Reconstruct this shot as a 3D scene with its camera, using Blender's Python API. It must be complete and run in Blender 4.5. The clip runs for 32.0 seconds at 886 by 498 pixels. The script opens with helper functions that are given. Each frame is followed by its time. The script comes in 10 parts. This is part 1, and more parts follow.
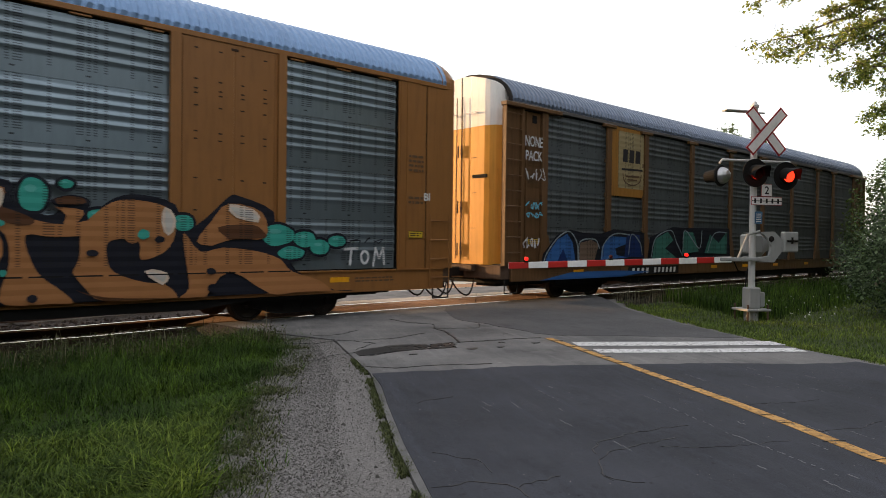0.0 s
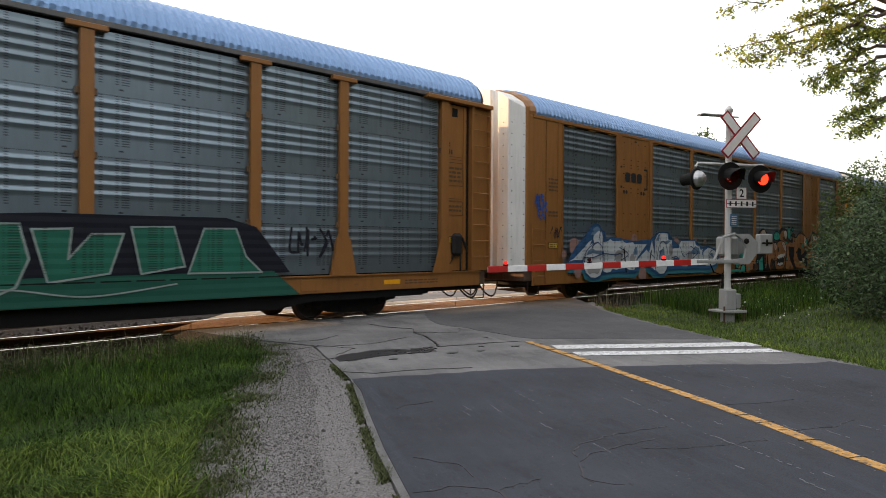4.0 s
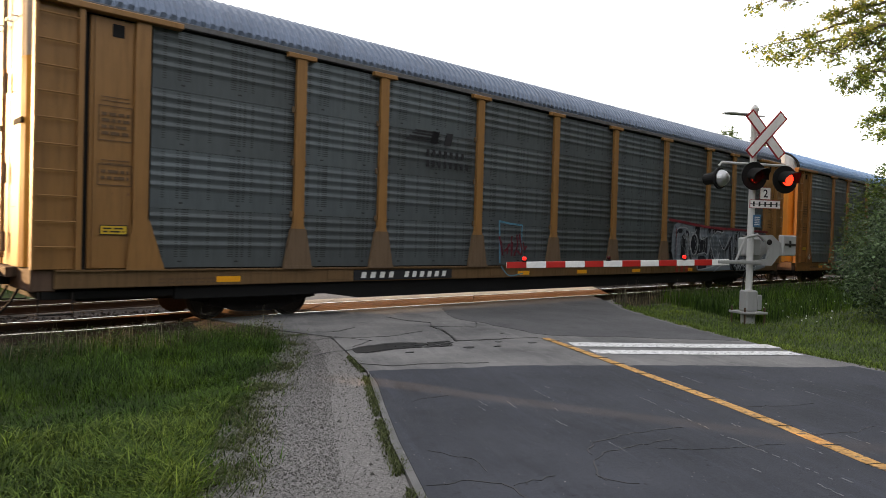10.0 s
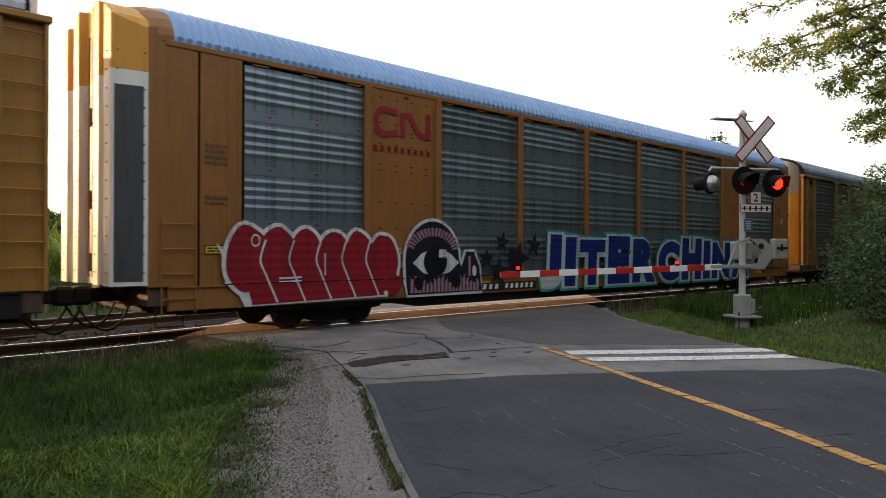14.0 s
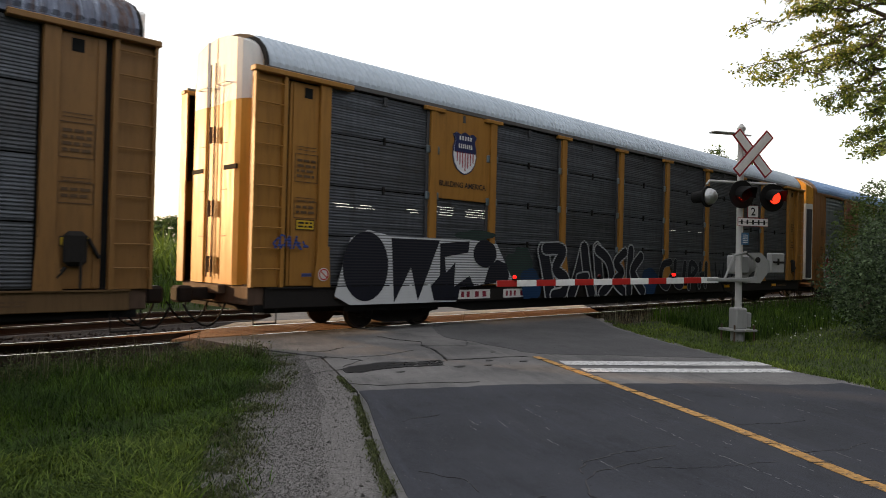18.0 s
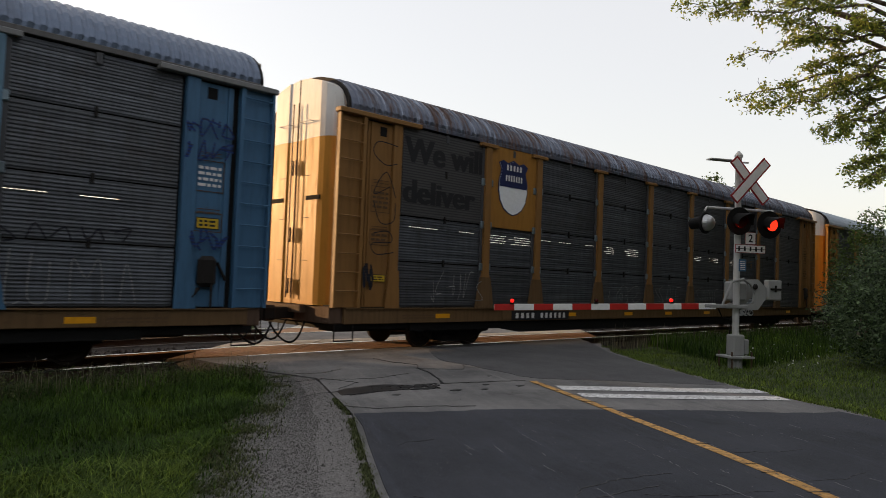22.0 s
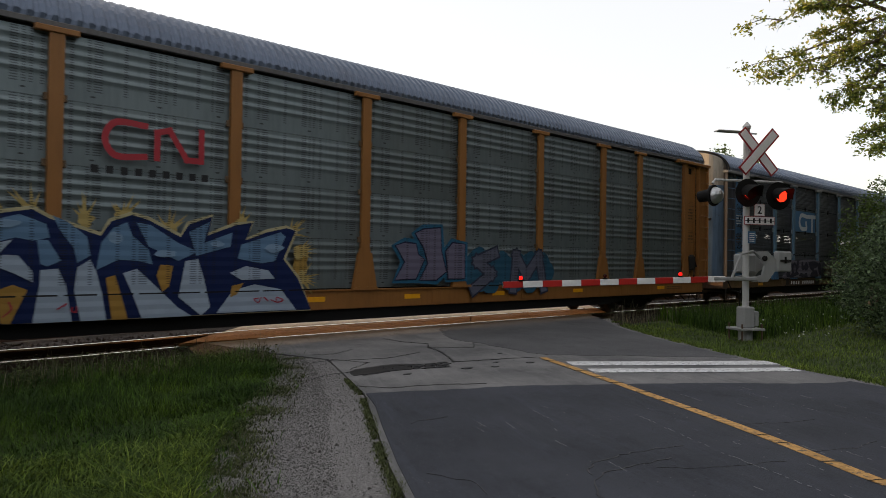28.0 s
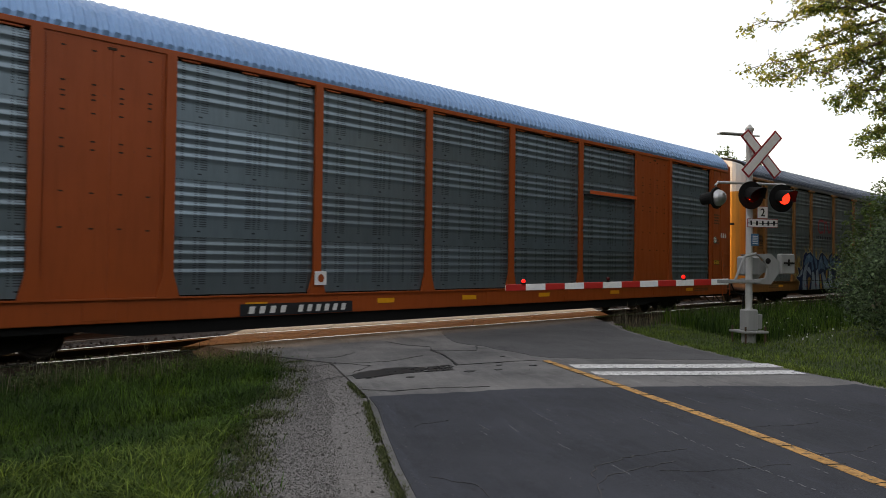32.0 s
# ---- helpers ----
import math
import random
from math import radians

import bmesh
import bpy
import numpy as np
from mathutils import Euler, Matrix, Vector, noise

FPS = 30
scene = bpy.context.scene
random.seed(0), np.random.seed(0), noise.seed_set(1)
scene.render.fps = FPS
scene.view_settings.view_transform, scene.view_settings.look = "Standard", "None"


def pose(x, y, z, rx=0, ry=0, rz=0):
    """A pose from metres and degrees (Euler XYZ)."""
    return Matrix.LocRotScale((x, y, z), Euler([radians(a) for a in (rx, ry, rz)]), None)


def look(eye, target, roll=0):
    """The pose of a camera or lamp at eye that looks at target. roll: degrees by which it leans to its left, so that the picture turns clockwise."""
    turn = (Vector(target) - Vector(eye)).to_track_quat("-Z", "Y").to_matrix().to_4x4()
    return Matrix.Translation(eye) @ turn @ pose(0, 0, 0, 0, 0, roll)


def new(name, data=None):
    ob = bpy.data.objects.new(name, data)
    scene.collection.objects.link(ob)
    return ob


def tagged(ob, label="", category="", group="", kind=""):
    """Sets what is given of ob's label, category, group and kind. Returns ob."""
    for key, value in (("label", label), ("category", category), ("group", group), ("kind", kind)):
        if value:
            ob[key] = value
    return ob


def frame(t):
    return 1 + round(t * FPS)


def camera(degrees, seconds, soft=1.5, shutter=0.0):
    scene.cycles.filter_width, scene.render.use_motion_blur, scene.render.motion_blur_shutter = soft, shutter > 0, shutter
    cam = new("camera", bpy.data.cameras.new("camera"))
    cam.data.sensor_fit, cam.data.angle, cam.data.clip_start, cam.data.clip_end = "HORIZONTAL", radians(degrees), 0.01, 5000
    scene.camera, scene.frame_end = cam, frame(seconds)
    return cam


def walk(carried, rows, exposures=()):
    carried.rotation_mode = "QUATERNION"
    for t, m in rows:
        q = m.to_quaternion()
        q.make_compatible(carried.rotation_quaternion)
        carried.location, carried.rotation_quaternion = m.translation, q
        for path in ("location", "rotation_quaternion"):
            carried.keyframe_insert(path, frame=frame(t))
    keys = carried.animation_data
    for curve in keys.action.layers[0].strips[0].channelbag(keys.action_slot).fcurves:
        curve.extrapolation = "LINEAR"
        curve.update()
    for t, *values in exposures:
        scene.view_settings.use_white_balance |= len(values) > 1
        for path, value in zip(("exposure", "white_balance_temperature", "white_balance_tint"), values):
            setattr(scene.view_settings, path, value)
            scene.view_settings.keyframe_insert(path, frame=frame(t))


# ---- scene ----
cam = camera(64.7, 32.0, soft=0.6, shutter=0.14)
EYE = 1.592
# seconds, yaw, pitch, roll of the hand-held camera, which stays on one spot
PATH = [
    (0, -42.88, -0.75, 0.73),
    (0.5, -42.95, -0.92, 0.93),
    (1, -43.39, -0.71, 0.80),
    (1.5, -43.77, -0.89, 0.67),
    (2, -43.75, -0.83, 0.51),
    (2.5, -43.91, -1.21, 0.91),
    (3, -43.99, -0.86, 0.84),
    (3.5, -44.58, -0.27, 0.30),
    (5.5, -44.01, -1.43, 1.08),
    (6, -43.69, -1.74, 1.44),
    (6.5, -43.70, -1.83, 1.51),
    (7, -43.61, -1.96, 1.58),
    (7.5, -43.72, -1.64, 1.37),
    (8, -43.36, -1.02, 1.35),
    (8.5, -43.26, -0.72, 1.52),
    (9, -42.91, -0.64, 1.44),
    (9.5, -42.93, -0.74, 1.66),
    (10, -43.03, -0.87, 1.57),
    (10.5, -42.87, -0.75, 1.68),
    (11, -43.12, -0.35, 1.72),
    (11.5, -43.20, -0.18, 1.11),
    (12, -42.47, -0.32, 0.76),
    (12.5, -42.50, 0.14, 0.68),
    (13, -42.86, 0.06, -0.07),
    (13.5, -43.48, -0.31, 0.38),
    (14, -43.56, 0.07, 0.22),
    (14.5, -43.80, -0.28, 0.05),
    (16.5, -43.88, -0.24, 0.61),
    (17, -43.87, -0.01, 1.00),
    (17.5, -43.57, 0.56, 1.05),
    (18, -43.78, 0.69, 1.37),
    (18.5, -44.27, 0.98, 1.65),
    (19, -44.34, 0.97, 1.93),
    (19.5, -44.35, 0.92, 1.88),
    (20, -44.29, 0.80, 1.91),
    (20.5, -44.21, 0.98, 2.06),
    (21, -44.09, 1.05, 2.10),
    (21.5, -43.99, 1.63, 2.25),
    (22, -43.90, 2.55, 2.13),
    (22.5, -43.57, 2.55, 2.10),
    (23, -43.64, 1.90, 1.19),
    (23.5, -43.47, 1.44, 0.58),
    (24, -42.77, 1.52, 0.52),
    (24.5, -42.54, 1.17, 0.93),
    (25, -42.06, 1.42, 1.29),
    (25.5, -42.39, 1.46, 1.31),
    (26, -43.42, 1.30, 1.20),
    (26.5, -44.34, 1.35, 1.23),
    (28.5, -43.05, 0.79, 0.74),
    (29, -43.01, 0.92, 0.76),
    (29.5, -43.00, 0.86, 0.75),
    (30, -42.86, 0.49, 1.00),
    (30.5, -43.00, 0.55, 0.94),
    (31, -43.21, 0.51, 0.71),
    (31.5, -43.17, 0.64, 0.64),
    (32, -43.09, 1.07, 0.70),
]


def held(yaw, pitch, roll):
    return pose(0, 0, EYE, 0, 0, yaw) @ pose(0, 0, 0, 90 + pitch) @ pose(0, 0, 0, 0, 0, roll)


EXPOSE = [(t, e + 0.04, 6950, 14) for t, e in ((0, 0.24), (3, 0.5), (6, 0.72), (9, 0.62), (10.2, 0.62), (11, 0.36), (12, 0.33), (14.5, 0.2), (17, 0.28), (18, 0.02), (20, -0.08), (22, -0.39), (23.5, -0.39), (25, -0.33), (27, -0.28), (28.5, -0.16), (30, -0.1), (32, 0.0))]
walk(cam, [(t, held(a, b, c)) for t, a, b, c in PATH], EXPOSE)

# ---- light ----
SUN_TO = Vector((-0.40, 1.0, 0.0)).normalized()
ELEV = radians(8.0)
sun_vec = Vector((SUN_TO.x * math.cos(ELEV), SUN_TO.y * math.cos(ELEV), math.sin(ELEV)))
world = bpy.data.worlds.new("sky")
scene.world = world
world.use_nodes = True
wn = world.node_tree.nodes
sky = wn.new("ShaderNodeTexSky")
sky.sky_type, sky.sun_disc = "NISHITA", False
sky.sun_elevation = ELEV
sky.sun_rotation = math.atan2(SUN_TO.x, SUN_TO.y)
sky.air_density, sky.dust_density, sky.ozone_density = 1.0, 2.0, 1.0
wn["Background"].inputs["Strength"].default_value = 0.15
haze = wn.new("ShaderNodeMix")
haze.data_type, haze.blend_type = "RGBA", "ADD"
haze.inputs[0].default_value = 1.0
haze.inputs[7].default_value = (5.6, 5.72, 5.88, 1)     # thin bright haze over the whole sky
world.node_tree.links.new(sky.outputs[0], haze.inputs[6])
world.node_tree.links.new(haze.outputs[2], wn["Background"].inputs["Color"])
sun = new("sun", bpy.data.lights.new("sun", "SUN"))
sun.data.energy, sun.data.angle, sun.data.color = 5.0, radians(0.6), (1.0, 0.62, 0.30)
sun.matrix_world = look(sun_vec * 60, (0, 0, 0))


# ---- materials ----
class Nodes:
    """A small builder for node materials."""

    def __init__(self, name):
        self.m = bpy.data.materials.new(name)
        self.m.use_nodes = True
        self.t = self.m.node_tree
        self.b = self.t.nodes["Principled BSDF"]
        self.co = self.t.nodes.new("ShaderNodeTexCoord").outputs["Object"]

    def node(self, kind, **sets):
        n = self.t.nodes.new("ShaderNode" + kind)
        for key, value in sets.items():
            n.inputs[key.replace("_", " ")].default_value = value
        return n

    def link(self, a, b):
        self.t.links.new(a, b)

    def noise(self, scale, detail=4.0, rough=0.6, co=None, stretch=None):
        n = self.node("TexNoise", Scale=scale, Detail=detail, Roughness=rough)
        src = co or self.co
        if stretch:
            mp = self.t.nodes.new("ShaderNodeMapping")
            mp.inputs["Scale"].default_value = stretch
            self.link(src, mp.inputs["Vector"])
            src = mp.outputs[0]
        self.link(src, n.inputs["Vector"])
        return n.outputs["Fac"]

    def ramp(self, fac, *stops):
        n = self.t.nodes.new("ShaderNodeValToRGB")
        while len(n.color_ramp.elements) < len(stops):
            n.color_ramp.elements.new(0.5)
        for el, (p, c) in zip(n.color_ramp.elements, stops):
            el.position = p
            el.color = (*c, 1) if isinstance(c, tuple) else (c, c, c, 1)
        self.link(fac, n.inputs[0])
        return n.outputs[0]

    def mix(self, fac, a, b, mode="MIX"):
        n = self.t.nodes.new("ShaderNodeMix")
        n.data_type, n.blend_type = "RGBA", mode
        for sock, v in ((n.inputs[0], fac), (n.inputs[6], a), (n.inputs[7], b)):
            if isinstance(v, (int, float)):
                sock.default_value = v
            elif isinstance(v, tuple):
                sock.default_value = (*v, 1)
            else:
                self.link(v, sock)
        return n.outputs[2]

    def math(self, op, a, b=0.0):
        n = self.t.nodes.new("ShaderNodeMath")
        n.operation = op
        for sock, v in zip(n.inputs, (a, b)):
            if isinstance(v, (int, float)):
                sock.default_value = v
            else:
                self.link(v, sock)
        return n.outputs[0]

    def axis(self, k):
        n = self.t.nodes.new("ShaderNodeSeparateXYZ")
        self.link(self.co, n.inputs[0])
        return n.outputs[k]

    def bump(self, height, strength=0.3, distance=0.01):
        n = self.node("Bump", Strength=strength, Distance=distance)
        self.link(height, n.inputs["Height"])
        self.link(n.outputs[0], self.b.inputs["Normal"])

    def done(self, color=None, rough=0.6, metal=0.0, spec=0.5):
        for sock, v in (("Base Color", color), ("Roughness", rough), ("Metallic", metal), ("Specular IOR Level", spec)):
            if v is None:
                continue
            if isinstance(v, (int, float)):
                self.b.inputs[sock].default_value = v
            elif isinstance(v, tuple):
                self.b.inputs[sock].default_value = (*v, 1)
            else:
                self.link(v, self.b.inputs[sock])
        return self.m


def dim(c, f):
    return tuple(min(1.0, v * f) for v in c)


def paint(name, c, rough=0.45, wear=0.5, rust=(0.10, 0.05, 0.025), metal=0.0):
    """Weathered paint: blotches, streaks that run down, some rust."""
    n = Nodes(name)
    big = n.noise(0.9, 5)
    col = n.mix(big, dim(c, 0.78), dim(c, 1.15))
    streak = n.noise(3.0, 5, 0.65, stretch=(3.5, 3.5, 0.35))
    dirt = n.ramp(streak, (0.48, 0.0), (0.75, 1.0))
    col = n.mix(n.math("MULTIPLY", dirt, 0.55 * wear), col, dim(c, 0.38))
    spots = n.ramp(n.noise(9.0, 8, 0.7), (0.63, 0.0), (0.70, 1.0))
    col = n.mix(n.math("MULTIPLY", spots, 0.7 * wear), col, rust)
    n.bump(n.noise(60, 3), 0.08, 0.004)
    return n.done(col, n.ramp(streak, (0.3, rough * 0.85), (0.8, min(1, rough * 1.4))), metal, 0.3)


def flat(name, c, rough=0.6, metal=0.0):
    """Plain surfaces with a little grain."""
    n = Nodes(name)
    return n.done(n.mix(n.noise(14, 4), dim(c, 0.82), dim(c, 1.12)), rough, metal, 0.2 if max(c) < 0.05 else 0.4)


def sheet_metal(name, c, dots=True, rough=0.38, metal=0.55, wear=0.5, streaks=False):
    """Zinc-coated steel sheet with rows of small punched holes, dull stains and scratches."""
    n = Nodes(name)
    col = n.mix(n.noise(0.7, 4), dim(c, 0.8), dim(c, 1.15))
    lot = n.t.nodes.new("ShaderNodeObjectInfo").outputs["Random"]
    col = n.mix(1.0, col, n.ramp(lot, (0.0, (0.80, 0.79, 0.77)), (0.5, 1.0), (1.0, (1.08, 1.10, 1.12))), "MULTIPLY")
    col = n.mix(n.ramp(n.noise(2.2, 6, 0.7, stretch=(2.5, 2.5, 0.3)), (0.45, 0.0), (0.8, wear)), col, dim(c, 0.45))
    if streaks:
        streak = n.noise(1.0, 4, 0.7, stretch=(0.35, 1.0, 16.0))
        col = n.mix(1.0, col, n.ramp(streak, (0.30, 0.45), (0.48, 0.92), (0.68, 1.7)), "MULTIPLY")
    if not dots:
        col = n.mix(n.ramp(n.noise(1.1, 7, 0.75, stretch=(1.0, 1.0, 0.7)), (0.52, 0.0), (0.72, wear)), col, (0.55 * c[0], 0.42 * c[1], 0.33 * c[2]))
    fleck = n.ramp(n.noise(40, 2, stretch=(1, 1, 3)), (0.66, 0.0), (0.74, 0.35))
    col = n.mix(fleck, col, dim(c, 0.4))
    if dots:
        def cell(axis, size, width):
            f = n.math("FRACT", n.math("DIVIDE", n.axis(axis), size))
            return n.math("LESS_THAN", n.math("ABSOLUTE", n.math("SUBTRACT", f, 0.5)), width / 2)
        up = n.math("FRACT", n.math("DIVIDE", n.math("SUBTRACT", n.axis(2), 0.98), 0.988))
        column = n.math("MAXIMUM", cell(0, 0.40, 0.15), n.math("MULTIPLY", cell(0, 0.10, 0.6), cell(0, 1.03, 0.26)))
        hole = n.math("MULTIPLY", n.math("MULTIPLY", cell(2, 0.0395, 0.45), n.math("GREATER_THAN", up, 0.17)), column)
        rivet = n.math("MULTIPLY", n.math("MULTIPLY", n.math("LESS_THAN", n.math("ABSOLUTE", n.math("SUBTRACT", up, 0.10)), 0.013), cell(0, 1.03, 0.07)), 0.8)
        col = n.mix(n.math("MAXIMUM", n.math("MULTIPLY", hole, 0.62), rivet), col, (0.008, 0.008, 0.008))
    return n.done(col, n.ramp(n.noise(3, 3), (0.3, rough * 0.9), (0.8, rough * 1.2)), metal)


def rusted_roof(name):
    """Dull zinc roof sheet with bright bare runs and dark rust that run down the curve."""
    n = Nodes(name)
    run = n.noise(1.0, 5, 0.7, stretch=(11.0, 0.5, 0.5))
    col = n.mix(n.noise(0.8, 4), (0.07, 0.08, 0.11), (0.13, 0.15, 0.20))
    col = n.mix(n.ramp(run, (0.56, 0.0), (0.68, 0.8)), col, (0.34, 0.40, 0.50))
    rust = n.noise(0.7, 6, 0.75, stretch=(6.0, 0.8, 0.8))
    red = n.ramp(rust, (0.50, 0.0), (0.60, 0.9))
    col = n.mix(red, col, n.ramp(n.noise(5, 4), (0.3, (0.045, 0.022, 0.016)), (0.7, (0.10, 0.050, 0.034))))
    n.bump(n.noise(20, 3), 0.1, 0.01)
    return n.done(col, n.ramp(rust, (0.45, 0.38), (0.62, 0.85)), n.ramp(rust, (0.48, 0.65), (0.58, 0.05)))


def spray(name, c, rough=0.55, fine=False):
    """Sprayed paint over ribs and holes: on the fine old sheets only the ribs' faces took paint, on the newer ones the punched holes show."""
    n = Nodes(name)
    col = n.mix(n.noise(1.6, 4), dim(c, 0.82), dim(c, 1.15))

    def cell(axis, size, width):
        f = n.math("FRACT", n.math("DIVIDE", n.axis(axis), size))
        return n.math("LESS_THAN", n.math("ABSOLUTE", n.math("SUBTRACT", f, 0.5)), width / 2)
    if fine:
        line = n.math("ABSOLUTE", n.math("SUBTRACT", n.math("FRACT", n.math("DIVIDE", n.axis(2), 0.0595)), 0.5))
        bare = n.ramp(line, (0.24, 0.0), (0.34, 0.72))
        col = n.mix(n.math("MULTIPLY", bare, n.math("GREATER_THAN", n.axis(2), 0.985)), col, (0.03, 0.03, 0.033))
        n.bump(line, 0.35, 0.012)
    else:
        wave = n.math("ABSOLUTE", n.math("SUBTRACT", n.math("FRACT", n.math("DIVIDE", n.axis(2), 0.158)), 0.5))
        column = n.math("MAXIMUM", cell(0, 0.40, 0.15), n.math("MULTIPLY", cell(0, 0.10, 0.6), cell(0, 1.03, 0.26)))
        hole = n.math("MULTIPLY", n.math("MULTIPLY", cell(2, 0.0395, 0.45), n.math("GREATER_THAN", n.axis(2), 1.12)), column)
        col = n.mix(n.math("MULTIPLY", hole, 0.6), col, (0.012, 0.012, 0.012))
        n.bump(wave, 0.35, 0.03)
    col = n.mix(n.ramp(n.noise(30, 3), (0.64, 0.0), (0.72, 0.35)), col, dim(c, 0.5))
    slit = n.math("MULTIPLY", cell(0, 0.55, 0.86), n.math("LESS_THAN", n.math("ABSOLUTE", n.math("SUBTRACT", n.axis(2), 0.968)), 0.012))
    col = n.mix(slit, col, (0.006, 0.006, 0.006))
    return n.done(col, rough, 0.0, 0.15)


def grain(name, c1, c2, scale, rough=0.9, speck=None, bump=0.4, dist=0.01, big=0.5, lo=0.68):
    """Ground surfaces: large drifts, small stones, pits."""
    n = Nodes(name)
    col = n.mix(n.noise(big, 5), c1, c2)
    v = n.node("TexVoronoi", Scale=scale)
    n.link(n.co, v.inputs["Vector"])
    col = n.mix(0.45, col, n.ramp(v.outputs["Color"], (0.1, dim(c1, 0.55)), (0.9, dim(c2, 1.5))))
    fine = n.noise(scale * 1.7, 5)
    col = n.mix(0.5, col, n.ramp(fine, (0.3, 0.25), (0.7, 1.0)), "MULTIPLY")
    if speck:
        col = n.mix(n.ramp(n.noise(scale * 0.6, 2), (lo, 0.0), (lo + 0.04, 0.8)), col, speck)
    n.bump(fine, bump, dist)
    return n.done(col, rough, 0.0, 0.25)


def road_surface(name, c1, c2, worn=0.5, drags=1.0):
    """Asphalt: stones in the binder, drag marks along the lane, pale scuffs and dark stains."""
    n = Nodes(name)
    mp = n.t.nodes.new("ShaderNodeMapping")
    mp.inputs["Rotation"].default_value = (0, 0, radians(28))
    n.link(n.co, mp.inputs["Vector"])
    co = mp.outputs[0]
    col = n.mix(n.ramp(n.noise(0.55, 6, 0.65), (0.3, 0.0), (0.7, 1.0)), c1, c2)
    drag = n.noise(2.0, 6, 0.7, co, (3.0, 0.22, 1.0))
    col = n.mix(n.ramp(drag, (0.50, 0.0), (0.72, drags * (0.55 * worn + 0.3))), col, dim(c2, 1.5))
    stain = n.noise(1.7, 7, 0.7, co, (1.0, 0.6, 1.0))
    col = n.mix(n.ramp(stain, (0.56, 0.0), (0.75, 0.7)), col, dim(c1, 0.55))
    scuff = n.noise(7.0, 4, 0.6, co, (5.0, 0.5, 1.0))
    col = n.mix(n.ramp(scuff, (0.68, 0.0), (0.72, 0.6)), col, dim(c2, 2.4))
    spots = n.noise(16, 3, 0.6)
    col = n.mix(n.ramp(spots, (0.66, 0.0), (0.70, 0.7)), col, dim(c1, 0.4))
    fine = n.noise(120, 3, 0.7)
    col = n.mix(0.55, col, n.ramp(fine, (0.3, 0.35), (0.7, 1.5)), "MULTIPLY")
    n.bump(n.noise(80, 5, 0.7), 0.45, 0.006)
    return n.done(col, n.ramp(drag, (0.3, 0.75), (0.8, 0.95)), 0.0, 0.25)


def leafy(name, a, b, rough=0.5, drift=0.0, gloss=0.3):
    n = Nodes(name)
    geo = n.t.nodes.new("ShaderNodeNewGeometry")
    col = n.ramp(geo.outputs["Random Per Island"], (0.0, a), (0.62, dim(b, 0.8)), (1.0, dim(b, 1.6)))
    if drift:
        patch = n.ramp(n.noise(0.75, 4, 0.6), (0.38, (0.55, 0.62, 0.75)), (0.52, 1.0), (0.64, (1.55, 1.35, 0.9)))
        col = n.mix(drift, col, patch, "MULTIPLY")
    m = n.done(col, rough, 0.0, gloss)
    tr = n.node("BsdfTranslucent")
    n.link(col, tr.inputs["Color"])
    add = n.node("MixShader")
    add.inputs[0].default_value = 0.35
    n.link(n.b.outputs[0], add.inputs[1])
    n.link(tr.outputs[0], add.inputs[2])
    n.link(add.outputs[0], n.t.nodes["Material Output"].inputs["Surface"])
    return m


def glowing(name, c, strength):
    n = Nodes(name)
    n.b.inputs["Emission Color"].default_value = (*c, 1)
    n.b.inputs["Emission Strength"].default_value = strength
    return n.done(c, 0.3)


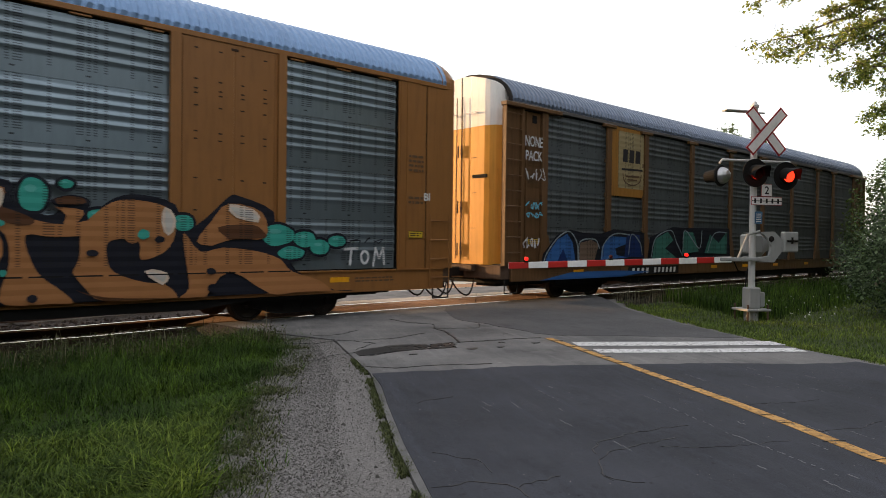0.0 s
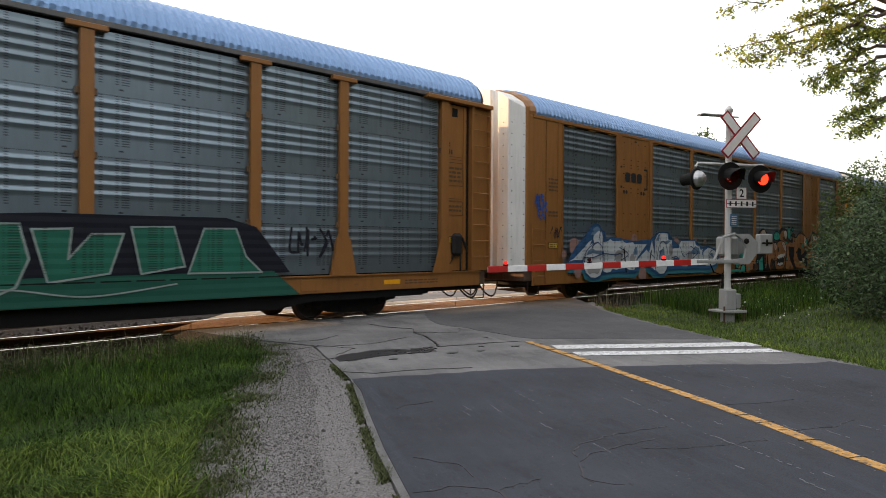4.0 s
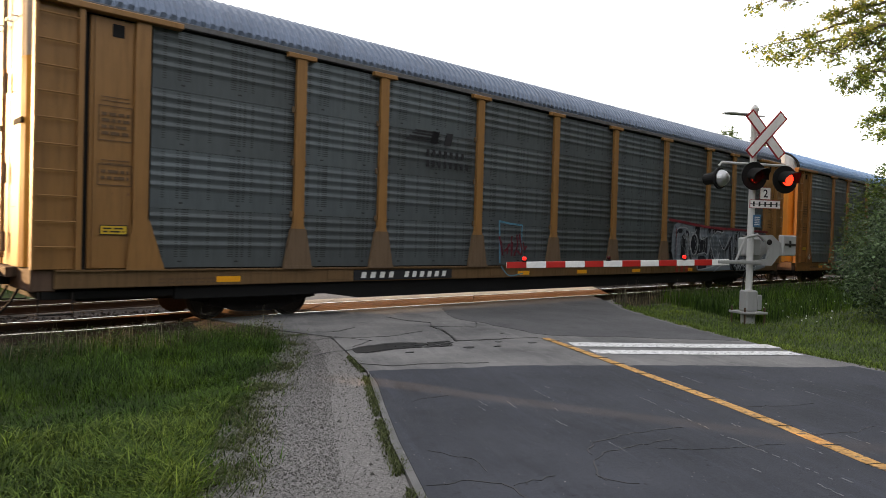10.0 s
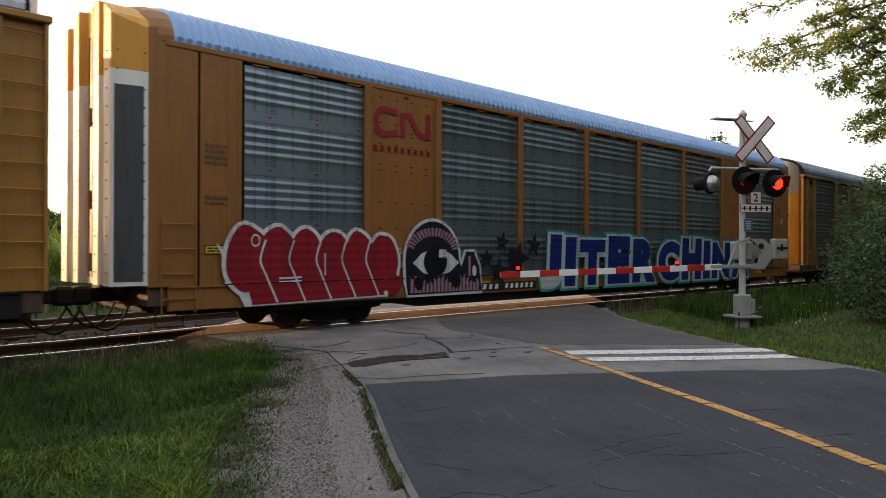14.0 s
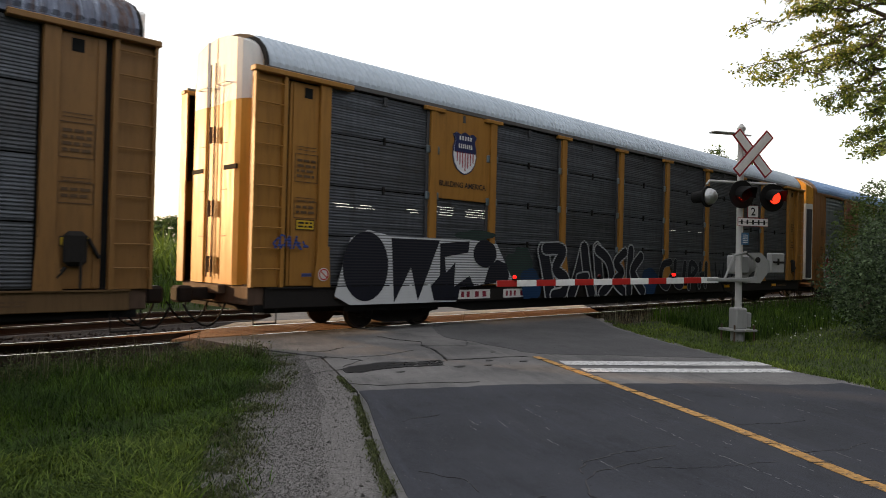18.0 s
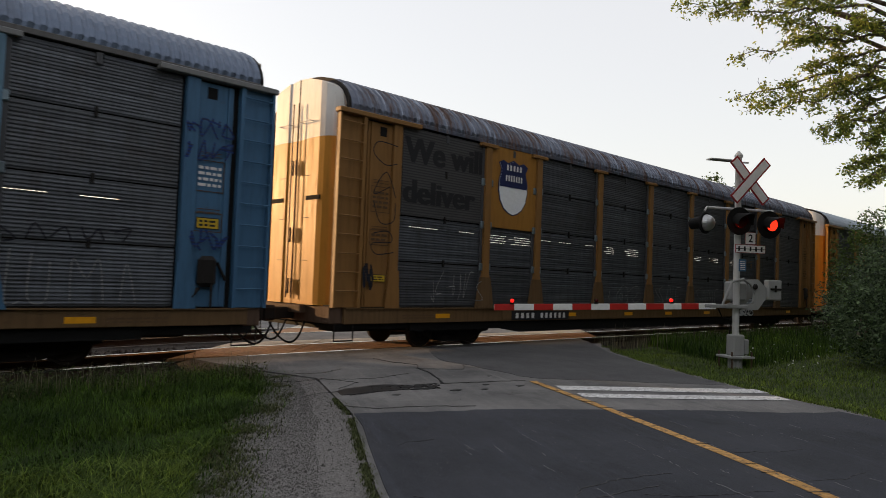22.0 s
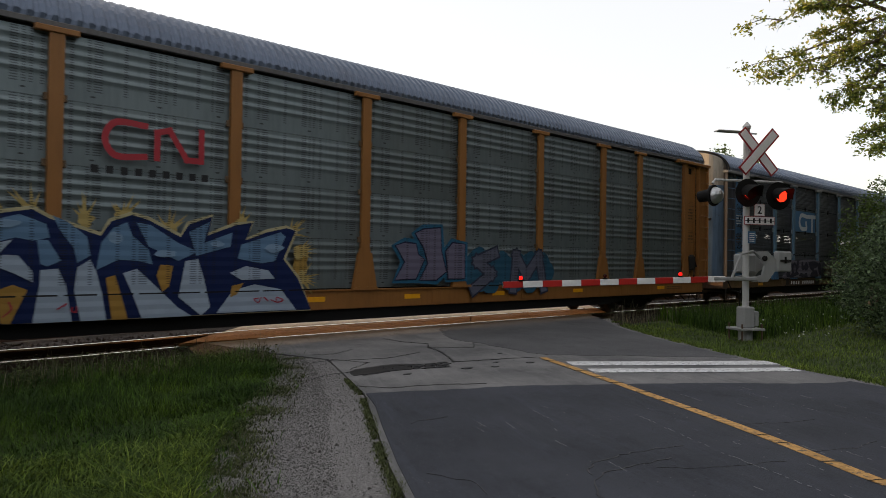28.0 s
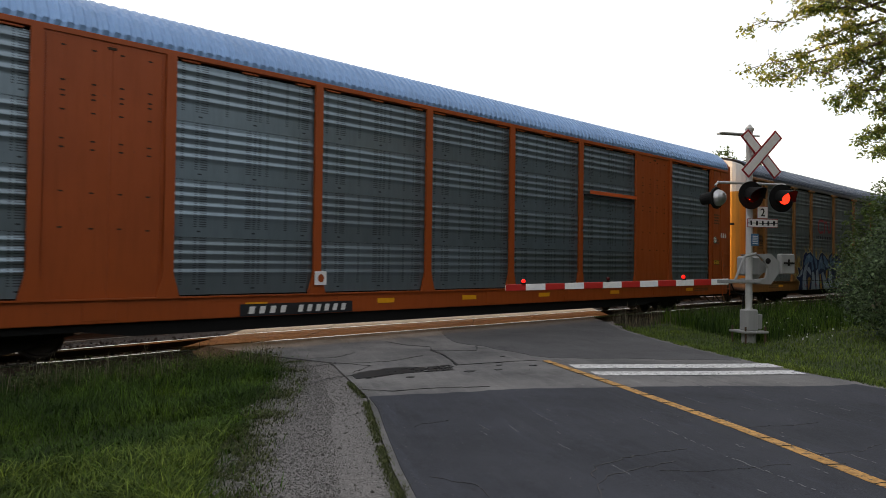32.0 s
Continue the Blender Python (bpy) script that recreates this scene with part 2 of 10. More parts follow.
M = {
    "tan": paint("tan_paint", (0.25, 0.108, 0.03)),
    "tan_dark": paint("old_tan_paint", (0.125, 0.065, 0.028), wear=0.9),
    "yellow": paint("yellow_paint", (0.24, 0.12, 0.038), wear=0.8),
    "gold": paint("golden_yellow_paint", (0.33, 0.155, 0.032), wear=0.8),
    "sill_tan": paint("dirty_tan_sill_paint", (0.13, 0.075, 0.032), 0.6, 1.0),
    "door_gold": paint("golden_door_paint", (0.62, 0.29, 0.042), wear=0.6),
    "redorange": paint("red_orange_paint", (0.31, 0.062, 0.010), wear=0.4),
    "blue": paint("blue_paint", (0.05, 0.135, 0.24), wear=0.8),
    "blue_grey": paint("faded_blue_grey_paint", (0.10, 0.19, 0.27), wear=1.0),
    "grey_paint": paint("grey_paint", (0.18, 0.18, 0.18), wear=0.8),
    "mech": paint("grey_gate_machine_paint", (0.30, 0.305, 0.30), 0.5, 0.4),
    "white": paint("white_paint", (0.72, 0.71, 0.68), wear=0.5),
    "slogan_paint": spray("dull_painted_sheet", (0.068, 0.067, 0.066), fine=True),
    "plate_dark": paint("dark_grey_plate_paint", (0.06, 0.062, 0.068), wear=0.9),
    "foot_brown": paint("brown_post_foot_paint", (0.13, 0.085, 0.05), 0.7, 0.9),
    "rusty": paint("rusty_steel", (0.10, 0.062, 0.042), 0.8, 0.9),
    "zinc": sheet_metal("zinc_sheet", (0.185, 0.236, 0.268), True, 0.36, 0.68, 0.4),
    "zinc_dull": sheet_metal("dull_zinc_sheet", (0.150, 0.182, 0.186), True, 0.50, 0.5, 0.6),
    "zinc_old": sheet_metal("old_zinc_sheet", (0.078, 0.086, 0.097), False, 0.52, 0.5, 0.8, True),
    "zinc_dark": sheet_metal("dark_zinc_sheet", (0.084, 0.098, 0.102), True, 0.58, 0.42, 0.6),
    "roof_new": sheet_metal("bright_roof_sheet", (0.18, 0.30, 0.49), False, 0.42, 0.55, 0.2),
    "roof_grey": sheet_metal("grey_roof_sheet", (0.115, 0.145, 0.20), False, 0.40, 0.65, 0.4),
    "roof_white": paint("white_roof_paint", (0.46, 0.53, 0.60), 0.5, 0.3),
    "roof_rust": rusted_roof("rusty_roof_sheet"),
    "black": flat("black_iron", (0.007, 0.007, 0.007), 0.8),
    "dark": flat("dark_greasy_steel", (0.016, 0.014, 0.013), 0.8),
    "slot_dark": flat("dark_slot_edge", (0.045, 0.025, 0.014), 0.8),
    "chord_grey": paint("grey_brown_chord_paint", (0.105, 0.10, 0.098), wear=0.8),
    # near-black colour that stands in for shade in gaps, holes and car insides
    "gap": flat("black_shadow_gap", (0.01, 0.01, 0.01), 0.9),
    "wheel": flat("wheel_steel", (0.06, 0.05, 0.045), 0.55, 0.6),
    "rail": flat("worn_rail_steel", (0.55, 0.53, 0.51), 0.22, 0.95),
    "rail_side": flat("rusty_rail_side", (0.05, 0.03, 0.022), 0.85),
    "tie": grain("creosoted_tie_wood", (0.016, 0.013, 0.010), (0.036, 0.029, 0.023), 14),
    "ballast": grain("crushed_stone_ballast", (0.016, 0.013, 0.011), (0.052, 0.040, 0.034), 17, bump=1.0, dist=0.05),
    "ground": grain("grassy_ground", (0.025, 0.045, 0.01), (0.055, 0.075, 0.02), 9, bump=0.8, dist=0.05),
    "gravel": grain("grey_gravel", (0.165, 0.157, 0.15), (0.25, 0.24, 0.232), 75, speck=(0.40, 0.39, 0.37), bump=0.7, dist=0.02),
    "old_asphalt": road_surface("worn_grey_asphalt", (0.066, 0.067, 0.070), (0.205, 0.20, 0.195), 0.9, 0.45),
    "asphalt": road_surface("dark_new_asphalt", (0.021, 0.0242, 0.031), (0.046, 0.050, 0.062)),
    "mid_asphalt": road_surface("smooth_grey_asphalt", (0.060, 0.061, 0.065), (0.105, 0.105, 0.108), 0.5, 0.3),
    "tar": flat("black_tar", (0.022, 0.022, 0.023), 0.5),
    "plank": grain("crossing_panel", (0.33, 0.17, 0.085), (0.46, 0.25, 0.13), 20, bump=0.4),
    "plank_pale": grain("pale_crossing_panel", (0.46, 0.39, 0.31), (0.60, 0.52, 0.43), 20, bump=0.4),
    "line_yellow": grain("yellow_road_paint", (0.46, 0.235, 0.06), (0.60, 0.34, 0.11), 22, 0.7, speck=(0.06, 0.055, 0.05), bump=0.2, dist=0.003, lo=0.60),
    "line_white": grain("white_road_paint", (0.60, 0.60, 0.59), (0.80, 0.80, 0.79), 22, 0.7, speck=(0.10, 0.10, 0.10), bump=0.2, dist=0.003, lo=0.60),
    "alu": paint("silver_mast_paint", (0.50, 0.50, 0.49), 0.45, 0.3),
    "alu_light": paint("light_grey_cast_metal", (0.52, 0.53, 0.52), 0.5, 0.3),
    "sign_white": flat("white_sign_sheet", (0.75, 0.73, 0.72), 0.4),
    "sign_red": flat("red_sign_sheet", (0.30, 0.02, 0.025), 0.4),
    "gate_red": flat("red_reflective_tape", (0.45, 0.025, 0.02), 0.35),
    "gate_white": flat("white_reflective_tape", (0.80, 0.80, 0.78), 0.35),
    "lamp_on": glowing("lit_red_lamp", (1.0, 0.032, 0.012), 2.3),
    "dome": flat("dull_silver_dome", (0.42, 0.43, 0.44), 0.32, 0.85),
    "lens_off": flat("dark_red_lens", (0.06, 0.006, 0.006), 0.15),
    "gate_lamp": glowing("small_red_lamp", (1.0, 0.015, 0.01), 1.6),
    "leaf_sun": leafy("ash_leaf", (0.10, 0.17, 0.03), (0.36, 0.38, 0.07)),
    "leaf_bush": leafy("grey_green_bush_leaf", (0.012, 0.027, 0.012), (0.098, 0.148, 0.068)),
    # shade is put into this dark leaf colour, for the unseen trees
    "leaf_dark": leafy("shade_coloured_leaf", (0.012, 0.02, 0.014), (0.03, 0.042, 0.028)),
    "leaf_far": leafy("far_tree_leaf", (0.04, 0.07, 0.018), (0.085, 0.125, 0.028)),
    "grass": leafy("grass_blade", (0.009, 0.024, 0.005), (0.060, 0.114, 0.016), 0.6, 0.9, 0.15),
    "weed": leafy("dry_weed_stalk", (0.07, 0.068, 0.045), (0.16, 0.145, 0.10), 0.8),
    "pebble": leafy("grey_gravel_stone", (0.09, 0.086, 0.08), (0.205, 0.197, 0.19), 0.9),
    "corn": leafy("corn_leaf", (0.07, 0.12, 0.022), (0.17, 0.235, 0.04), 0.6),
    "grass_short": leafy("short_mown_grass_blade", (0.032, 0.06, 0.012), (0.135, 0.195, 0.035), 0.6, 0.5, 0.15),
    "cream_rust": paint("rust_streaked_cream_paint", (0.36, 0.32, 0.26), 0.5, 1.3),
    "blue_rust": paint("rust_streaked_blue_paint", (0.10, 0.17, 0.26), 0.5, 1.3),
    "scuff": flat("pale_scuff_mark", (0.16, 0.165, 0.17), 0.9),
    "creeper": leafy("olive_creeping_weed", (0.035, 0.045, 0.016), (0.085, 0.10, 0.040), 0.7, 0.0, 0.12),
    "petal": flat("white_petal", (0.5, 0.5, 0.46), 0.7),
    "bark": grain("grey_brown_bark", (0.10, 0.075, 0.055), (0.20, 0.15, 0.11), 12, bump=0.8, dist=0.03),
    "label_yellow": flat("yellow_label", (0.55, 0.36, 0.02), 0.5),
    "safety": flat("amber_reflector", (0.75, 0.33, 0.01), 0.4),
    "ink_black": flat("black_lettering", (0.02, 0.02, 0.022), 0.6),
    "ink_white": flat("white_lettering", (0.65, 0.65, 0.63), 0.6),
    "ink_brown": flat("brown_stencil_lettering", (0.10, 0.055, 0.025), 0.7),
}
SPRAY = {}


FINE = [False]      # whether the sheets that are being painted have fine ribs


def ink(c):
    """A spray paint by its colour and by the ribs under it."""
    if (c, FINE[0]) not in SPRAY:
        SPRAY[c, FINE[0]] = spray("spray_paint", c, fine=FINE[0])
    return SPRAY[c, FINE[0]]


# ---- geometry helpers ----
class G:
    """Vertices and faces of one mesh."""

    def __init__(self):
        self.v, self.f = [], []

    def add(self, vs, fs):
        n = len(self.v)
        self.v += [tuple(p) for p in vs]
        self.f += [tuple(i + n for i in f) for f in fs]
        return self

    def box(self, x0, x1, y0, y1, z0, z1, b=0.0):
        """A box, with its long edges bevelled by b where b is given."""
        if b <= 0:
            vs = [(x, y, z) for z in (z0, z1) for x, y in ((x0, y0), (x1, y0), (x1, y1), (x0, y1))]
            return self.add(vs, [(3, 2, 1, 0), (4, 5, 6, 7), (0, 1, 5, 4), (1, 2, 6, 5), (2, 3, 7, 6), (3, 0, 4, 7)])
        ring = [(x0 + b, y0), (x1 - b, y0), (x1, y0 + b), (x1, y1 - b), (x1 - b, y1), (x0 + b, y1), (x0, y1 - b), (x0, y0 + b)]
        small = [(min(max(x, x0 + b), x1 - b), min(max(y, y0 + b), y1 - b)) for x, y in ring]
        rows = [(small, z0), (ring, z0 + b), (ring, z1 - b), (small, z1)]
        vs = [(x, y, z) for r, z in rows for x, y in r]
        fs = [tuple(range(7, -1, -1)), tuple(range(24, 32))]
        fs += [(8 * k + i, 8 * k + (i + 1) % 8, 8 * k + 8 + (i + 1) % 8, 8 * k + 8 + i) for k in range(3) for i in range(8)]
        return self.add(vs, fs)

    def prism(self, pts, y0, y1):
        """A flat outline of (x, z), thick from y0 to y1 (y0 towards the viewer)."""
        n = len(pts)
        vs = [(x, y0, z) for x, z in pts] + [(x, y1, z) for x, z in pts]
        fs = [tuple(range(n)), tuple(range(2 * n - 1, n - 1, -1))] + [(i, i + n, (i + 1) % n + n, (i + 1) % n) for i in range(n)]
        return self.add(vs, fs)

    def slab(self, pts, z0, z1):
        """A flat outline of (x, y), thick from z0 to z1."""
        n = len(pts)
        vs = [(x, y, z1) for x, y in pts] + [(x, y, z0) for x, y in pts]
        fs = [tuple(range(n)), tuple(range(2 * n - 1, n - 1, -1))] + [(i, i + n, (i + 1) % n + n, (i + 1) % n) for i in range(n)]
        return self.add(vs, fs)

    def tube(self, a, b, r0, r1=None, n=10, caps=True):
        r1 = r0 if r1 is None else r1
        a, b = Vector(a), Vector(b)
        d = (b - a).normalized()
        u = d.orthogonal().normalized()
        w = d.cross(u)
        vs = []
        for p, r in ((a, r0), (b, r1)):
            vs += [p + r * (math.cos(k * math.tau / n) * u + math.sin(k * math.tau / n) * w) for k in range(n)]
        fs = [(k, (k + 1) % n, n + (k + 1) % n, n + k) for k in range(n)]
        if caps:
            fs += [tuple(range(n - 1, -1, -1)), tuple(range(n, 2 * n))]
        return self.add(vs, fs)

    def lathe(self, a, d, prof, n=20):
        """Rings of radius r at distance s along d from a: prof rows (s, r)."""
        a, d = Vector(a), Vector(d).normalized()
        u = d.orthogonal().normalized()
        w = d.cross(u)
        vs = [a + s * d + r * (math.cos(k * math.tau / n) * u + math.sin(k * math.tau / n) * w) for s, r in prof for k in range(n)]
        fs = [(i * n + k, i * n + (k + 1) % n, (i + 1) * n + (k + 1) % n, (i + 1) * n + k) for i in range(len(prof) - 1) for k in range(n)]
        fs += [tuple(range(n - 1, -1, -1)), tuple(range((len(prof) - 1) * n, len(prof) * n))]
        return self.add(vs, fs)

    def cane(self, pts, r, n=6):
        return self.pipe(pts, [r] * len(pts), n)

    def pipe(self, pts, radii, n=6):
        """A bent tube with one ring at each point."""
        pts = [Vector(p) for p in pts]
        k = len(pts)
        vs, u = [], None
        for i, p in enumerate(pts):
            d = (pts[min(i + 1, k - 1)] - pts[max(i - 1, 0)]).normalized()
            u = d.orthogonal().normalized() if u is None else (u - u.dot(d) * d).normalized()
            w = d.cross(u)
            vs += [p + radii[i] * (math.cos(j * math.tau / n) * u + math.sin(j * math.tau / n) * w) for j in range(n)]
        fs = [(i * n + j, i * n + (j + 1) % n, (i + 1) * n + (j + 1) % n, (i + 1) * n + j) for i in range(k - 1) for j in range(n)]
        return self.add(vs, fs + [tuple(range(n - 1, -1, -1)), tuple(range((k - 1) * n, k * n))])

    def mesh(self, name="part"):
        me = bpy.data.meshes.new(name)
        me.from_pydata(self.v, [], self.f)
        me.update()
        return me


def cloud(verts, faces, name):
    me = bpy.data.meshes.new(name)
    me.from_pydata(verts, [], faces)
    me.update()
    return me


def part(name, g, material, parent, label="", at=None):
    """Links a mesh as one part under a thing or a part."""
    me = g.mesh(name) if isinstance(g, G) else g
    if not me.materials:
        me.materials.append(M[material] if isinstance(material, str) else material)
    ob = new(name, me)
    ob.parent = parent
    if at is not None:
        ob.matrix_basis = at
    if label:
        ob["label"] = label
    return ob


def thing(name, label, category, group="", m=None, kind=""):
    ob = new(name)
    ob.empty_display_size = 0.1
    if m is not None:
        ob.matrix_basis = m
    return tagged(ob, label, category, group, kind)


def setting(name, g, material, label="", category=""):
    me = g.mesh(name) if isinstance(g, G) else g
    me.materials.append(M[material])
    return tagged(new(name, me), label, category, "", "structure")

# ---- ground, road and tracks ----
# x runs along the track in the train's direction, y across it; rail tops at z = 0
TRACK_Y, GAUGE = 13.14, 1.507
TRACK2_Y = 17.5


def road_edge_left(y):
    pts = [(-30, -17.8), (-3, -1.1), (0, 0.95), (3.24, 2.86), (4.19, 3.42), (6.61, 5.0), (9.21, 6.25), (9.75, 6.35), (10.25, 5.95), (11.0, 5.75), (12.33, 5.6), (15.9, 9.3), (24, 13.0), (120, 58)]
    return float(np.interp(y, [p[0] for p in pts], [p[1] for p in pts]))


def road_edge_right(y):
    pts = [(-30, -7.8), (0, 9.0), (3.04, 10.74), (4.4, 11.4), (5.78, 12.2), (6.93, 12.9), (8.1, 13.8), (9.57, 15.0), (11.7, 17.3), (24, 21.5), (120, 66)]
    return float(np.interp(y, [p[0] for p in pts], [p[1] for p in pts]))


def strip(ys, left, right, z, thick=0.06):
    g = G()
    ring = [(left(y), y) for y in ys] + [(right(y), y) for y in reversed(ys)]
    n = len(ys)
    vs = [(left(y), y, zz) for zz in (z, z - thick) for y in ys] + [(right(y), y, zz) for zz in (z, z - thick) for y in ys]
    fs = []
    for i in range(n - 1):
        fs += [(i, 2 * n + i, 2 * n + i + 1, i + 1), (i, i + 1, n + i + 1, n + i), (2 * n + i, 3 * n + i, 3 * n + i + 1, 2 * n + i + 1)]
    g.add(vs, fs)
    return g


def ground_height(x, y):
    """The verges lie a little under the road, with soft unevenness, and the track bed is level."""
    z = -0.055 + 0.02 * noise.noise((x * 0.35, y * 0.35, 1.0))
    if 10.6 < y < 20.5:
        z = -0.34
    return z


def ground_sheet():
    xs = np.concatenate([[-900, -300, -120, -60, -30], np.arange(-20, 40, 1.0), [45, 60, 90, 150, 300, 900]])
    ys = np.concatenate([[-900, -300, -100, -40, -20], np.arange(-12, 30, 1.0), [35, 50, 80, 150, 300, 900]])
    vs = [(x, y, ground_height(x, y)) for y in ys for x in xs]
    w = len(xs)
    fs = [(j * w + i, j * w + i + 1, (j + 1) * w + i + 1, (j + 1) * w + i) for j in range(len(ys) - 1) for i in range(w - 1)]
    return cloud(vs, fs, "ground")


setting("ground", ground_sheet(), "ground", "green grassy ground reaching to the horizon", "ground")
YS_NEAR = [-30, -12, -3, 0, 1.5, 3.24, 4.19, 5.2, 6.61, 8, 9.21, 10.4, 12.33]


def joint_y(x):
    return float(np.interp(x, [4.97, 5.58, 6.24, 6.98, 7.9, 9.15, 9.94, 10.8], [6.61, 6.37, 6.0, 5.66, 5.04, 4.12, 3.45, 2.97]))


setting("road", strip(YS_NEAR, road_edge_left, road_edge_right, 0.0), "old_asphalt", "worn grey asphalt road at a railway crossing", "road")
setting("road_far", strip([15.9, 24, 40, 120], road_edge_left, road_edge_right, -0.01), "old_asphalt", "worn grey asphalt road beyond the tracks", "road")
# the newer dark surface in front of the crossing, with a ragged joint
random.seed(3)
g = G()
front = []
for i in range(41):
    x = 5.0 + i * (10.62 - 5.0) / 40
    front.append((x, joint_y(x) + random.uniform(-0.035, 0.035) + 0.03 * math.sin(x * 3.1)))
back = [(road_edge_right(y) - 0.05, y) for y in (2.6, 0, -3, -12, -30)] + [(road_edge_left(y) + 0.06 + random.uniform(-0.02, 0.02), y) for y in (-30, -12, -3, -1, 0, 1.0, 2.0, 3.24, 4.19, 5.2, 6.0)]
g.slab(list(reversed(front + back)), -0.02, 0.006)
setting("asphalt_overlay", g, "asphalt", "dark newer asphalt surface with fine cracks", "road")
# smooth grey patch near the track and beside the apron
patch = [(9.35, 7.5), (9.5, 8.3), (9.65, 9.0), (9.7, 9.9), (10.1, 10.6), (10.7, 11.4), (11.5, 12.25), (17.6, 12.25), (16.6, 11.2), (14.7, 9.4), (13.3, 7.6), (12.6, 6.6), (12.0, 5.5), (11.75, 5.15), (11.3, 5.6), (10.9, 6.0), (10.4, 6.5), (9.8, 7.0)]
rough_edge = []
for (ax, ay), (bx, by) in zip(patch, patch[1:] + patch[:1]):
    for k in range(6):
        x, y = ax + (bx - ax) * k / 6, ay + (by - ay) * k / 6
        rough_edge.append((x + 0.10 * noise.noise((x * 3, y * 3, 1)) + 0.05 * noise.noise((x * 11, y * 11, 2)), y + 0.10 * noise.noise((x * 3, y * 3, 5)) + 0.05 * noise.noise((x * 11, y * 11, 6))))
g = G().slab(list(reversed(rough_edge)), -0.02, 0.005)
setting("asphalt_patch", g, "mid_asphalt", "smooth grey asphalt patch near the rails", "road")
g = G()
random.seed(8)
far_side, near_side = [(5.75, 7.97), (5.99, 8.13), (6.64, 8.12), (7.5, 7.82)], [(5.63, 7.70), (5.85, 7.66), (6.4, 7.72), (7.2, 7.45)]
edges = [[(float(np.interp(u, (0, 0.15, 0.5, 1), [p[0] for p in e])), float(np.interp(u, (0, 0.15, 0.5, 1), [p[1] for p in e])) + random.uniform(-0.025, 0.025)) for u in [i / 24 for i in range(25)]] for e in (far_side, near_side)]
g.slab(list(reversed(edges[0][:11] + edges[1][10::-1])), 0.0, 0.007)
for i in range(150):
    u = random.uniform(0.38, 1.0)
    (ax, ay), (bx, by) = [[float(np.interp(u, (0, 0.15, 0.5, 1), [p[k] for p in e])) for k in (0, 1)] for e in (far_side, near_side)]
    v, r = random.random(), random.uniform(0.02, 0.075) * (1.25 - 0.7 * u)
    x, y = ax + (bx - ax) * v, ay + (by - ay) * v
    g.slab([(x + 1.8 * r * math.cos(q) * random.uniform(0.6, 1.1), y + r * math.sin(q) * random.uniform(0.6, 1.1)) for q in [k * math.tau / 8 for k in range(8)]], 0.0, 0.007 + 0.00001 * i)
setting("tar_patch", g, "tar", "black tar patch in the old asphalt", "road")


YEL = [(9.04, 7.18), (7.96, 5.12), (7.13, 3.6), (6.82, 3.04), (6.41, 2.36), (5.93, 1.62), (3.8, -2.2), (-4.9, -18)]


def ribbon(pts, w, z, thick=0.004):
    """A flat band along points, on the road."""
    g = G()
    for (ax, ay), (bx, by) in zip(pts, pts[1:]):
        d = Vector((bx - ax, by - ay)).normalized()
        n = Vector((-d.y, d.x)) * w / 2
        g.slab([(ax + n.x, ay + n.y), (ax - n.x, ay - n.y), (bx - n.x, by - n.y), (bx + n.x, by + n.y)], z - thick, z)
    return g


def crack(line, seed, w=0.012):
    """A ragged dark crack that follows a line, thick and thin by turns."""
    r = random.Random(seed)
    pts = []
    for (ax, ay), (bx, by) in zip(line, line[1:]):
        n = max(2, int(math.hypot(bx - ax, by - ay) / 0.06))
        pts += [(ax + (bx - ax) * k / n + r.uniform(-0.022, 0.022), ay + (by - ay) * k / n + r.uniform(-0.022, 0.022)) for k in range(n)]
    pts.append(line[-1])
    out = G()
    for a, b in zip(pts, pts[1:]):
        c = ribbon([a, b], w * r.uniform(0.35, 1.5), 0.009)
        out.add(c.v, c.f)
    return out


g = G()
for k, (line, w) in enumerate((
        ([(8.67, 10.9), (8.61, 10.23), (8.8, 9.71)], 0.03), ([(8.41, 9.27), (8.27, 8.82), (7.91, 8.24), (7.55, 7.73)], 0.03), ([(8.8, 9.71), (8.41, 9.27)], 0.012),
        ([(7.55, 7.78), (8.1, 7.6), (8.67, 7.44), (9.0, 7.3)], 0.02), ([(7.2, 7.42), (6.4, 7.68), (5.7, 7.6)], 0.02), ([(4.95, 7.72), (5.3, 7.95), (5.75, 7.97)], 0.018),
        ([(5.2, 7.03), (5.43, 6.68), (5.9, 6.55), (6.6, 6.15)], 0.014), ([(6.26, 9.07), (5.8, 9.0), (5.5, 9.2)], 0.022), ([(6.26, 9.1), (6.5, 8.5), (5.9, 8.15)], 0.012), ([(9.6, 9.3), (9.1, 8.8), (8.41, 9.27)], 0.010),
        ([(7.2, 9.9), (6.6, 9.6), (6.2, 9.75)], 0.012), ([(7.9, 8.9), (7.0, 8.7), (6.4, 8.9)], 0.009))):
    c = crack(line, k, w)
    g.add(c.v, c.f)
setting("cracks", g, "tar", "dark cracks in the old asphalt", "road")
g = G()
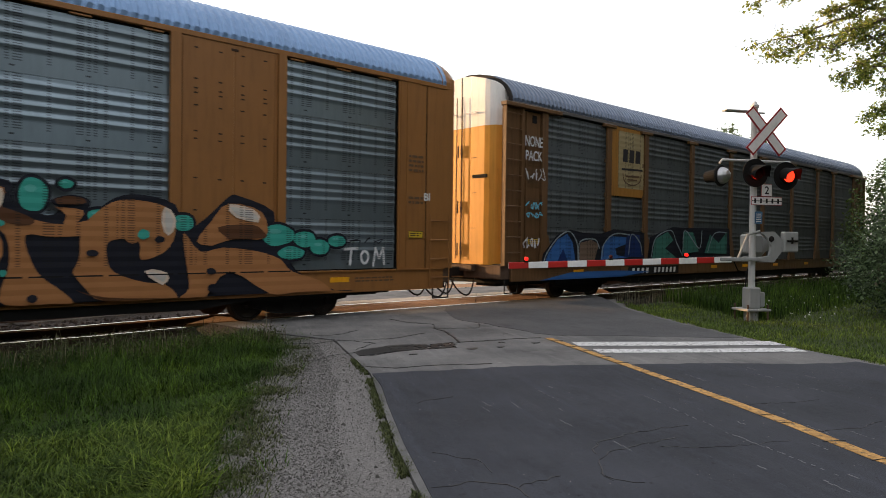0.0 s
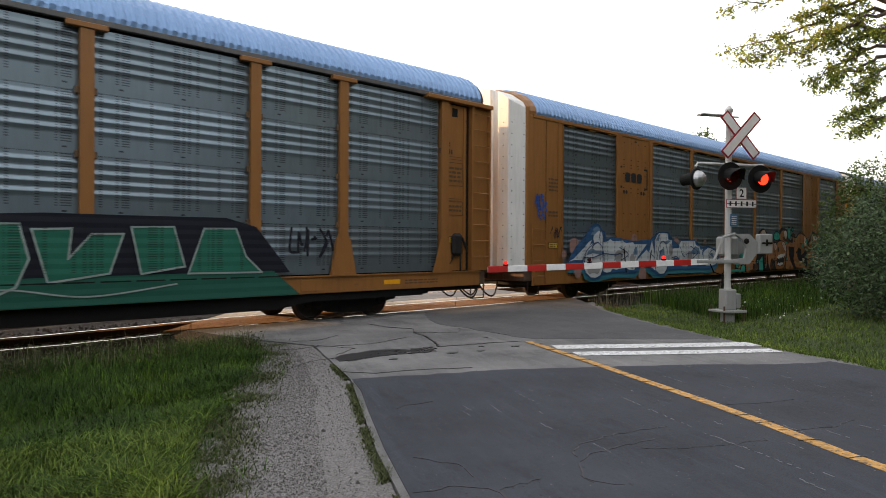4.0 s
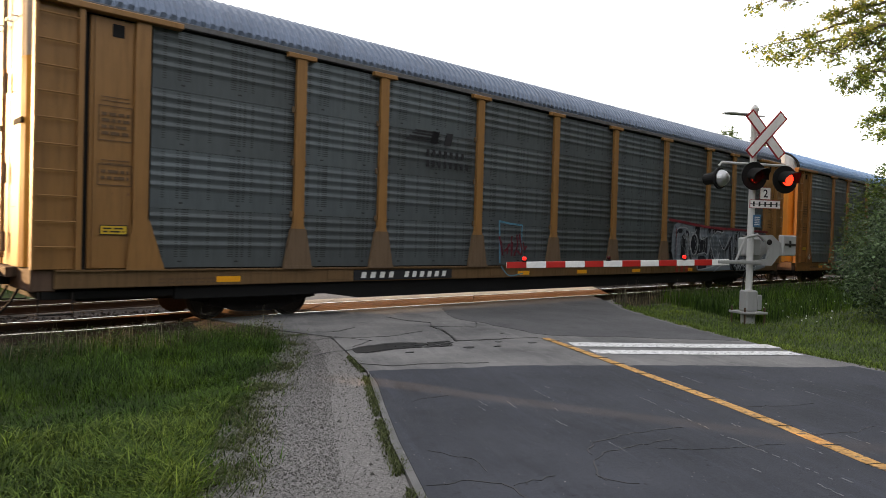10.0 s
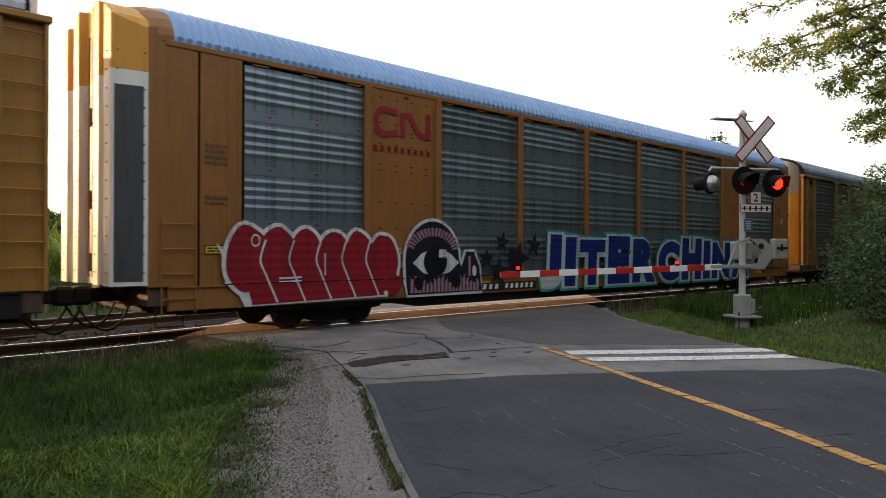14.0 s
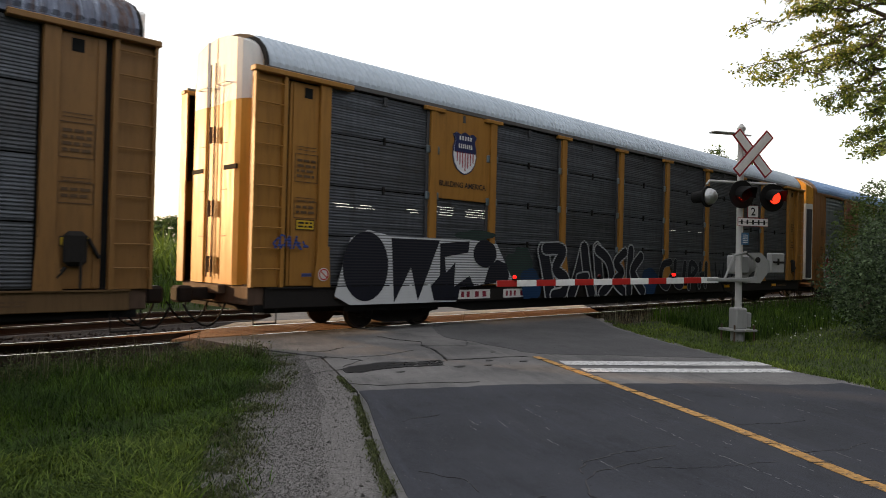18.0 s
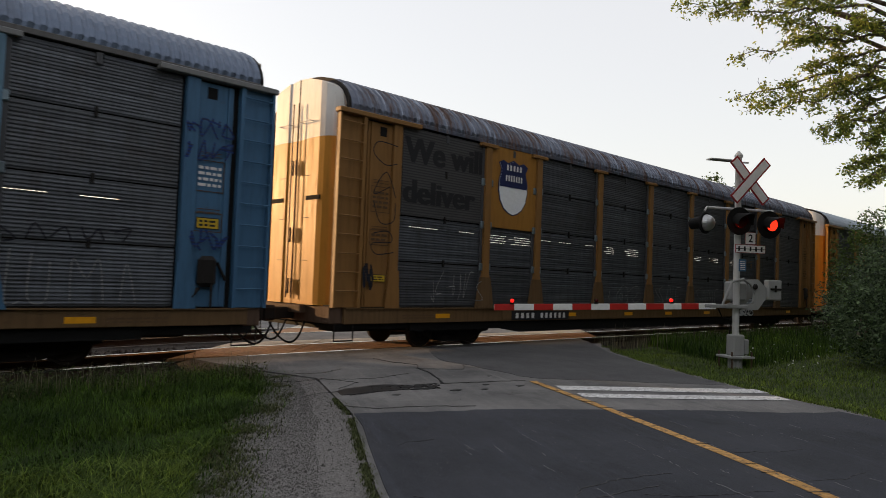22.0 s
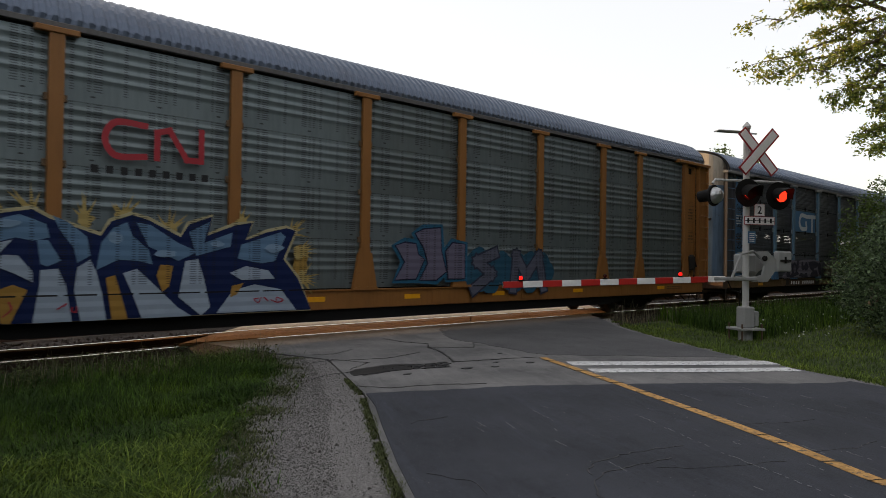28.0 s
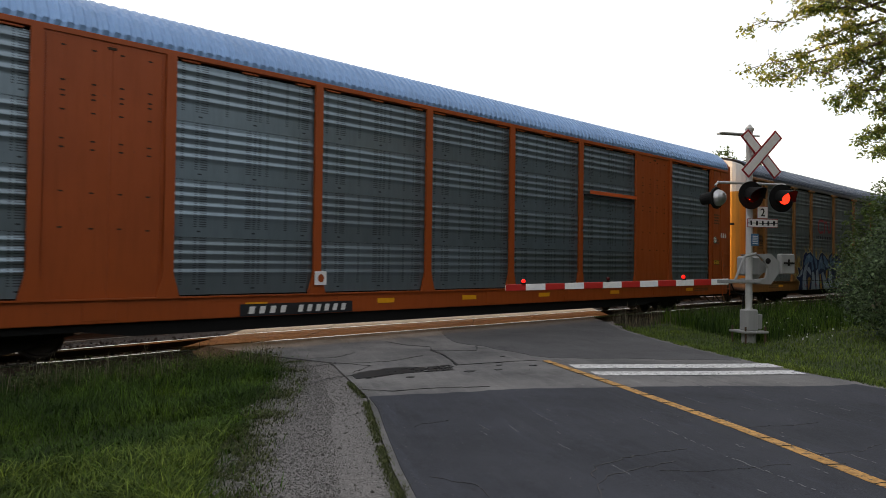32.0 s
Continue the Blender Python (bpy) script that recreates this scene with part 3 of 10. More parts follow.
for k, (line, w) in enumerate((
        ([(4.40, 3.0), (4.46, 3.11), (4.72, 3.19), (5.02, 3.18), (5.43, 3.08), (5.7, 2.98)], 0.011), ([(4.0, 2.62), (4.07, 2.74), (4.28, 2.93), (4.5, 2.99), (4.74, 2.95), (5.06, 2.89), (5.27, 2.86)], 0.012),
        ([(4.94, 2.83), (5.07, 2.66), (5.38, 2.45), (5.9, 2.2)], 0.007), ([(4.07, 2.74), (4.02, 2.6), (4.12, 2.45)], 0.008), ([(4.9, 5.1), (4.55, 5.15), (4.42, 5.1)], 0.010), ([(3.0, 3.3), (3.3, 3.2), (3.42, 2.95), (3.3, 2.7)], 0.012),
        ([(3.42, 2.95), (3.8, 2.9)], 0.007), ([(3.5, 3.85), (3.62, 3.5), (3.5, 3.25)], 0.006), ([(6.9, 3.0), (7.3, 2.75), (7.7, 2.6)], 0.006), ([(6.3, 2.2), (6.8, 1.95), (7.2, 1.9)], 0.006))):
    c = crack(line, k + 40, w)
    g.add(c.v, c.f)
# the yellow line has cracked across at even steps
random.seed(31)
for i in range(13):
    t = 0.5 + i * 0.5 + random.uniform(-0.15, 0.15)
    y = 7.19 - 0.88 * t
    x = float(np.interp(y, [p[1] for p in reversed(YEL)], [p[0] for p in reversed(YEL)]))
    c = ribbon([(x - 0.09, y + 0.045 + 0.01 * (i % 3)), (x, y + 0.01), (x + 0.09, y - 0.045)], random.uniform(0.005, 0.011), 0.017)
    g.add(c.v, c.f)
setting("asphalt_cracks", g, "tar", "fine dark cracks in the newer asphalt", "road")
g = G()
random.seed(12)
for x, y, r in ((7.3, 7.2, 0.10), (7.75, 7.05, 0.07), (8.1, 7.35, 0.06), (8.5, 7.0, 0.08), (6.9, 7.6, 0.06), (8.9, 8.0, 0.05), (6.3, 7.35, 0.07)):
    g.slab([(x + r * (1 + 0.25 * math.sin(3 * a + x)) * math.cos(a), y + 0.6 * r * math.sin(a)) for a in [i * math.tau / 14 for i in range(14)]], 0.0, 0.006)
setting("oil_spots", g, "tar", "dark oil spots on the old asphalt", "road")
g = G()
SCRATCHES = [((5.74, 2.66), (5.27, 1.64), 0.8), ((6.48, 3.92), (6.28, 3.57), 0.8), ((6.18, 3.42), (5.84, 2.81), 0.6), ((8.6, 3.6), (8.15, 2.7), 0.5), ((7.9, 4.2), (7.65, 3.75), 0.5), ((5.9, 4.9), (5.55, 4.25), 0.5), ((4.95, 4.75), (4.88, 4.55), 0.9)]
random.seed(21)
for _ in range(26):
    x, y = random.uniform(4.2, 9.0), random.uniform(1.6, 4.8)
    ln = random.uniform(0.05, 0.3)
    SCRATCHES.append(((x, y), (x - 0.5 * ln, y - 0.9 * ln), 0.7))
for (ax, ay), (bx, by), k in SCRATCHES:
    n = max(1, int(math.hypot(bx - ax, by - ay) / 0.04))
    for i in range(n):
        if random.random() < k:
            x, y = ax + (bx - ax) * i / n + random.uniform(-0.012, 0.012), ay + (by - ay) * i / n
            c = ribbon([(x, y), (x + (bx - ax) / n * 0.9, y + (by - ay) / n * 0.9)], random.uniform(0.004, 0.012), 0.0095, 0.003)
            g.add(c.v, c.f)
setting("scratches", g, "scuff", "pale scratches on the newer asphalt", "road")
# painted lines
setting("center_line", ribbon(YEL, 0.13, 0.012), "line_yellow", "faded yellow center line on the road", "road marking")
for a, b, w in (((8.86, 6.52), (11.56, 4.53), 0.40), ((8.54, 5.90), (11.10, 4.02), 0.34)):
    mid = ((a[0] + b[0]) / 2 + 0.25, (a[1] + b[1]) / 2 - 0.215)
    g = ribbon([a, mid, b], w, 0.010)
    setting("stop_line", g, "line_white", "white painted stop line across the lane", "road marking")
# gravel shoulder between the grass and the road
GRASS = [(-30, -24.0), (-5, -4.6), (0, -0.9), (2.5, 0.75), (4.13, 1.85), (5.31, 2.72), (7.5, 4.2), (9.0, 5.3), (9.7, 5.75), (10.6, 5.7)]


def grass_edge(y):
    return float(np.interp(y, [p[0] for p in GRASS], [p[1] for p in GRASS])) + 0.16 * noise.noise((y * 1.7, 0.5, 0)) + 0.09 * noise.noise((y * 6, 3.5, 0))


yy = list(np.linspace(-30, -3, 8)) + list(np.linspace(-2.5, 10.8, 80))
setting("gravel_shoulder", strip(yy, lambda y: grass_edge(y) - 0.22, lambda y: road_edge_left(y) - 0.012 + 0.03 * noise.noise((y * 4, 0, 0)), -0.022), "gravel", "grey gravel shoulder beside the road", "gravel")


DIP = 0.072     # how far the track lies below the crossing to its west


def rail_bar(g, y, w, z0, z1):
    """One long bar of rail that rises to the crossing."""
    path = [(-320, -DIP), (3.6, -DIP), (5.2, -0.6 * DIP), (7.2, 0.0), (320, 0.0)]
    g.add([(x, y + a, z + d) for x, d in path for a, z in ((-w, z0), (w, z0), (w, z1), (-w, z1))], [(4 * i + j, 4 * i + 4 + j, 4 * i + 4 + (j + 1) % 4, 4 * i + (j + 1) % 4) for i in range(4) for j in range(4)])
    return g.add([(x, y + a, z) for x in (-320.01, 320.01) for a, z in ((-w, z0), (w, z0), (w, z1), (-w, z1))], [(0, 3, 2, 1), (4, 5, 6, 7)])


def rails(name, yc):
    t = thing(name, "pair of worn steel rails on dark wooden ties", "railway track", "railway tracks")
    for s in (-1, 1):
        y = yc + s * GAUGE / 2
        part("rail", rail_bar(rail_bar(G(), y, 0.012, -0.14, -0.02), y, 0.07, -0.165, -0.14), "rail_side", t, "rusty rail web and foot")
        part("rail_head", rail_bar(G(), y, 0.036, -0.035, 0.0), "rail", t, "shiny worn rail head")
    tie = G().box(-0.115, 0.115, yc - 1.3, yc + 1.3, -0.33, -0.165, 0.01).mesh("tie")
    tie.materials.append(M["tie"])
    for i in range(120):
        x = -26 + i * 0.56
        if not 4.2 < x < 19.5:
            part("tie", tie, "tie", t, at=pose(x, 0, -DIP if x < 5 else 0, 0, 0, random.uniform(-1, 1)))
    return t


rails("railway_track", TRACK_Y)
rails("railway_track", TRACK2_Y)


def ballast_bed():
    xs = np.concatenate([[-320, -100, -40], np.arange(-16, 40, 0.3), [60, 120, 320]])
    prof = [(10.95, -0.40), (11.5, -0.22), (11.9, -0.19), (12.5, -0.2), (13.1, -0.2), (13.8, -0.2), (14.5, -0.19), (15.2, -0.24), (16.2, -0.2), (17, -0.2), (17.5, -0.2), (18.2, -0.2), (19.2, -0.2), (20.3, -0.42)]
    vs = [(x, y, z - DIP * min(1, max(0, (7.0 - x) / 3)) + 0.03 * noise.noise((x * 2.3, y * 2.3, 0))) for x in xs for y, z in prof]
    n = len(prof)
    fs = [(i * n + j, (i + 1) * n + j, (i + 1) * n + j + 1, i * n + j + 1) for i in range(len(xs) - 1) for j in range(n - 1)]
    return cloud(vs, fs, "ballast")


setting("ballast_bed", ballast_bed(), "ballast", "crushed stone ballast under the rails", "ballast")


def stones(name, n, box, size, z, mat, label, seed):
    rng = np.random.default_rng(seed)
    verts, faces = [], []
    base = np.array([(1, 0, 0), (0, 1, 0), (-1, 0, 0), (0, -1, 0), (0, 0, 0.8), (0, 0, -0.6)], float)
    tris = [(0, 1, 4), (1, 2, 4), (2, 3, 4), (3, 0, 4), (1, 0, 5), (2, 1, 5), (3, 2, 5), (0, 3, 5)]
    for i in range(n):
        p = box(rng)
        s = size * rng.uniform(0.5, 1.3) * (base * rng.uniform(0.6, 1.2, (6, 3)))
        a = rng.uniform(0, math.tau)
        rot = np.array([[math.cos(a), -math.sin(a), 0], [math.sin(a), math.cos(a), 0], [0, 0, 1]])
        k = len(verts)
        verts += (s @ rot.T + (p[0], p[1], z)).tolist()
        faces += [tuple(k + j for j in t) for t in tris]
    me = cloud(verts, faces, name)
    me.materials.append(M[mat])
    return tagged(new(name, me), label, "stones", "", "stuff")


stones("ballast_stones", 9000, lambda r: (r.uniform(-6, 30), r.choice([r.uniform(11.3, 12.3), r.uniform(12.5, 16)])), 0.045, -0.21, "ballast", "loose crushed stones between and beside the rails", 4)


def on_shoulder(r):
    y = r.uniform(1.0, 10.3)
    u = r.random() if r.random() < 0.35 else 0.72 * r.random() ** 0.8
    a, b = grass_edge(y) - 0.2, road_edge_left(y) - 0.05
    return (a + (b - a) * u, y)


stones("gravel_stones", 30000, on_shoulder, 0.0078, -0.02, "pebble", "loose grey gravel on the shoulder", 5)

stones("larger_stones", 420, on_shoulder, 0.017, -0.018, "pebble", "larger loose stones on the shoulder", 9)


def on_road(r):
    y = r.uniform(0.5, 9.0)
    return (road_edge_left(y) + (road_edge_right(y) - road_edge_left(y)) * r.random() ** 1.6, y)


stones("road_grit", 700, on_road, 0.0055, 0.009, "gravel", "small pale grit scattered on the asphalt", 6)
# the crossing surface along and between the rails, with flangeway gaps
for yc in (TRACK_Y, TRACK2_Y):
    t = thing("crossing_surface", "worn crossing panels between the rails of the road crossing", "crossing panel", "crossing panels", kind="structure")
    for y0, y1 in ((yc - GAUGE / 2 + 0.10, yc - 0.02), (yc + 0.0, yc + GAUGE / 2 - 0.10), (yc + GAUGE / 2 + 0.05, yc + 1.62)):
        for i in range(5):
            a, b = [5.25 + 1.05 * (y - 12.49) + i * 2.5 for y in (y0, y1)]
            wd = 2.48 if i < 4 else 3.6
            part("crossing_panel", G().slab([(a, y0), (a + wd, y0), (b + wd, y1), (b, y1)], -0.10, -0.004 - 0.004 * (i % 2)), "plank" if y0 < yc + 0.5 else "plank_pale", t)
    # the feathered ends, where the surface runs out into the stones
    for s, y0, y1 in ((-1, yc - GAUGE / 2 + 0.10, yc + GAUGE / 2 - 0.10), (-1, yc + GAUGE / 2 + 0.05, yc + 1.62)):
        rows = [(y0 + (y1 - y0) * i / 8) for i in range(9)]
        vs = []
        for y in rows:
            x = 5.25 + 1.05 * (y - 12.49)
            w = 0.35 + 0.18 * noise.noise((y * 3.1, 0.3, yc))
            vs += [(x + 0.01, y, -0.008), (x - w, y, -0.17), (x + 0.01, y, -0.17)]
        part("feathered_end", G().add(vs, [f for i in range(8) for f in ((3 * i, 3 * i + 3, 3 * i + 4, 3 * i + 1), (3 * i, 3 * i + 2, 3 * i + 5, 3 * i + 3))]), "plank" if y0 < yc + 0.5 else "plank_pale", t)
setting("road_between", strip([TRACK_Y + 1.62, TRACK2_Y - 1.62], road_edge_left, road_edge_right, -0.006), "old_asphalt", "grey asphalt between the two tracks", "road")
# stones banked against the end of the road beside the near rail
ys = [10.3 + 0.22 * i for i in range(10)]
vs = []
for y in ys:
    e, w = road_edge_left(y), 0.65 + 0.2 * noise.noise((y * 2.3, 4.0, 0))
    vs += [(e + 0.02, y, 0.003), (e - 0.45 * w, y, -0.06 + 0.02 * noise.noise((y * 5, 1.0, 0))), (e - w, y, -0.30)]
setting("road_bank", G().add(vs, [(3 * i + j, 3 * i + j + 1, 3 * i + j + 4, 3 * i + j + 3)[::-1] for i in range(9) for j in range(2)]), "ballast", "dark stones banked against the road's end", "ballast")
yy = list(np.linspace(-3, 11.2, 60))
setting("gravel_margin", strip(yy, lambda y: road_edge_right(y) - 0.03, lambda y: road_edge_right(y) + 0.28 + 0.22 * noise.noise((y * 2.1, 8.0, 0)), -0.03), "gravel", "narrow gravel margin between the road and the grass", "gravel")

# ---- lettering, made once ----
def letters(body, bold=0.0, shear=0.0):
    """The outline of some text as a flat mesh in x and z, one unit high capitals."""
    cu = bpy.data.curves.new("letters", "FONT")
    cu.body, cu.offset, cu.shear = body, bold, shear
    ob = new("letters", cu)
    me = bpy.data.meshes.new_from_object(ob.evaluated_get(bpy.context.evaluated_depsgraph_get()))
    bpy.data.objects.remove(ob)
    bpy.data.curves.remove(cu)
    vs = [(v.co.x, v.co.y) for v in me.vertices]
    fs = [tuple(p.vertices) for p in me.polygons]
    bpy.data.meshes.remove(me)
    x0, x1 = min(v[0] for v in vs), max(v[0] for v in vs)
    y0, y1 = min(v[1] for v in vs), max(v[1] for v in vs)
    return [((x - x0) / (x1 - x0), (y - y0) / (y1 - y0)) for x, y in vs], fs


def put_letters(g, glyph, x0, x1, z0, z1, y, tilt=0.0, lean=0.0):
    vs, fs = glyph
    out = []
    for u, v in vs:
        x, z = (u - 0.5) * (x1 - x0), (v - 0.5) * (z1 - z0)
        x, z = x * math.cos(tilt) - z * math.sin(tilt) + lean * z, x * math.sin(tilt) + z * math.cos(tilt)
        out.append(((x0 + x1) / 2 + x, y, (z0 + z1) / 2 + z))
    g.add(out, fs)


GLYPH = {}
for word in ("JITERCHINA",):
    for ch in set(word):
        for bold in (0.0, 0.07, 0.15):
            GLYPH[ch, bold] = letters(ch, bold)
for word in ("We will", "deliver", "BUILDING AMERICA", "2", "BI", "VANDEL", "NONE", "PACK", "EXCESS HEIGHT CAR"):
    GLYPH[word] = letters(word, {"W": 0.016, "d": 0.016}.get(word[0], 0.015))

# ---- the freight train ----
L, HALF = 27.4, 1.5
POSTS = [4.5, 6.5, 9.4, 12.3, 15.1, 18.0, 20.9, 22.9]
BAYS = [(1.72, 4.5), (4.5, 6.5), (6.5, 9.4), (9.4, 12.3), (12.3, 15.1), (15.1, 18.0), (18.0, 20.9), (20.9, 22.9), (22.9, 25.68)]
ROOF = [(-1.5, 5.06), (-1.5, 5.16), (-1.45, 5.30), (-1.33, 5.47), (-1.12, 5.64), (-0.8, 5.78), (-0.4, 5.88), (0, 5.92)]
ROOF = ROOF + [(-y, z) for y, z in reversed(ROOF[:-1])]
CACHE = {}


def kept(key, make, mat):
    """A mesh made once for each material."""
    if (key, mat) not in CACHE:
        me = make().mesh(key[0])
        me.materials.append(M[mat])
        CACHE[key, mat] = me
    return CACHE[key, mat]


def rib_profile(z0, z1, style):
    """Rows of (z, out) up a sheet: four round ribs over a flat foot, or close fine ribs; four steps to a rib."""
    h = z1 - z0
    if style == "deep":
        foot, n, deep, top = 0.30 * h, 4, 0.018, 0.055 * h
        shape = ((0.0, 0.0), (0.16, 0.14), (0.38, 0.66), (0.48, 0.94), (0.54, 1.0), (0.60, 0.95), (0.90, 0.08))
    else:
        foot, n, deep, top = 0.02, 16, 0.008, 0.02
        shape = ((0.0, 0.0), (0.20, 0.85), (0.42, 1.0), (0.72, 0.25))
    step = (h - foot - top) / n
    rows = [(z0, 0.0)]
    for i in range(n):
        rows += [(z0 + foot + (i + u) * step, deep * v) for u, v in shape]
    return rows + [(z1 - top, 0.0), (z1, 0.0)]


def ribbed(width, z0, z1, style, holes=()):
    g = G()
    prof = rib_profile(z0, z1, style)
    n = len(prof)
    g.add([(x, -o, z) for x in (0, width) for z, o in prof], [(i, n + i, n + i + 1, i + 1) for i in range(n - 1) if not (holes and i % 4 == 3 and i // 4 in holes)])
    if holes:
        # rows of punched slots that let the sky shine through
        r = random.Random(int(width * 100) + len(holes))
        spans, x = [], r.uniform(0.05, 0.5)
        while x < width - 0.3:
            spans.append((x, min(width - 0.05, x + r.uniform(0.25, 0.9))))
            x = spans[-1][1] + r.uniform(0.15, 1.2)
        for n_row, row in enumerate(holes):
            i = 4 * row + 3
            (za, oa), (zb, ob) = prof[i], prof[i + 1]
            zm, om = za + 0.45 * (zb - za), oa + 0.45 * (ob - oa)
            g.add([(0, -oa, za), (width, -oa, za), (width, -om, zm), (0, -om, zm)], [(0, 1, 2, 3)])
            cuts = [0.0]
            for a, b in spans:
                x = a + r.uniform(-0.15, 0.15)
                if n_row == len(holes) - 1 and r.random() < 0.6:
                    cuts += [max(x, cuts[-1] + 0.03), max(x, cuts[-1] + 0.03) + 0.8 * (b - a)]
                    continue
                while x < b - 0.05:
                    if x > cuts[-1] + 0.02:
                        cuts += [x, x + 0.052]
                    x += 0.074
            cuts.append(width)
            for a, b in zip(cuts[::2], cuts[1::2]):
                if b > a:
                    g.add([(a, -om, zm), (b, -om, zm), (b, -ob, zb), (a, -ob, zb)], [(0, 1, 2, 3)])
        return g
    # back and edges close the sheet
    vs = [(x, y, z) for x in (0, width) for y in (0.0, 0.03) for z in (z0, z1)]
    g.add(vs, [(2, 3, 7, 6), (0, 1, 3, 2), (4, 6, 7, 5), (1, 5, 7, 3), (0, 2, 6, 4)])
    return g


def mirrored(g, on):
    if on:
        g.v = [(L - x, y, z) for x, y, z in g.v]
        g.f = [tuple(reversed(f)) for f in g.f]
    return g


def roof_mesh():
    g = G()
    xs, k = [], 0
    x = 0.42
    while x < L - 0.42:
        xs += [(x, 0.0), (x + 0.05, 0.0), (x + 0.075, 0.045), (x + 0.14, 0.045)]
        x += 0.17
    xs += [(L - 0.42, 0.0)]
    n = len(ROOF)
    vs = []
    for x, up in xs:
        for y, z in ROOF:
            k = min(1.0, max(0.0, (z - 5.06) / 0.10))
            rise = min(1.0, max(0.0, (z - 5.10) / 0.5))
            vs.append((x, y + math.copysign(0.40 * up * k * (1 - 0.8 * rise), y), z + up * k * (0.25 + 0.75 * rise)))
    fs = [(i * n + j, (i + 1) * n + j, (i + 1) * n + j + 1, i * n + j + 1) for i in range(len(xs) - 1) for j in range(n - 1)]
    return g.add(vs, fs)


def roof_end(mirror, near=0.0):
    """The smooth rounded cap over each end, from the first ridge to near."""
    g = G()
    n = len(ROOF)
    rows = [(u * (0.44 - near) / 0.44 + near, k, d) for u, k, d in ((0.44, 1.0, 0.01), (0.2, 1.0, 0.0), (0.06, 0.985, -0.02), (0.0, 0.96, -0.06))]
    vs = [(x, y * s, 5.06 + (z - 5.06) * s + d) for x, s, d in rows for y, z in ROOF]
    fs = [((i + 1) * n + j, i * n + j, i * n + j + 1, (i + 1) * n + j + 1) for i in range(3) for j in range(n - 1)]
    return mirrored(g.add(vs, fs), mirror)


def roof_arch(mirror):
    """A thin dark rib round the end of the roof."""
    g = G()
    n = len(ROOF)
    vs = [(x, y * k, 5.06 + (z - 5.06) * k + 0.01) for x, k in ((0.26, 0.94), (0.26, 1.012), (0.31, 1.012), (0.31, 0.94)) for y, z in ROOF]
    fs = [(a * n + j, b * n + j, b * n + j + 1, a * n + j + 1) for a, b in ((0, 1), (1, 2), (2, 3)) for j in range(n - 1)]
    return mirrored(g.add(vs, fs), mirror)


def roof_z(y):
    return float(np.interp(abs(y), [0, 0.4, 0.8, 1.12, 1.33, 1.45, 1.5], [5.88, 5.84, 5.74, 5.60, 5.43, 5.27, 5.1]))


def door_fold(side, z0, z1, mirror, folds):
    """One folding end door: a bent sheet with stiff folds, cut to the roof's line."""
    prof = folds
    g = G()
    vs = []
    for x, y in prof:
        top = min(z1, roof_z(y) - 0.03)
        rear = max(x + 0.05, 0.46 if folds is FOLDS_A else 0.06) if z1 > 5.5 else x + 0.05      # the top closes back to the roof
        vs += [(x, side * y, z0), (x, side * y, max(top, z0 + 0.01)), (x + 0.05, side * y, z0), (rear, side * y, max(top, z0 + 0.01))]
    fs = []
    for i in range(len(prof) - 1):
        a, b = 4 * i, 4 * i + 4
        q = [(a, b, b + 1, a + 1), (a + 3, b + 3, b + 2, a + 2), (a + 1, b + 1, b + 3, a + 3)]
        fs += [tuple(reversed(f)) for f in q] if side > 0 else q
    return mirrored(g.add(vs, fs), mirror)


FOLDS_A = [(0.03, 0.02), (0.03, 0.34), (0.0, 0.38), (0.0, 0.86), (0.04, 1.0), (0.13, 1.14), (0.30, 1.27), (0.5, 1.33)]
FOLDS_FLUSH = [(-0.04, 0.02), (-0.04, 0.20), (0.04, 0.24), (0.04, 0.50), (-0.04, 0.54), (-0.04, 0.80), (0.05, 0.84), (0.05, 1.10), (-0.02, 1.15), (-0.02, 1.36), (0.08, 1.44)]
FOLDS_B = [(-0.38, 0.02), (-0.38, 0.34), (-0.48, 0.38), (-0.50, 0.41), (-0.50, 0.66), (-0.40, 0.70), (-0.40, 0.92), (-0.50, 0.96), (-0.52, 1.0), (-0.52, 1.32), (-0.48, 1.35), (0.02, 1.455), (0.08, 1.455)]


def post_mesh(tee):
    w = 0.105
    pts = [(w + 0.03, 1.70), (w, 1.80), (w, 4.90), (-w, 4.90), (-w, 1.80), (-w - 0.03, 1.70)]
    g = G().prism(pts, -0.075, 0.0)
    if not tee:
        g = G().prism([(-0.20, 0.94), (0.20, 0.94), (0.10, 1.30), (0.085, 1.4), (0.085, 5.0), (-0.085, 5.0), (-0.085, 1.4), (-0.10, 1.30)], -0.06, 0.0)
    return g


def post_foot():
    w = 0.105
    return G().prism([(-0.30, 0.94), (0.30, 0.94), (0.28, 1.08), (w + 0.055, 1.70), (-w - 0.055, 1.70), (-0.28, 1.08)], -0.085, 0.0).prism([(-0.31, 0.94), (0.31, 0.94), (0.30, 1.0), (-0.30, 1.0)], -0.10, -0.085)


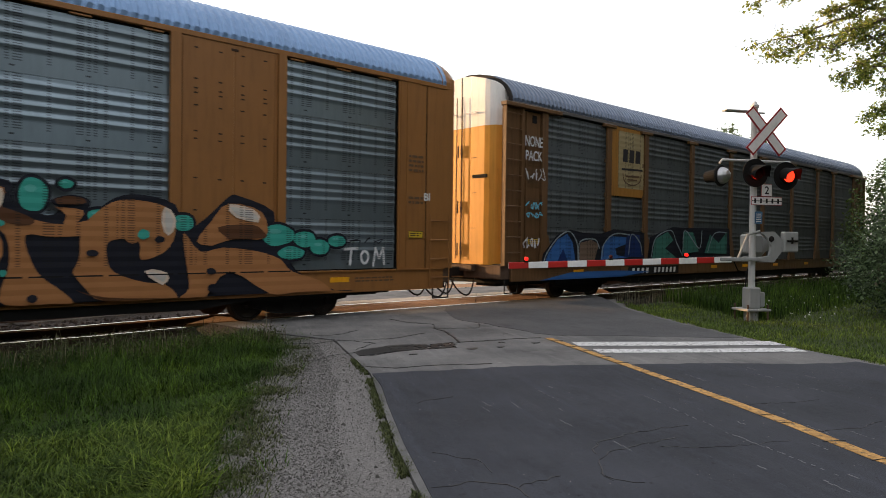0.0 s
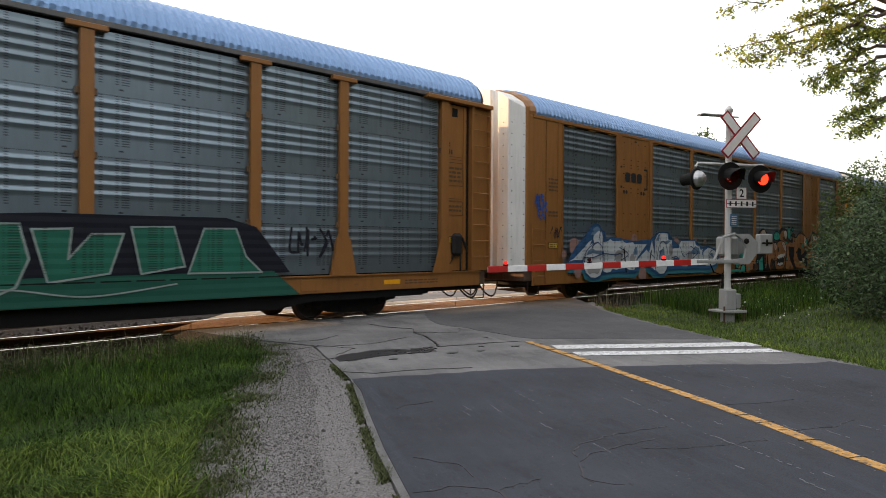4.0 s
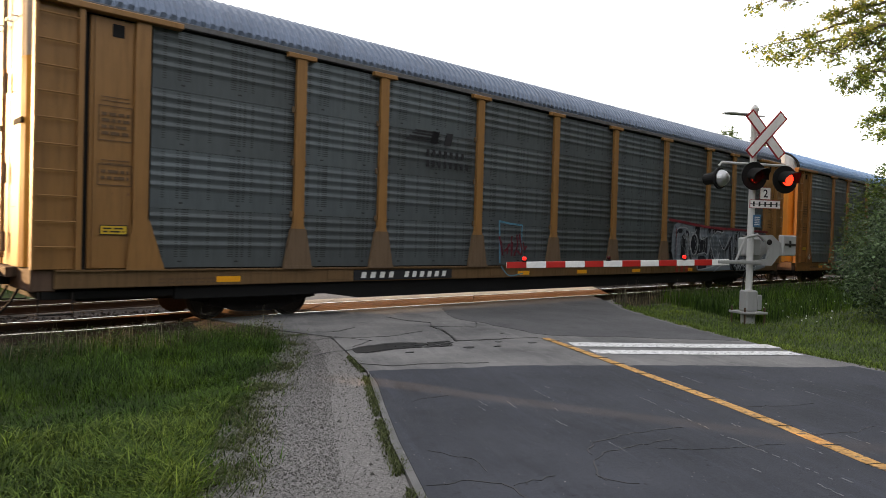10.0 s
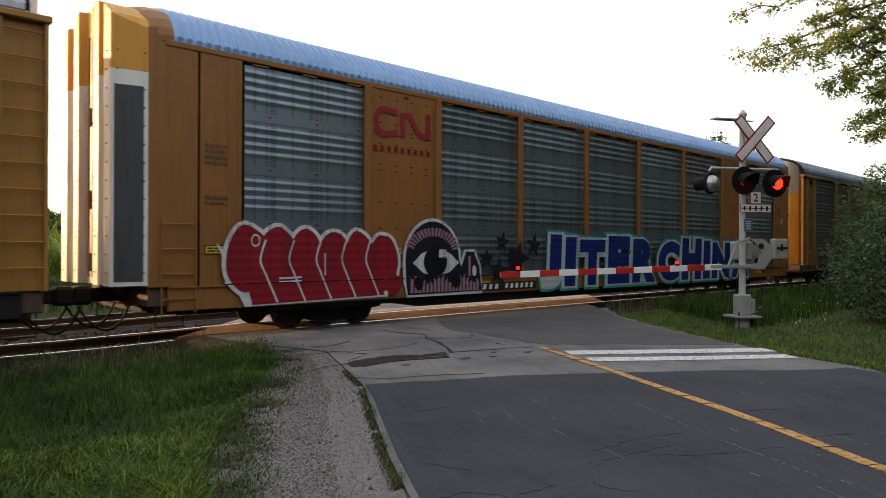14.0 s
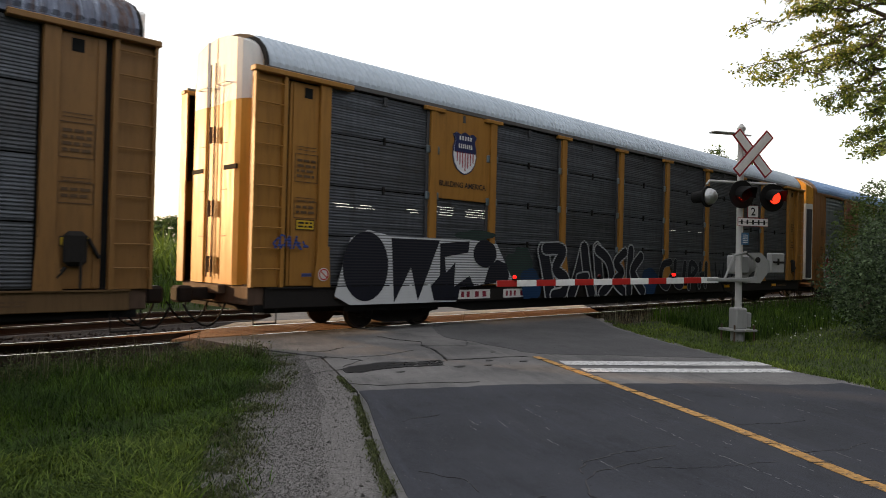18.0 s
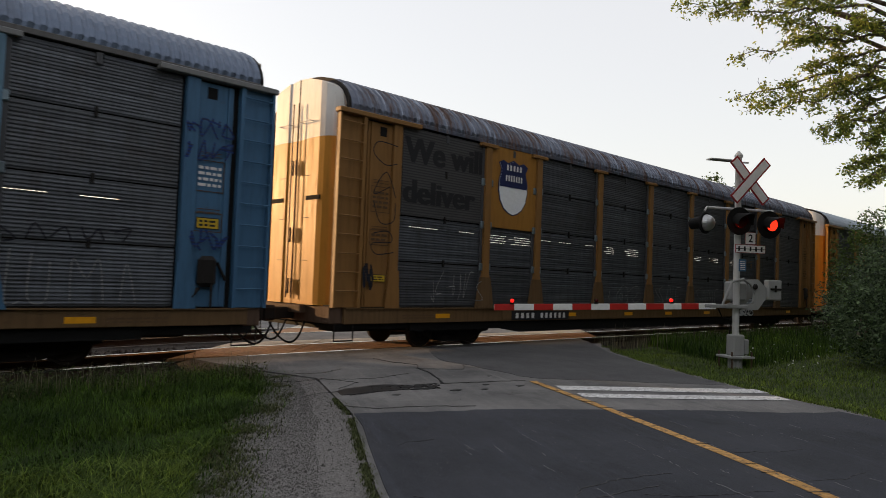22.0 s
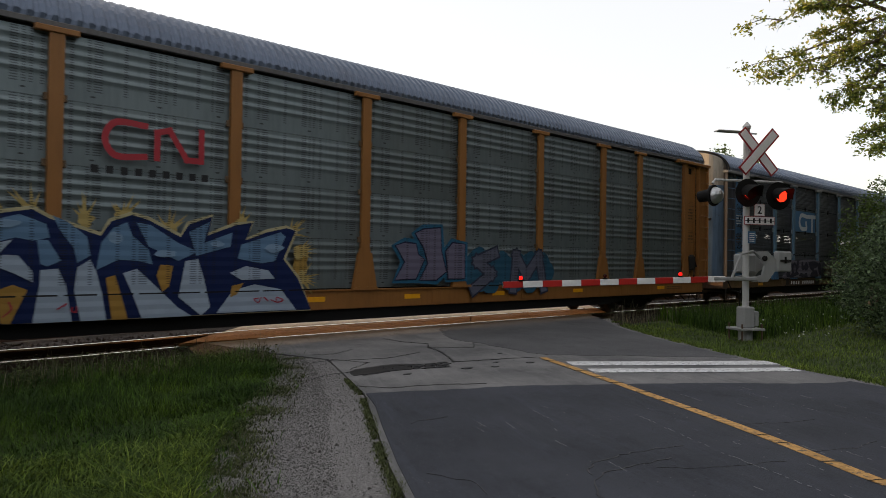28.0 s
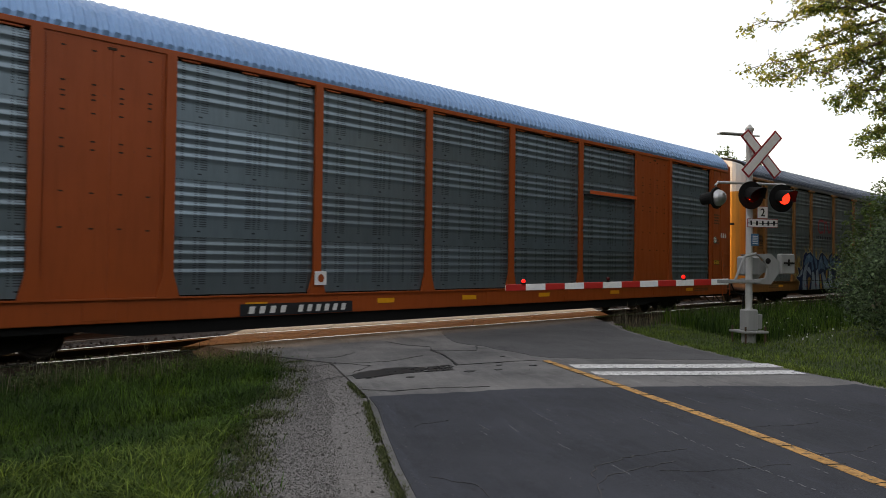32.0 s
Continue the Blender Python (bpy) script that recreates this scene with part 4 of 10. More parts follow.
def bogie(car, x):
    b = part("bogie", G().box(x - 0.22, x + 0.22, -1.05, 1.05, 0.30, 0.52, 0.02), "dark", car, "dark cast steel bogie")
    for s in (-1, 1):
        y = s * 0.98
        pts = [(x - 1.28, 0.36), (x - 1.25, 0.52), (x - 0.55, 0.56), (x + 0.55, 0.56), (x + 1.25, 0.52), (x + 1.28, 0.36), (x + 0.98, 0.32), (x + 0.48, 0.15), (x + 0.30, 0.12), (x - 0.30, 0.12), (x - 0.48, 0.15), (x - 0.98, 0.32)]
        part("side_frame", G().prism(pts, y - 0.06, y + 0.06), "dark", b)
        g = G()
        for i in range(3):
            for k in range(5):
                g.lathe((x - 0.2 + 0.2 * i, y - s * 0.0, 0.17 + 0.05 * k), (0, 0, 1), [(0, 0.05), (0.012, 0.07), (0.028, 0.07), (0.04, 0.05)], 8)
        part("springs", g, "dark", b)
        for dx in (-0.85, 0.85):
            part("bearing_cap", G().lathe((x + dx, y + s * 0.05, 0.37), (0, s, 0), [(0, 0.13), (0.06, 0.12), (0.09, 0.07)], 12), "dark", b)
    sets = []
    for dx in (-0.85, 0.85):
        ob = new("wheelset", wheel_mesh())
        ob.parent = b
        ob.matrix_basis = pose(x + dx, 0, 0.37)
        sets.append(ob)
    return sets


def wheel_mesh():
    if "wheel" not in CACHE:
        g = G()
        for s in (-1, 1):
            g.lathe((0, s * 0.70, 0), (0, s, 0), [(-0.02, 0.31), (-0.005, 0.395), (0.02, 0.395), (0.03, 0.372), (0.115, 0.365), (0.12, 0.33), (0.09, 0.31), (0.07, 0.14), (0.13, 0.12), (0.13, 0.0)], 28)
            for k in range(5):
                a = k * math.tau / 5
                g.lathe((0.22 * math.cos(a), s * 0.775, 0.22 * math.sin(a)), (0, s, 0), [(0, 0.035), (0.012, 0.03)], 8)
        g.tube((0, -0.72, 0), (0, 0.72, 0), 0.08)
        me = g.mesh("wheelset")
        me.materials.append(M["wheel"])
        CACHE["wheel"] = me
    return CACHE["wheel"]


WHEELS = []


def bars(g, x0, x1, z0, z1, n, y, seed=0, slant=0.0):
    """Lettering too small or not to be written, as a row of plain bars."""
    random.seed(seed)
    w = (x1 - x0) / n
    for i in range(n):
        a = x0 + i * w
        g.prism([(a + 0.18 * w, z0), (a + 0.68 * w, z0), (a + 0.68 * w + slant, z1), (a + 0.18 * w + slant, z1)], y, y + 0.003)


def build_car(spec):
    car = thing("autorack_car", spec["label"], "railcar", "cars of the freight train")
    fr, pan = spec["frame"], spec["panel"]
    old, typ = spec.get("old", False), spec["type"]
    style = "fine" if old else "deep"
    sill = spec.get("sill", fr)
    sz = spec.get("sill_z", 0.56)
    # underframe
    part("side_sill", G().box(0.35, L - 0.35, -1.52, -1.44, sz, 0.95, 0.012).box(0.35, L - 0.35, -1.56, -1.44, 0.93, 0.955), sill, car, "flatcar side sill")
    part("far_sill", G().box(0.35, L - 0.35, 1.44, 1.52, sz, 0.95), sill, car)
    part("underframe", G().box(0.2, L - 0.2, -1.40, 1.40, 0.50, 0.62), "black", car, "black underframe")
    part("center_sill", G().box(1.0, L - 1.0, -0.35, 0.35, 0.36, 0.52), "black", car)
    part("skirt", G().prism([(2.2, 0.70), (2.2, 0.44), (5.2, 0.44), (6.0, 0.33), (L - 6.0, 0.33), (L - 5.2, 0.44), (L - 2.2, 0.44), (L - 2.2, 0.70)], -1.44, -1.37), "black", car)
    part("deck", G().box(0.1, L - 0.1, -1.43, 1.43, 0.95, 1.0), "dark", car)
    # brackets under the sill
    random.seed(spec["k"])
    for x in (5.9, 8.3, 10.7, 13.2, 16.0, 18.8, 21.2):
        part("bracket", G().box(x, x + random.uniform(0.12, 0.35), -1.36, -1.28, 0.34, 0.50, 0.01), "dark", car)
    for x in (2.9, 7.9, 10.9, 13.4, 16.2, 19.5, 24.0):
        part("reflector", G().box(x, x + 0.45, -1.526, -1.518, 0.72, 0.82), "safety", car, "amber reflector")
    for x in (5.2, 9.9, 14.2, 17.3, 21.9):
        part("sill_plate", G().box(x, x + 0.5, -1.53, -1.518, sz + 0.05, 0.90, 0.004), sill, car)
    # sides
    sheets = [(0.98, 1.96), (1.985, 2.97), (2.995, 4.02), (4.045, 4.96)] if old else [(0.98, 1.962), (1.968, 2.947), (2.953, 3.934), (3.94, 4.94)]
    for i, (a, b) in enumerate(BAYS):
        if typ == "B" and i in (1, 7):
            panel = part("solid_panel", G().box(a + 0.02, a + 1.055, -1.50, -1.46, 0.95, 5.0, 0.006), fr, car, "plain painted steel panel")
            part("solid_panel", G().box(a + 1.075, b - 0.02, -1.50, -1.46, 0.95, 5.0, 0.006), fr, car, "plain painted steel panel")
            part("seam_strip", G().box(a + 1.05, a + 1.08, -1.494, -1.462, 0.96, 4.99), fr, car)
            for x in (a + 0.135, b - 0.135):
                part("panel_rib", G().box(x - 0.012, x + 0.012, -1.512, -1.498, 1.0, 4.95), fr, panel)
            for n, u in enumerate((0.36, 0.80, 1.22, 1.66)):
                for z in (4.82, 4.29, 4.13, 4.05, 3.84, 3.40, 3.27, 2.6, 2.05):
                    me = kept(("slot",), lambda: G().box(-0.034, 0.034, -0.006, 0.001, -0.012, 0.012), "slot_dark")
                    part("slot", me, "slot_dark", panel, at=pose(a + u, -1.5, z - 0.008 * (n % 2)))
            part("top_slot", kept(("top_slot",), lambda: G().box(-0.07, 0.07, -0.008, 0.001, -0.022, 0.022, 0.004), "slot_dark"), "slot_dark", panel, at=pose(a + 1.065, -1.5, 4.90))
            continue
        if spec.get("sign_panel") and i == 1:
            z0 = 2.95
            part("sign_panel", G().box(a, b, -1.505, -1.46, z0, 5.0, 0.006), spec.get("sign", fr), car, "painted sign panel")
        w = round(b - a - 0.06, 3)
        for j, (z0, z1) in enumerate(sheets):
            if spec.get("sign_panel") and i == 1 and z0 > 2.9:
                continue
            holes = spec.get("holes", {}).get((i, j), ())
            me = kept(("side_sheet", w, z0, style, holes), lambda: ribbed(w, z0, z1, style, holes), pan)
            part("side_sheet", me, pan, car, at=pose(a + 0.03, -1.455, 0))
    if spec.get("holes"):
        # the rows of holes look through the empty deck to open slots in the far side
        # black sheets give the inside its shade by colour, left open behind the holes
        part("inner_shade_sheet", G().box(0.6, L - 0.6, -1.40, -1.37, 1.0, 2.02).box(0.6, L - 0.6, -1.40, -1.37, 2.94, 5.0).box(0.6, 1.83, -1.40, -1.37, 2.0, 2.96).box(L - 1.83, L - 0.6, -1.40, -1.37, 2.0, 2.96), "gap", car)
        part("far_side", G().box(0.05, L - 0.05, 1.44, 1.5, 0.95, 2.25).box(0.05, L - 0.05, 1.44, 1.5, 3.10, 5.08), pan, car)
    else:
        # one black sheet behind the side stands in for the shade inside
        part("inner_shade_sheet", G().box(0.6, L - 0.6, -1.40, -1.37, 1.0, 5.0), "gap", car)
        part("far_side", G().box(0.05, L - 0.05, 1.44, 1.5, 0.95, 5.08), pan, car)
    for i, x in enumerate(POSTS):
        tee = typ != "B"
        me = kept(("post", tee), lambda: post_mesh(tee), fr)
        p = part("post", me, fr, car, at=pose(x, -1.49, 0))
        if tee:
            foot = spec.get("foot", fr)
            part("post_foot", kept(("post_foot",), post_foot, foot), foot, p)
            part("post_cap", kept(("cap",), lambda: G().box(-0.31, 0.31, -0.10, 0.0, 4.90, 4.99, 0.01), spec.get("cap", fr)), fr, p)
            if not old:
                for z in (1.97, 2.95, 3.94):
                    for d in (-0.135, 0.135):
                        part("clip", kept(("small_clip",), lambda: G().box(-0.03, 0.03, -0.035, 0.01, -0.06, 0.06, 0.012), "foot_brown"), "foot_brown", p, at=pose(d, 0, z))
            if old:
                for d in (-0.15, 0.15):
                    part("edge_channel", kept(("channel",), lambda: G().box(-0.045, 0.045, -0.012, 0.02, 1.0, 4.95, 0.006), "plate_dark"), "plate_dark", p, at=pose(d, 0, 0))
                for z in (1.95, 2.98, 4.03):
                    for d in (-0.145, 0.145):
                        part("clip", kept(("clip",), lambda: G().box(-0.055, 0.055, -0.05, 0.01, -0.09, 0.09, 0.02), "zinc"), "zinc", p, at=pose(d, 0, z))
    if old:
        for i, (a, b) in enumerate(BAYS):
            part("stiffener", kept(("stiff",), lambda: G().box(-0.05, 0.05, -0.03, 0.0, 4.78, 4.97, 0.01), "plate_dark"), "plate_dark", car, at=pose((a + b) / 2, -1.48, 0))
            if not (spec.get("sign_panel") and i == 1):
                for z in (1.97, 2.98, 4.03):
                    part("sheet_clip", kept(("sclip",), lambda: G().box(-0.025, 0.025, -0.03, 0.0, -0.08, 0.08), "dark"), "dark", car, at=pose((a + b) / 2, -1.475, z))
    chord = fr if typ == "B" else spec.get("chord", "chord_grey")
    part("top_chord", G().box(0.3, L - 0.3, -1.52, -1.40, 4.992, 5.085, 0.008), chord, car)
    if typ == "B":
        # clips that hold the tops of the sheets, with a dark gap over them
        for a, b in BAYS:
            for u in (0.12, 0.5, 0.88):
                part("sheet_clip", kept(("top_clip",), lambda: G().box(-0.16, 0.16, -0.012, 0.03, 4.945, 4.975, 0.004), fr), fr, car, at=pose(a + u * (b - a), -1.49, 0))
    roof = part("roof", kept(("roof",), roof_mesh, spec["roof"]), spec["roof"], car, "corrugated steel roof")
    for mir in (False, True):
        near = 0.0 if typ == "B" else 0.30
        part("roof_end", kept(("roof_end", mir, near), lambda: roof_end(mir, near), spec["roof"] if typ != "B" else spec.get("cornice", fr)), spec["roof"], car)
        if typ != "B":
            part("roof_arch", kept(("roof_arch", mir), lambda: roof_arch(mir), "dark"), "dark", car, "dark steel arch at the end of the roof")
        end_of_car(car, spec, mir)
    WHEELS.append((car, bogie(car, 3.95) + bogie(car, L - 3.95)))
    return car


def end_of_car(car, spec, mir):
    fr, low, top = spec["pocket"], spec["door"], spec["door_top"]
    typ = spec["type"]
    zsplit = spec.get("split", 4.5)
    folds = (FOLDS_FLUSH if mir else FOLDS_B) if typ == "B" else FOLDS_A
    proud = typ == "B" and not mir
    for side in (-1, 1):
        d = part("end_door", door_fold(side, 0.98, zsplit, mir, folds), low, car, "folding end door")
        part("door_top", door_fold(side, zsplit + 0.002, 5.9, mir, folds), top, d, "upper part of the end door")
        g = G()
        back = -0.36 if proud else 0.0
        for z in (1.35, 2.45, 3.9):
            g.tube((back - 0.03, side * 0.06, z - 0.16), (back - 0.03, side * 0.06, z + 0.16), 0.022, n=6)
        g.tube((back - 0.05, side * 0.10, 1.1), (back - 0.05, side * 0.10, 5.3), 0.014, n=6)
        part("hinge", mirrored(g, mir), "rusty", d)
        if typ != "B":
            # a black strip on the door stands in for the slot's shade
            part("handhold_slot_shade", mirrored(G().box(-0.012, 0.03, min(side * 0.45, side * 0.95), max(side * 0.45, side * 0.95), 3.18, 3.27), mir), "gap", d)
            part("grab_iron", mirrored(G().cane([(0.02, side * 0.2, 4.86), (-0.09, side * 0.2, 4.86), (-0.09, side * 0.6, 4.86), (0.02, side * 0.6, 4.86)], 0.012), mir), "white", d)
        g = G()
        for i in range(3):
            z = 1.9 + i * 0.9
            g.box(back - 0.152 if proud else (-0.05 if typ == "B" else -0.008), 0.05, min(side * 0.4, side * 0.58), max(side * 0.4, side * 0.58), z, z + 0.012)
        part("seam", mirrored(g, mir), "ink_brown", d)
        if proud:
            # rows of rivets along the corner fold and the outer rib
            for i in range(13):
                z = 1.2 + i * 0.3
                for x, y in ((-0.43, 1.372), (-0.03, 1.452), (-0.526, 1.16), (-0.506, 0.53)):
                    if z < roof_z(y) - 0.15:
                        part("rivet", kept(("rivet",), lambda: G().lathe((0, 0, -0.014), (0, 0, 1), [(0, 0.008), (0.006, 0.014), (0.022, 0.014), (0.028, 0.008)], 6), "rusty"), "rusty", d, at=pose(L - x if mir else x, side * y, z))
    if typ == "B":
        for s in (-1, 1):
            g = G().box(0.10, 0.86, min(s * 1.46, s * 1.5), max(s * 1.46, s * 1.5), 0.95, 5.06, 0.01).box(0.90, 1.68, min(s * 1.46, s * 1.5), max(s * 1.46, s * 1.5), 0.95, 5.0, 0.006)
            g.tube((0.11, s * 1.40, 0.95), (0.11, s * 1.40, 5.25), 0.10, n=14)
            p = part("end_panel", mirrored(g, mir), spec["frame"], car, "plain painted end panel")
            g = G().box(1.40, 1.46, min(s * 1.5, s * 1.515), max(s * 1.5, s * 1.515), 1.0, 5.0).box(1.60, 1.64, min(s * 1.5, s * 1.515), max(s * 1.5, s * 1.515), 1.0, 5.0)
            part("stile", mirrored(g, mir), spec["frame"], p)
            g = G()
            for i in range(4):
                z = 0.75 + i * 0.42
                g.tube((0.22, s * 1.56, z), (0.80, s * 1.56, z), 0.013, n=6)
            for x in (0.22, 0.80):
                g.tube((x, s * 1.56, 0.5), (x, s * 1.56, 2.15), 0.013, n=6)
            part("ladder", mirrored(g, mir), spec["frame"], p, "short side ladder")
        if spec.get("corner") and proud:
            vs = [(x, -y - 0.005, z) for x, y in ((-0.475, 1.352), (-0.04, 1.444)) for z in (1.05, 4.25)]
            part("corner_patch", mirrored(G().add(vs, [(0, 2, 3, 1)]), mir), spec["corner"], car, "dull blue-grey patch on the corner fold")
    else:
        for s in (-1, 1):
            lo, hi = (min(s * 1.44, s * 1.5), max(s * 1.44, s * 1.5))
            p = part("ladder_plate", mirrored(G().box(0.02, 0.68, lo + 0.02 * (s < 0), hi, 0.96, 4.93, 0.006).box(0.02, 0.07, min(s * 1.44, s * 1.57), max(s * 1.44, s * 1.57), 0.96, 4.93).box(0.62, 0.70, min(s * 1.44, s * 1.57), max(s * 1.44, s * 1.57), 0.96, 4.93), mir), fr if mir else spec.get("plate", fr), car, "side plate with ladder")
            if s > 0:
                part("end_flange", mirrored(G().box(-0.02, 0.02, 1.26, 1.58, 0.96, 4.93, 0.006), mir), fr, p)
            for i in range(10):
                me = kept(("rung",), lambda: G().tube((-0.29, 0, 0), (0.29, 0, 0), 0.014, n=6), fr)
                part("rung", me, fr, p, at=pose(L - 0.35 if mir else 0.35, s * 1.56, 1.3 + i * 0.385))
            p = part("door_pocket", mirrored(G().box(0.80, 1.46, min(s * 1.40, s * 1.47), max(s * 1.40, s * 1.47), 0.97, 4.9, 0.01).box(0.86, 0.92, min(s * 1.4, s * 1.5), max(s * 1.4, s * 1.5), 1.0, 4.88).box(1.46, 1.70, min(s * 1.4, s * 1.55), max(s * 1.4, s * 1.55), 0.95, 4.93, 0.01), mir), fr, car, "door pocket panel")
            # hole and gap get their shade from black pieces, not from depth
            part("pocket_hole_shade", mirrored(G().box(1.12, 1.3, min(s * 1.47, s * 1.478), max(s * 1.47, s * 1.478), 4.62, 4.82), mir), "gap", p)
            part("pocket_gap_shade", mirrored(G().box(0.70, 0.80, min(s * 1.40, s * 1.43), max(s * 1.40, s * 1.43), 1.0, 4.9), mir), "gap", p)
            part("gusset", mirrored(G().prism([(1.36, 0.95), (1.76 if spec.get("old") else 1.98, 0.95), (1.72, 1.75), (1.46, 1.75)], -1.565, -1.545) if s < 0 else G().box(1.4, 1.7, 1.5, 1.54, 0.95, 1.7), mir), fr, p)
            part("top_rail", mirrored(G().box(-0.02, 2.2, min(s * 1.42, s * 1.62), max(s * 1.42, s * 1.62), 4.93, 5.03, 0.012), mir), spec.get("cap", fr), car, "door guide rail")
            part("brake_gear", mirrored(G().box(1.02, 1.36, min(s * 1.47, s * 1.62), max(s * 1.47, s * 1.62), 1.32, 1.86, 0.07).tube((1.0, s * 1.54, 1.75), (0.84, s * 1.54, 1.45), 0.028).tube((1.32, s * 1.54, 1.3), (1.44, s * 1.54, 1.14), 0.03).tube((1.12, s * 1.6, 1.5), (1.12, s * 1.6, 0.98), 0.022), mir), "dark", p) if s < 0 and mir else None
    # coupler, hoses, steps
    part("coupler", mirrored(G().box(-0.62, 0.5, -0.11, 0.11, 0.66, 0.90, 0.03).box(-0.74, -0.42, -0.20, 0.16, 0.62, 0.94, 0.05), mir), "dark", car, "dark greasy coupler")
    part("end_sill", mirrored(G().box(0.05, 0.4, -1.42, 1.42, 0.62, 0.97, 0.02).box(-0.10, 0.12, -0.55, 0.55, 0.80, 0.96, 0.01), mir), "rusty", car, "rusty end sill")
    for y in (-0.45, 0.3):
        g = G()
        pts = [(0.1 - 0.85 * u, y - 0.15 * math.sin(u * 3), 0.62 - 0.42 * math.sin(u * math.pi) ** 0.8) for u in [i / 8 for i in range(9)]]
        g.cane(pts, 0.022)
        part("air_hose", mirrored(g, mir), "black", car, "sagging black air hose")
    for s in (-1, 1):
        g = G().cane([(0.15, s * 1.46, 0.62), (0.15, s * 1.46, 0.28), (0.62, s * 1.46, 0.28), (0.62, s * 1.46, 0.62)], 0.018)
        part("step", mirrored(g, mir), "dark", car, "bent steel step")


SPEED, PITCH, FIRST = 7.655, 28.85, 12.75
SPECS = [
    dict(k=0, type="A", sign="gold", frame="tan_dark", panel="zinc_dark", roof="roof_grey", pocket="tan_dark", door="door_gold", door_top="white", sign_panel=True, label="weathered brown autorack car with dark sheets and graffiti"),
    dict(k=1, sill_z=0.5, type="B", frame="tan", panel="zinc", roof="roof_new", pocket="tan", door="white", door_top="white", label="tan autorack car with zinc sheets and large graffiti"),
    dict(k=2, sill_z=0.6, type="A", frame="tan", panel="zinc", roof="roof_new", pocket="tan", door="door_gold", door_top="white", label="tan-posted autorack car with zinc sheets and green graffiti"),
    dict(k=3, sill_z=0.665, type="A", frame="yellow", foot="foot_brown", sill="sill_tan", panel="zinc_dark", roof="roof_grey", pocket="yellow", split=4.2, door="door_gold", door_top="cream_rust", label="yellow-posted autorack car with dark zinc sheets"),
    dict(k=4, sill_z=0.54, type="B", frame="tan", panel="zinc", roof="roof_new", pocket="tan", door="white", door_top="door_gold", corner="plate_dark", label="tan autorack car with blue and red graffiti"),
    dict(k=5, type="A", old=True, frame="gold", sill="dark", holes={(0, 1): (9, 10), (1, 1): (9, 10, 11, 12, 13), (3, 1): (13,), (5, 1): (11,)}, panel="zinc_old", roof="roof_white", pocket="gold", door="door_gold", door_top="white", sign_panel=True, label="yellow autorack car with white roof and black graffiti"),
    dict(k=6, sill_z=0.62, type="A", old=True, sign="gold", frame="yellow", foot="sill_tan", sill="sill_tan", holes={(0, 1): (12, 13, 14), (1, 1): (9, 10, 11, 12), (2, 1): (12, 13), (3, 1): (9, 10, 11, 12), (4, 1): (13,), (5, 1): (10, 11, 12, 13), (6, 1): (9, 10, 11, 12, 13)}, panel="zinc_old", roof="roof_rust", chord="roof_rust", pocket="yellow", door="door_gold", door_top="white", sign_panel=True, label="yellow-posted autorack car with rusty roof"),
    dict(k=7, sill_z=0.65, type="A", old=True, frame="blue_grey", foot="blue", panel="zinc_old", roof="roof_grey", pocket="blue", plate="plate_dark", door="blue_rust", door_top="cream_rust", sill="sill_tan", cap="grey_paint", holes={(0, 1): (10, 11, 12), (1, 1): (8, 9, 10, 11, 12), (2, 1): (11, 12), (4, 1): (9, 10, 11, 12), (5, 1): (10, 12, 13), (6, 1): (9, 11, 13), (6, 2): (4, 6), (7, 1): (10, 12, 13), (8, 1): (11,)}, label="blue-posted autorack car with dull grey sheets"),
    dict(k=8, type="A", frame="tan", panel="zinc_dull", roof="roof_grey", pocket="tan", door="door_gold", door_top="white", label="tan-posted autorack car with blue graffiti"),
    dict(k=9, type="B", frame="redorange", panel="zinc", roof="roof_new", pocket="redorange", door="white", door_top="white", cornice="redorange", label="red-orange autorack car with clean zinc sheets"),
]
CARS = [build_car(s) for s in SPECS]


# ---- the crossing signal and its gate ----
def disc(g, c, r, y0, y1, n=24):
    return g.lathe((c[0], y0, c[1]), (0, 1, 0), [(0, r), (y1 - y0, r)], n)


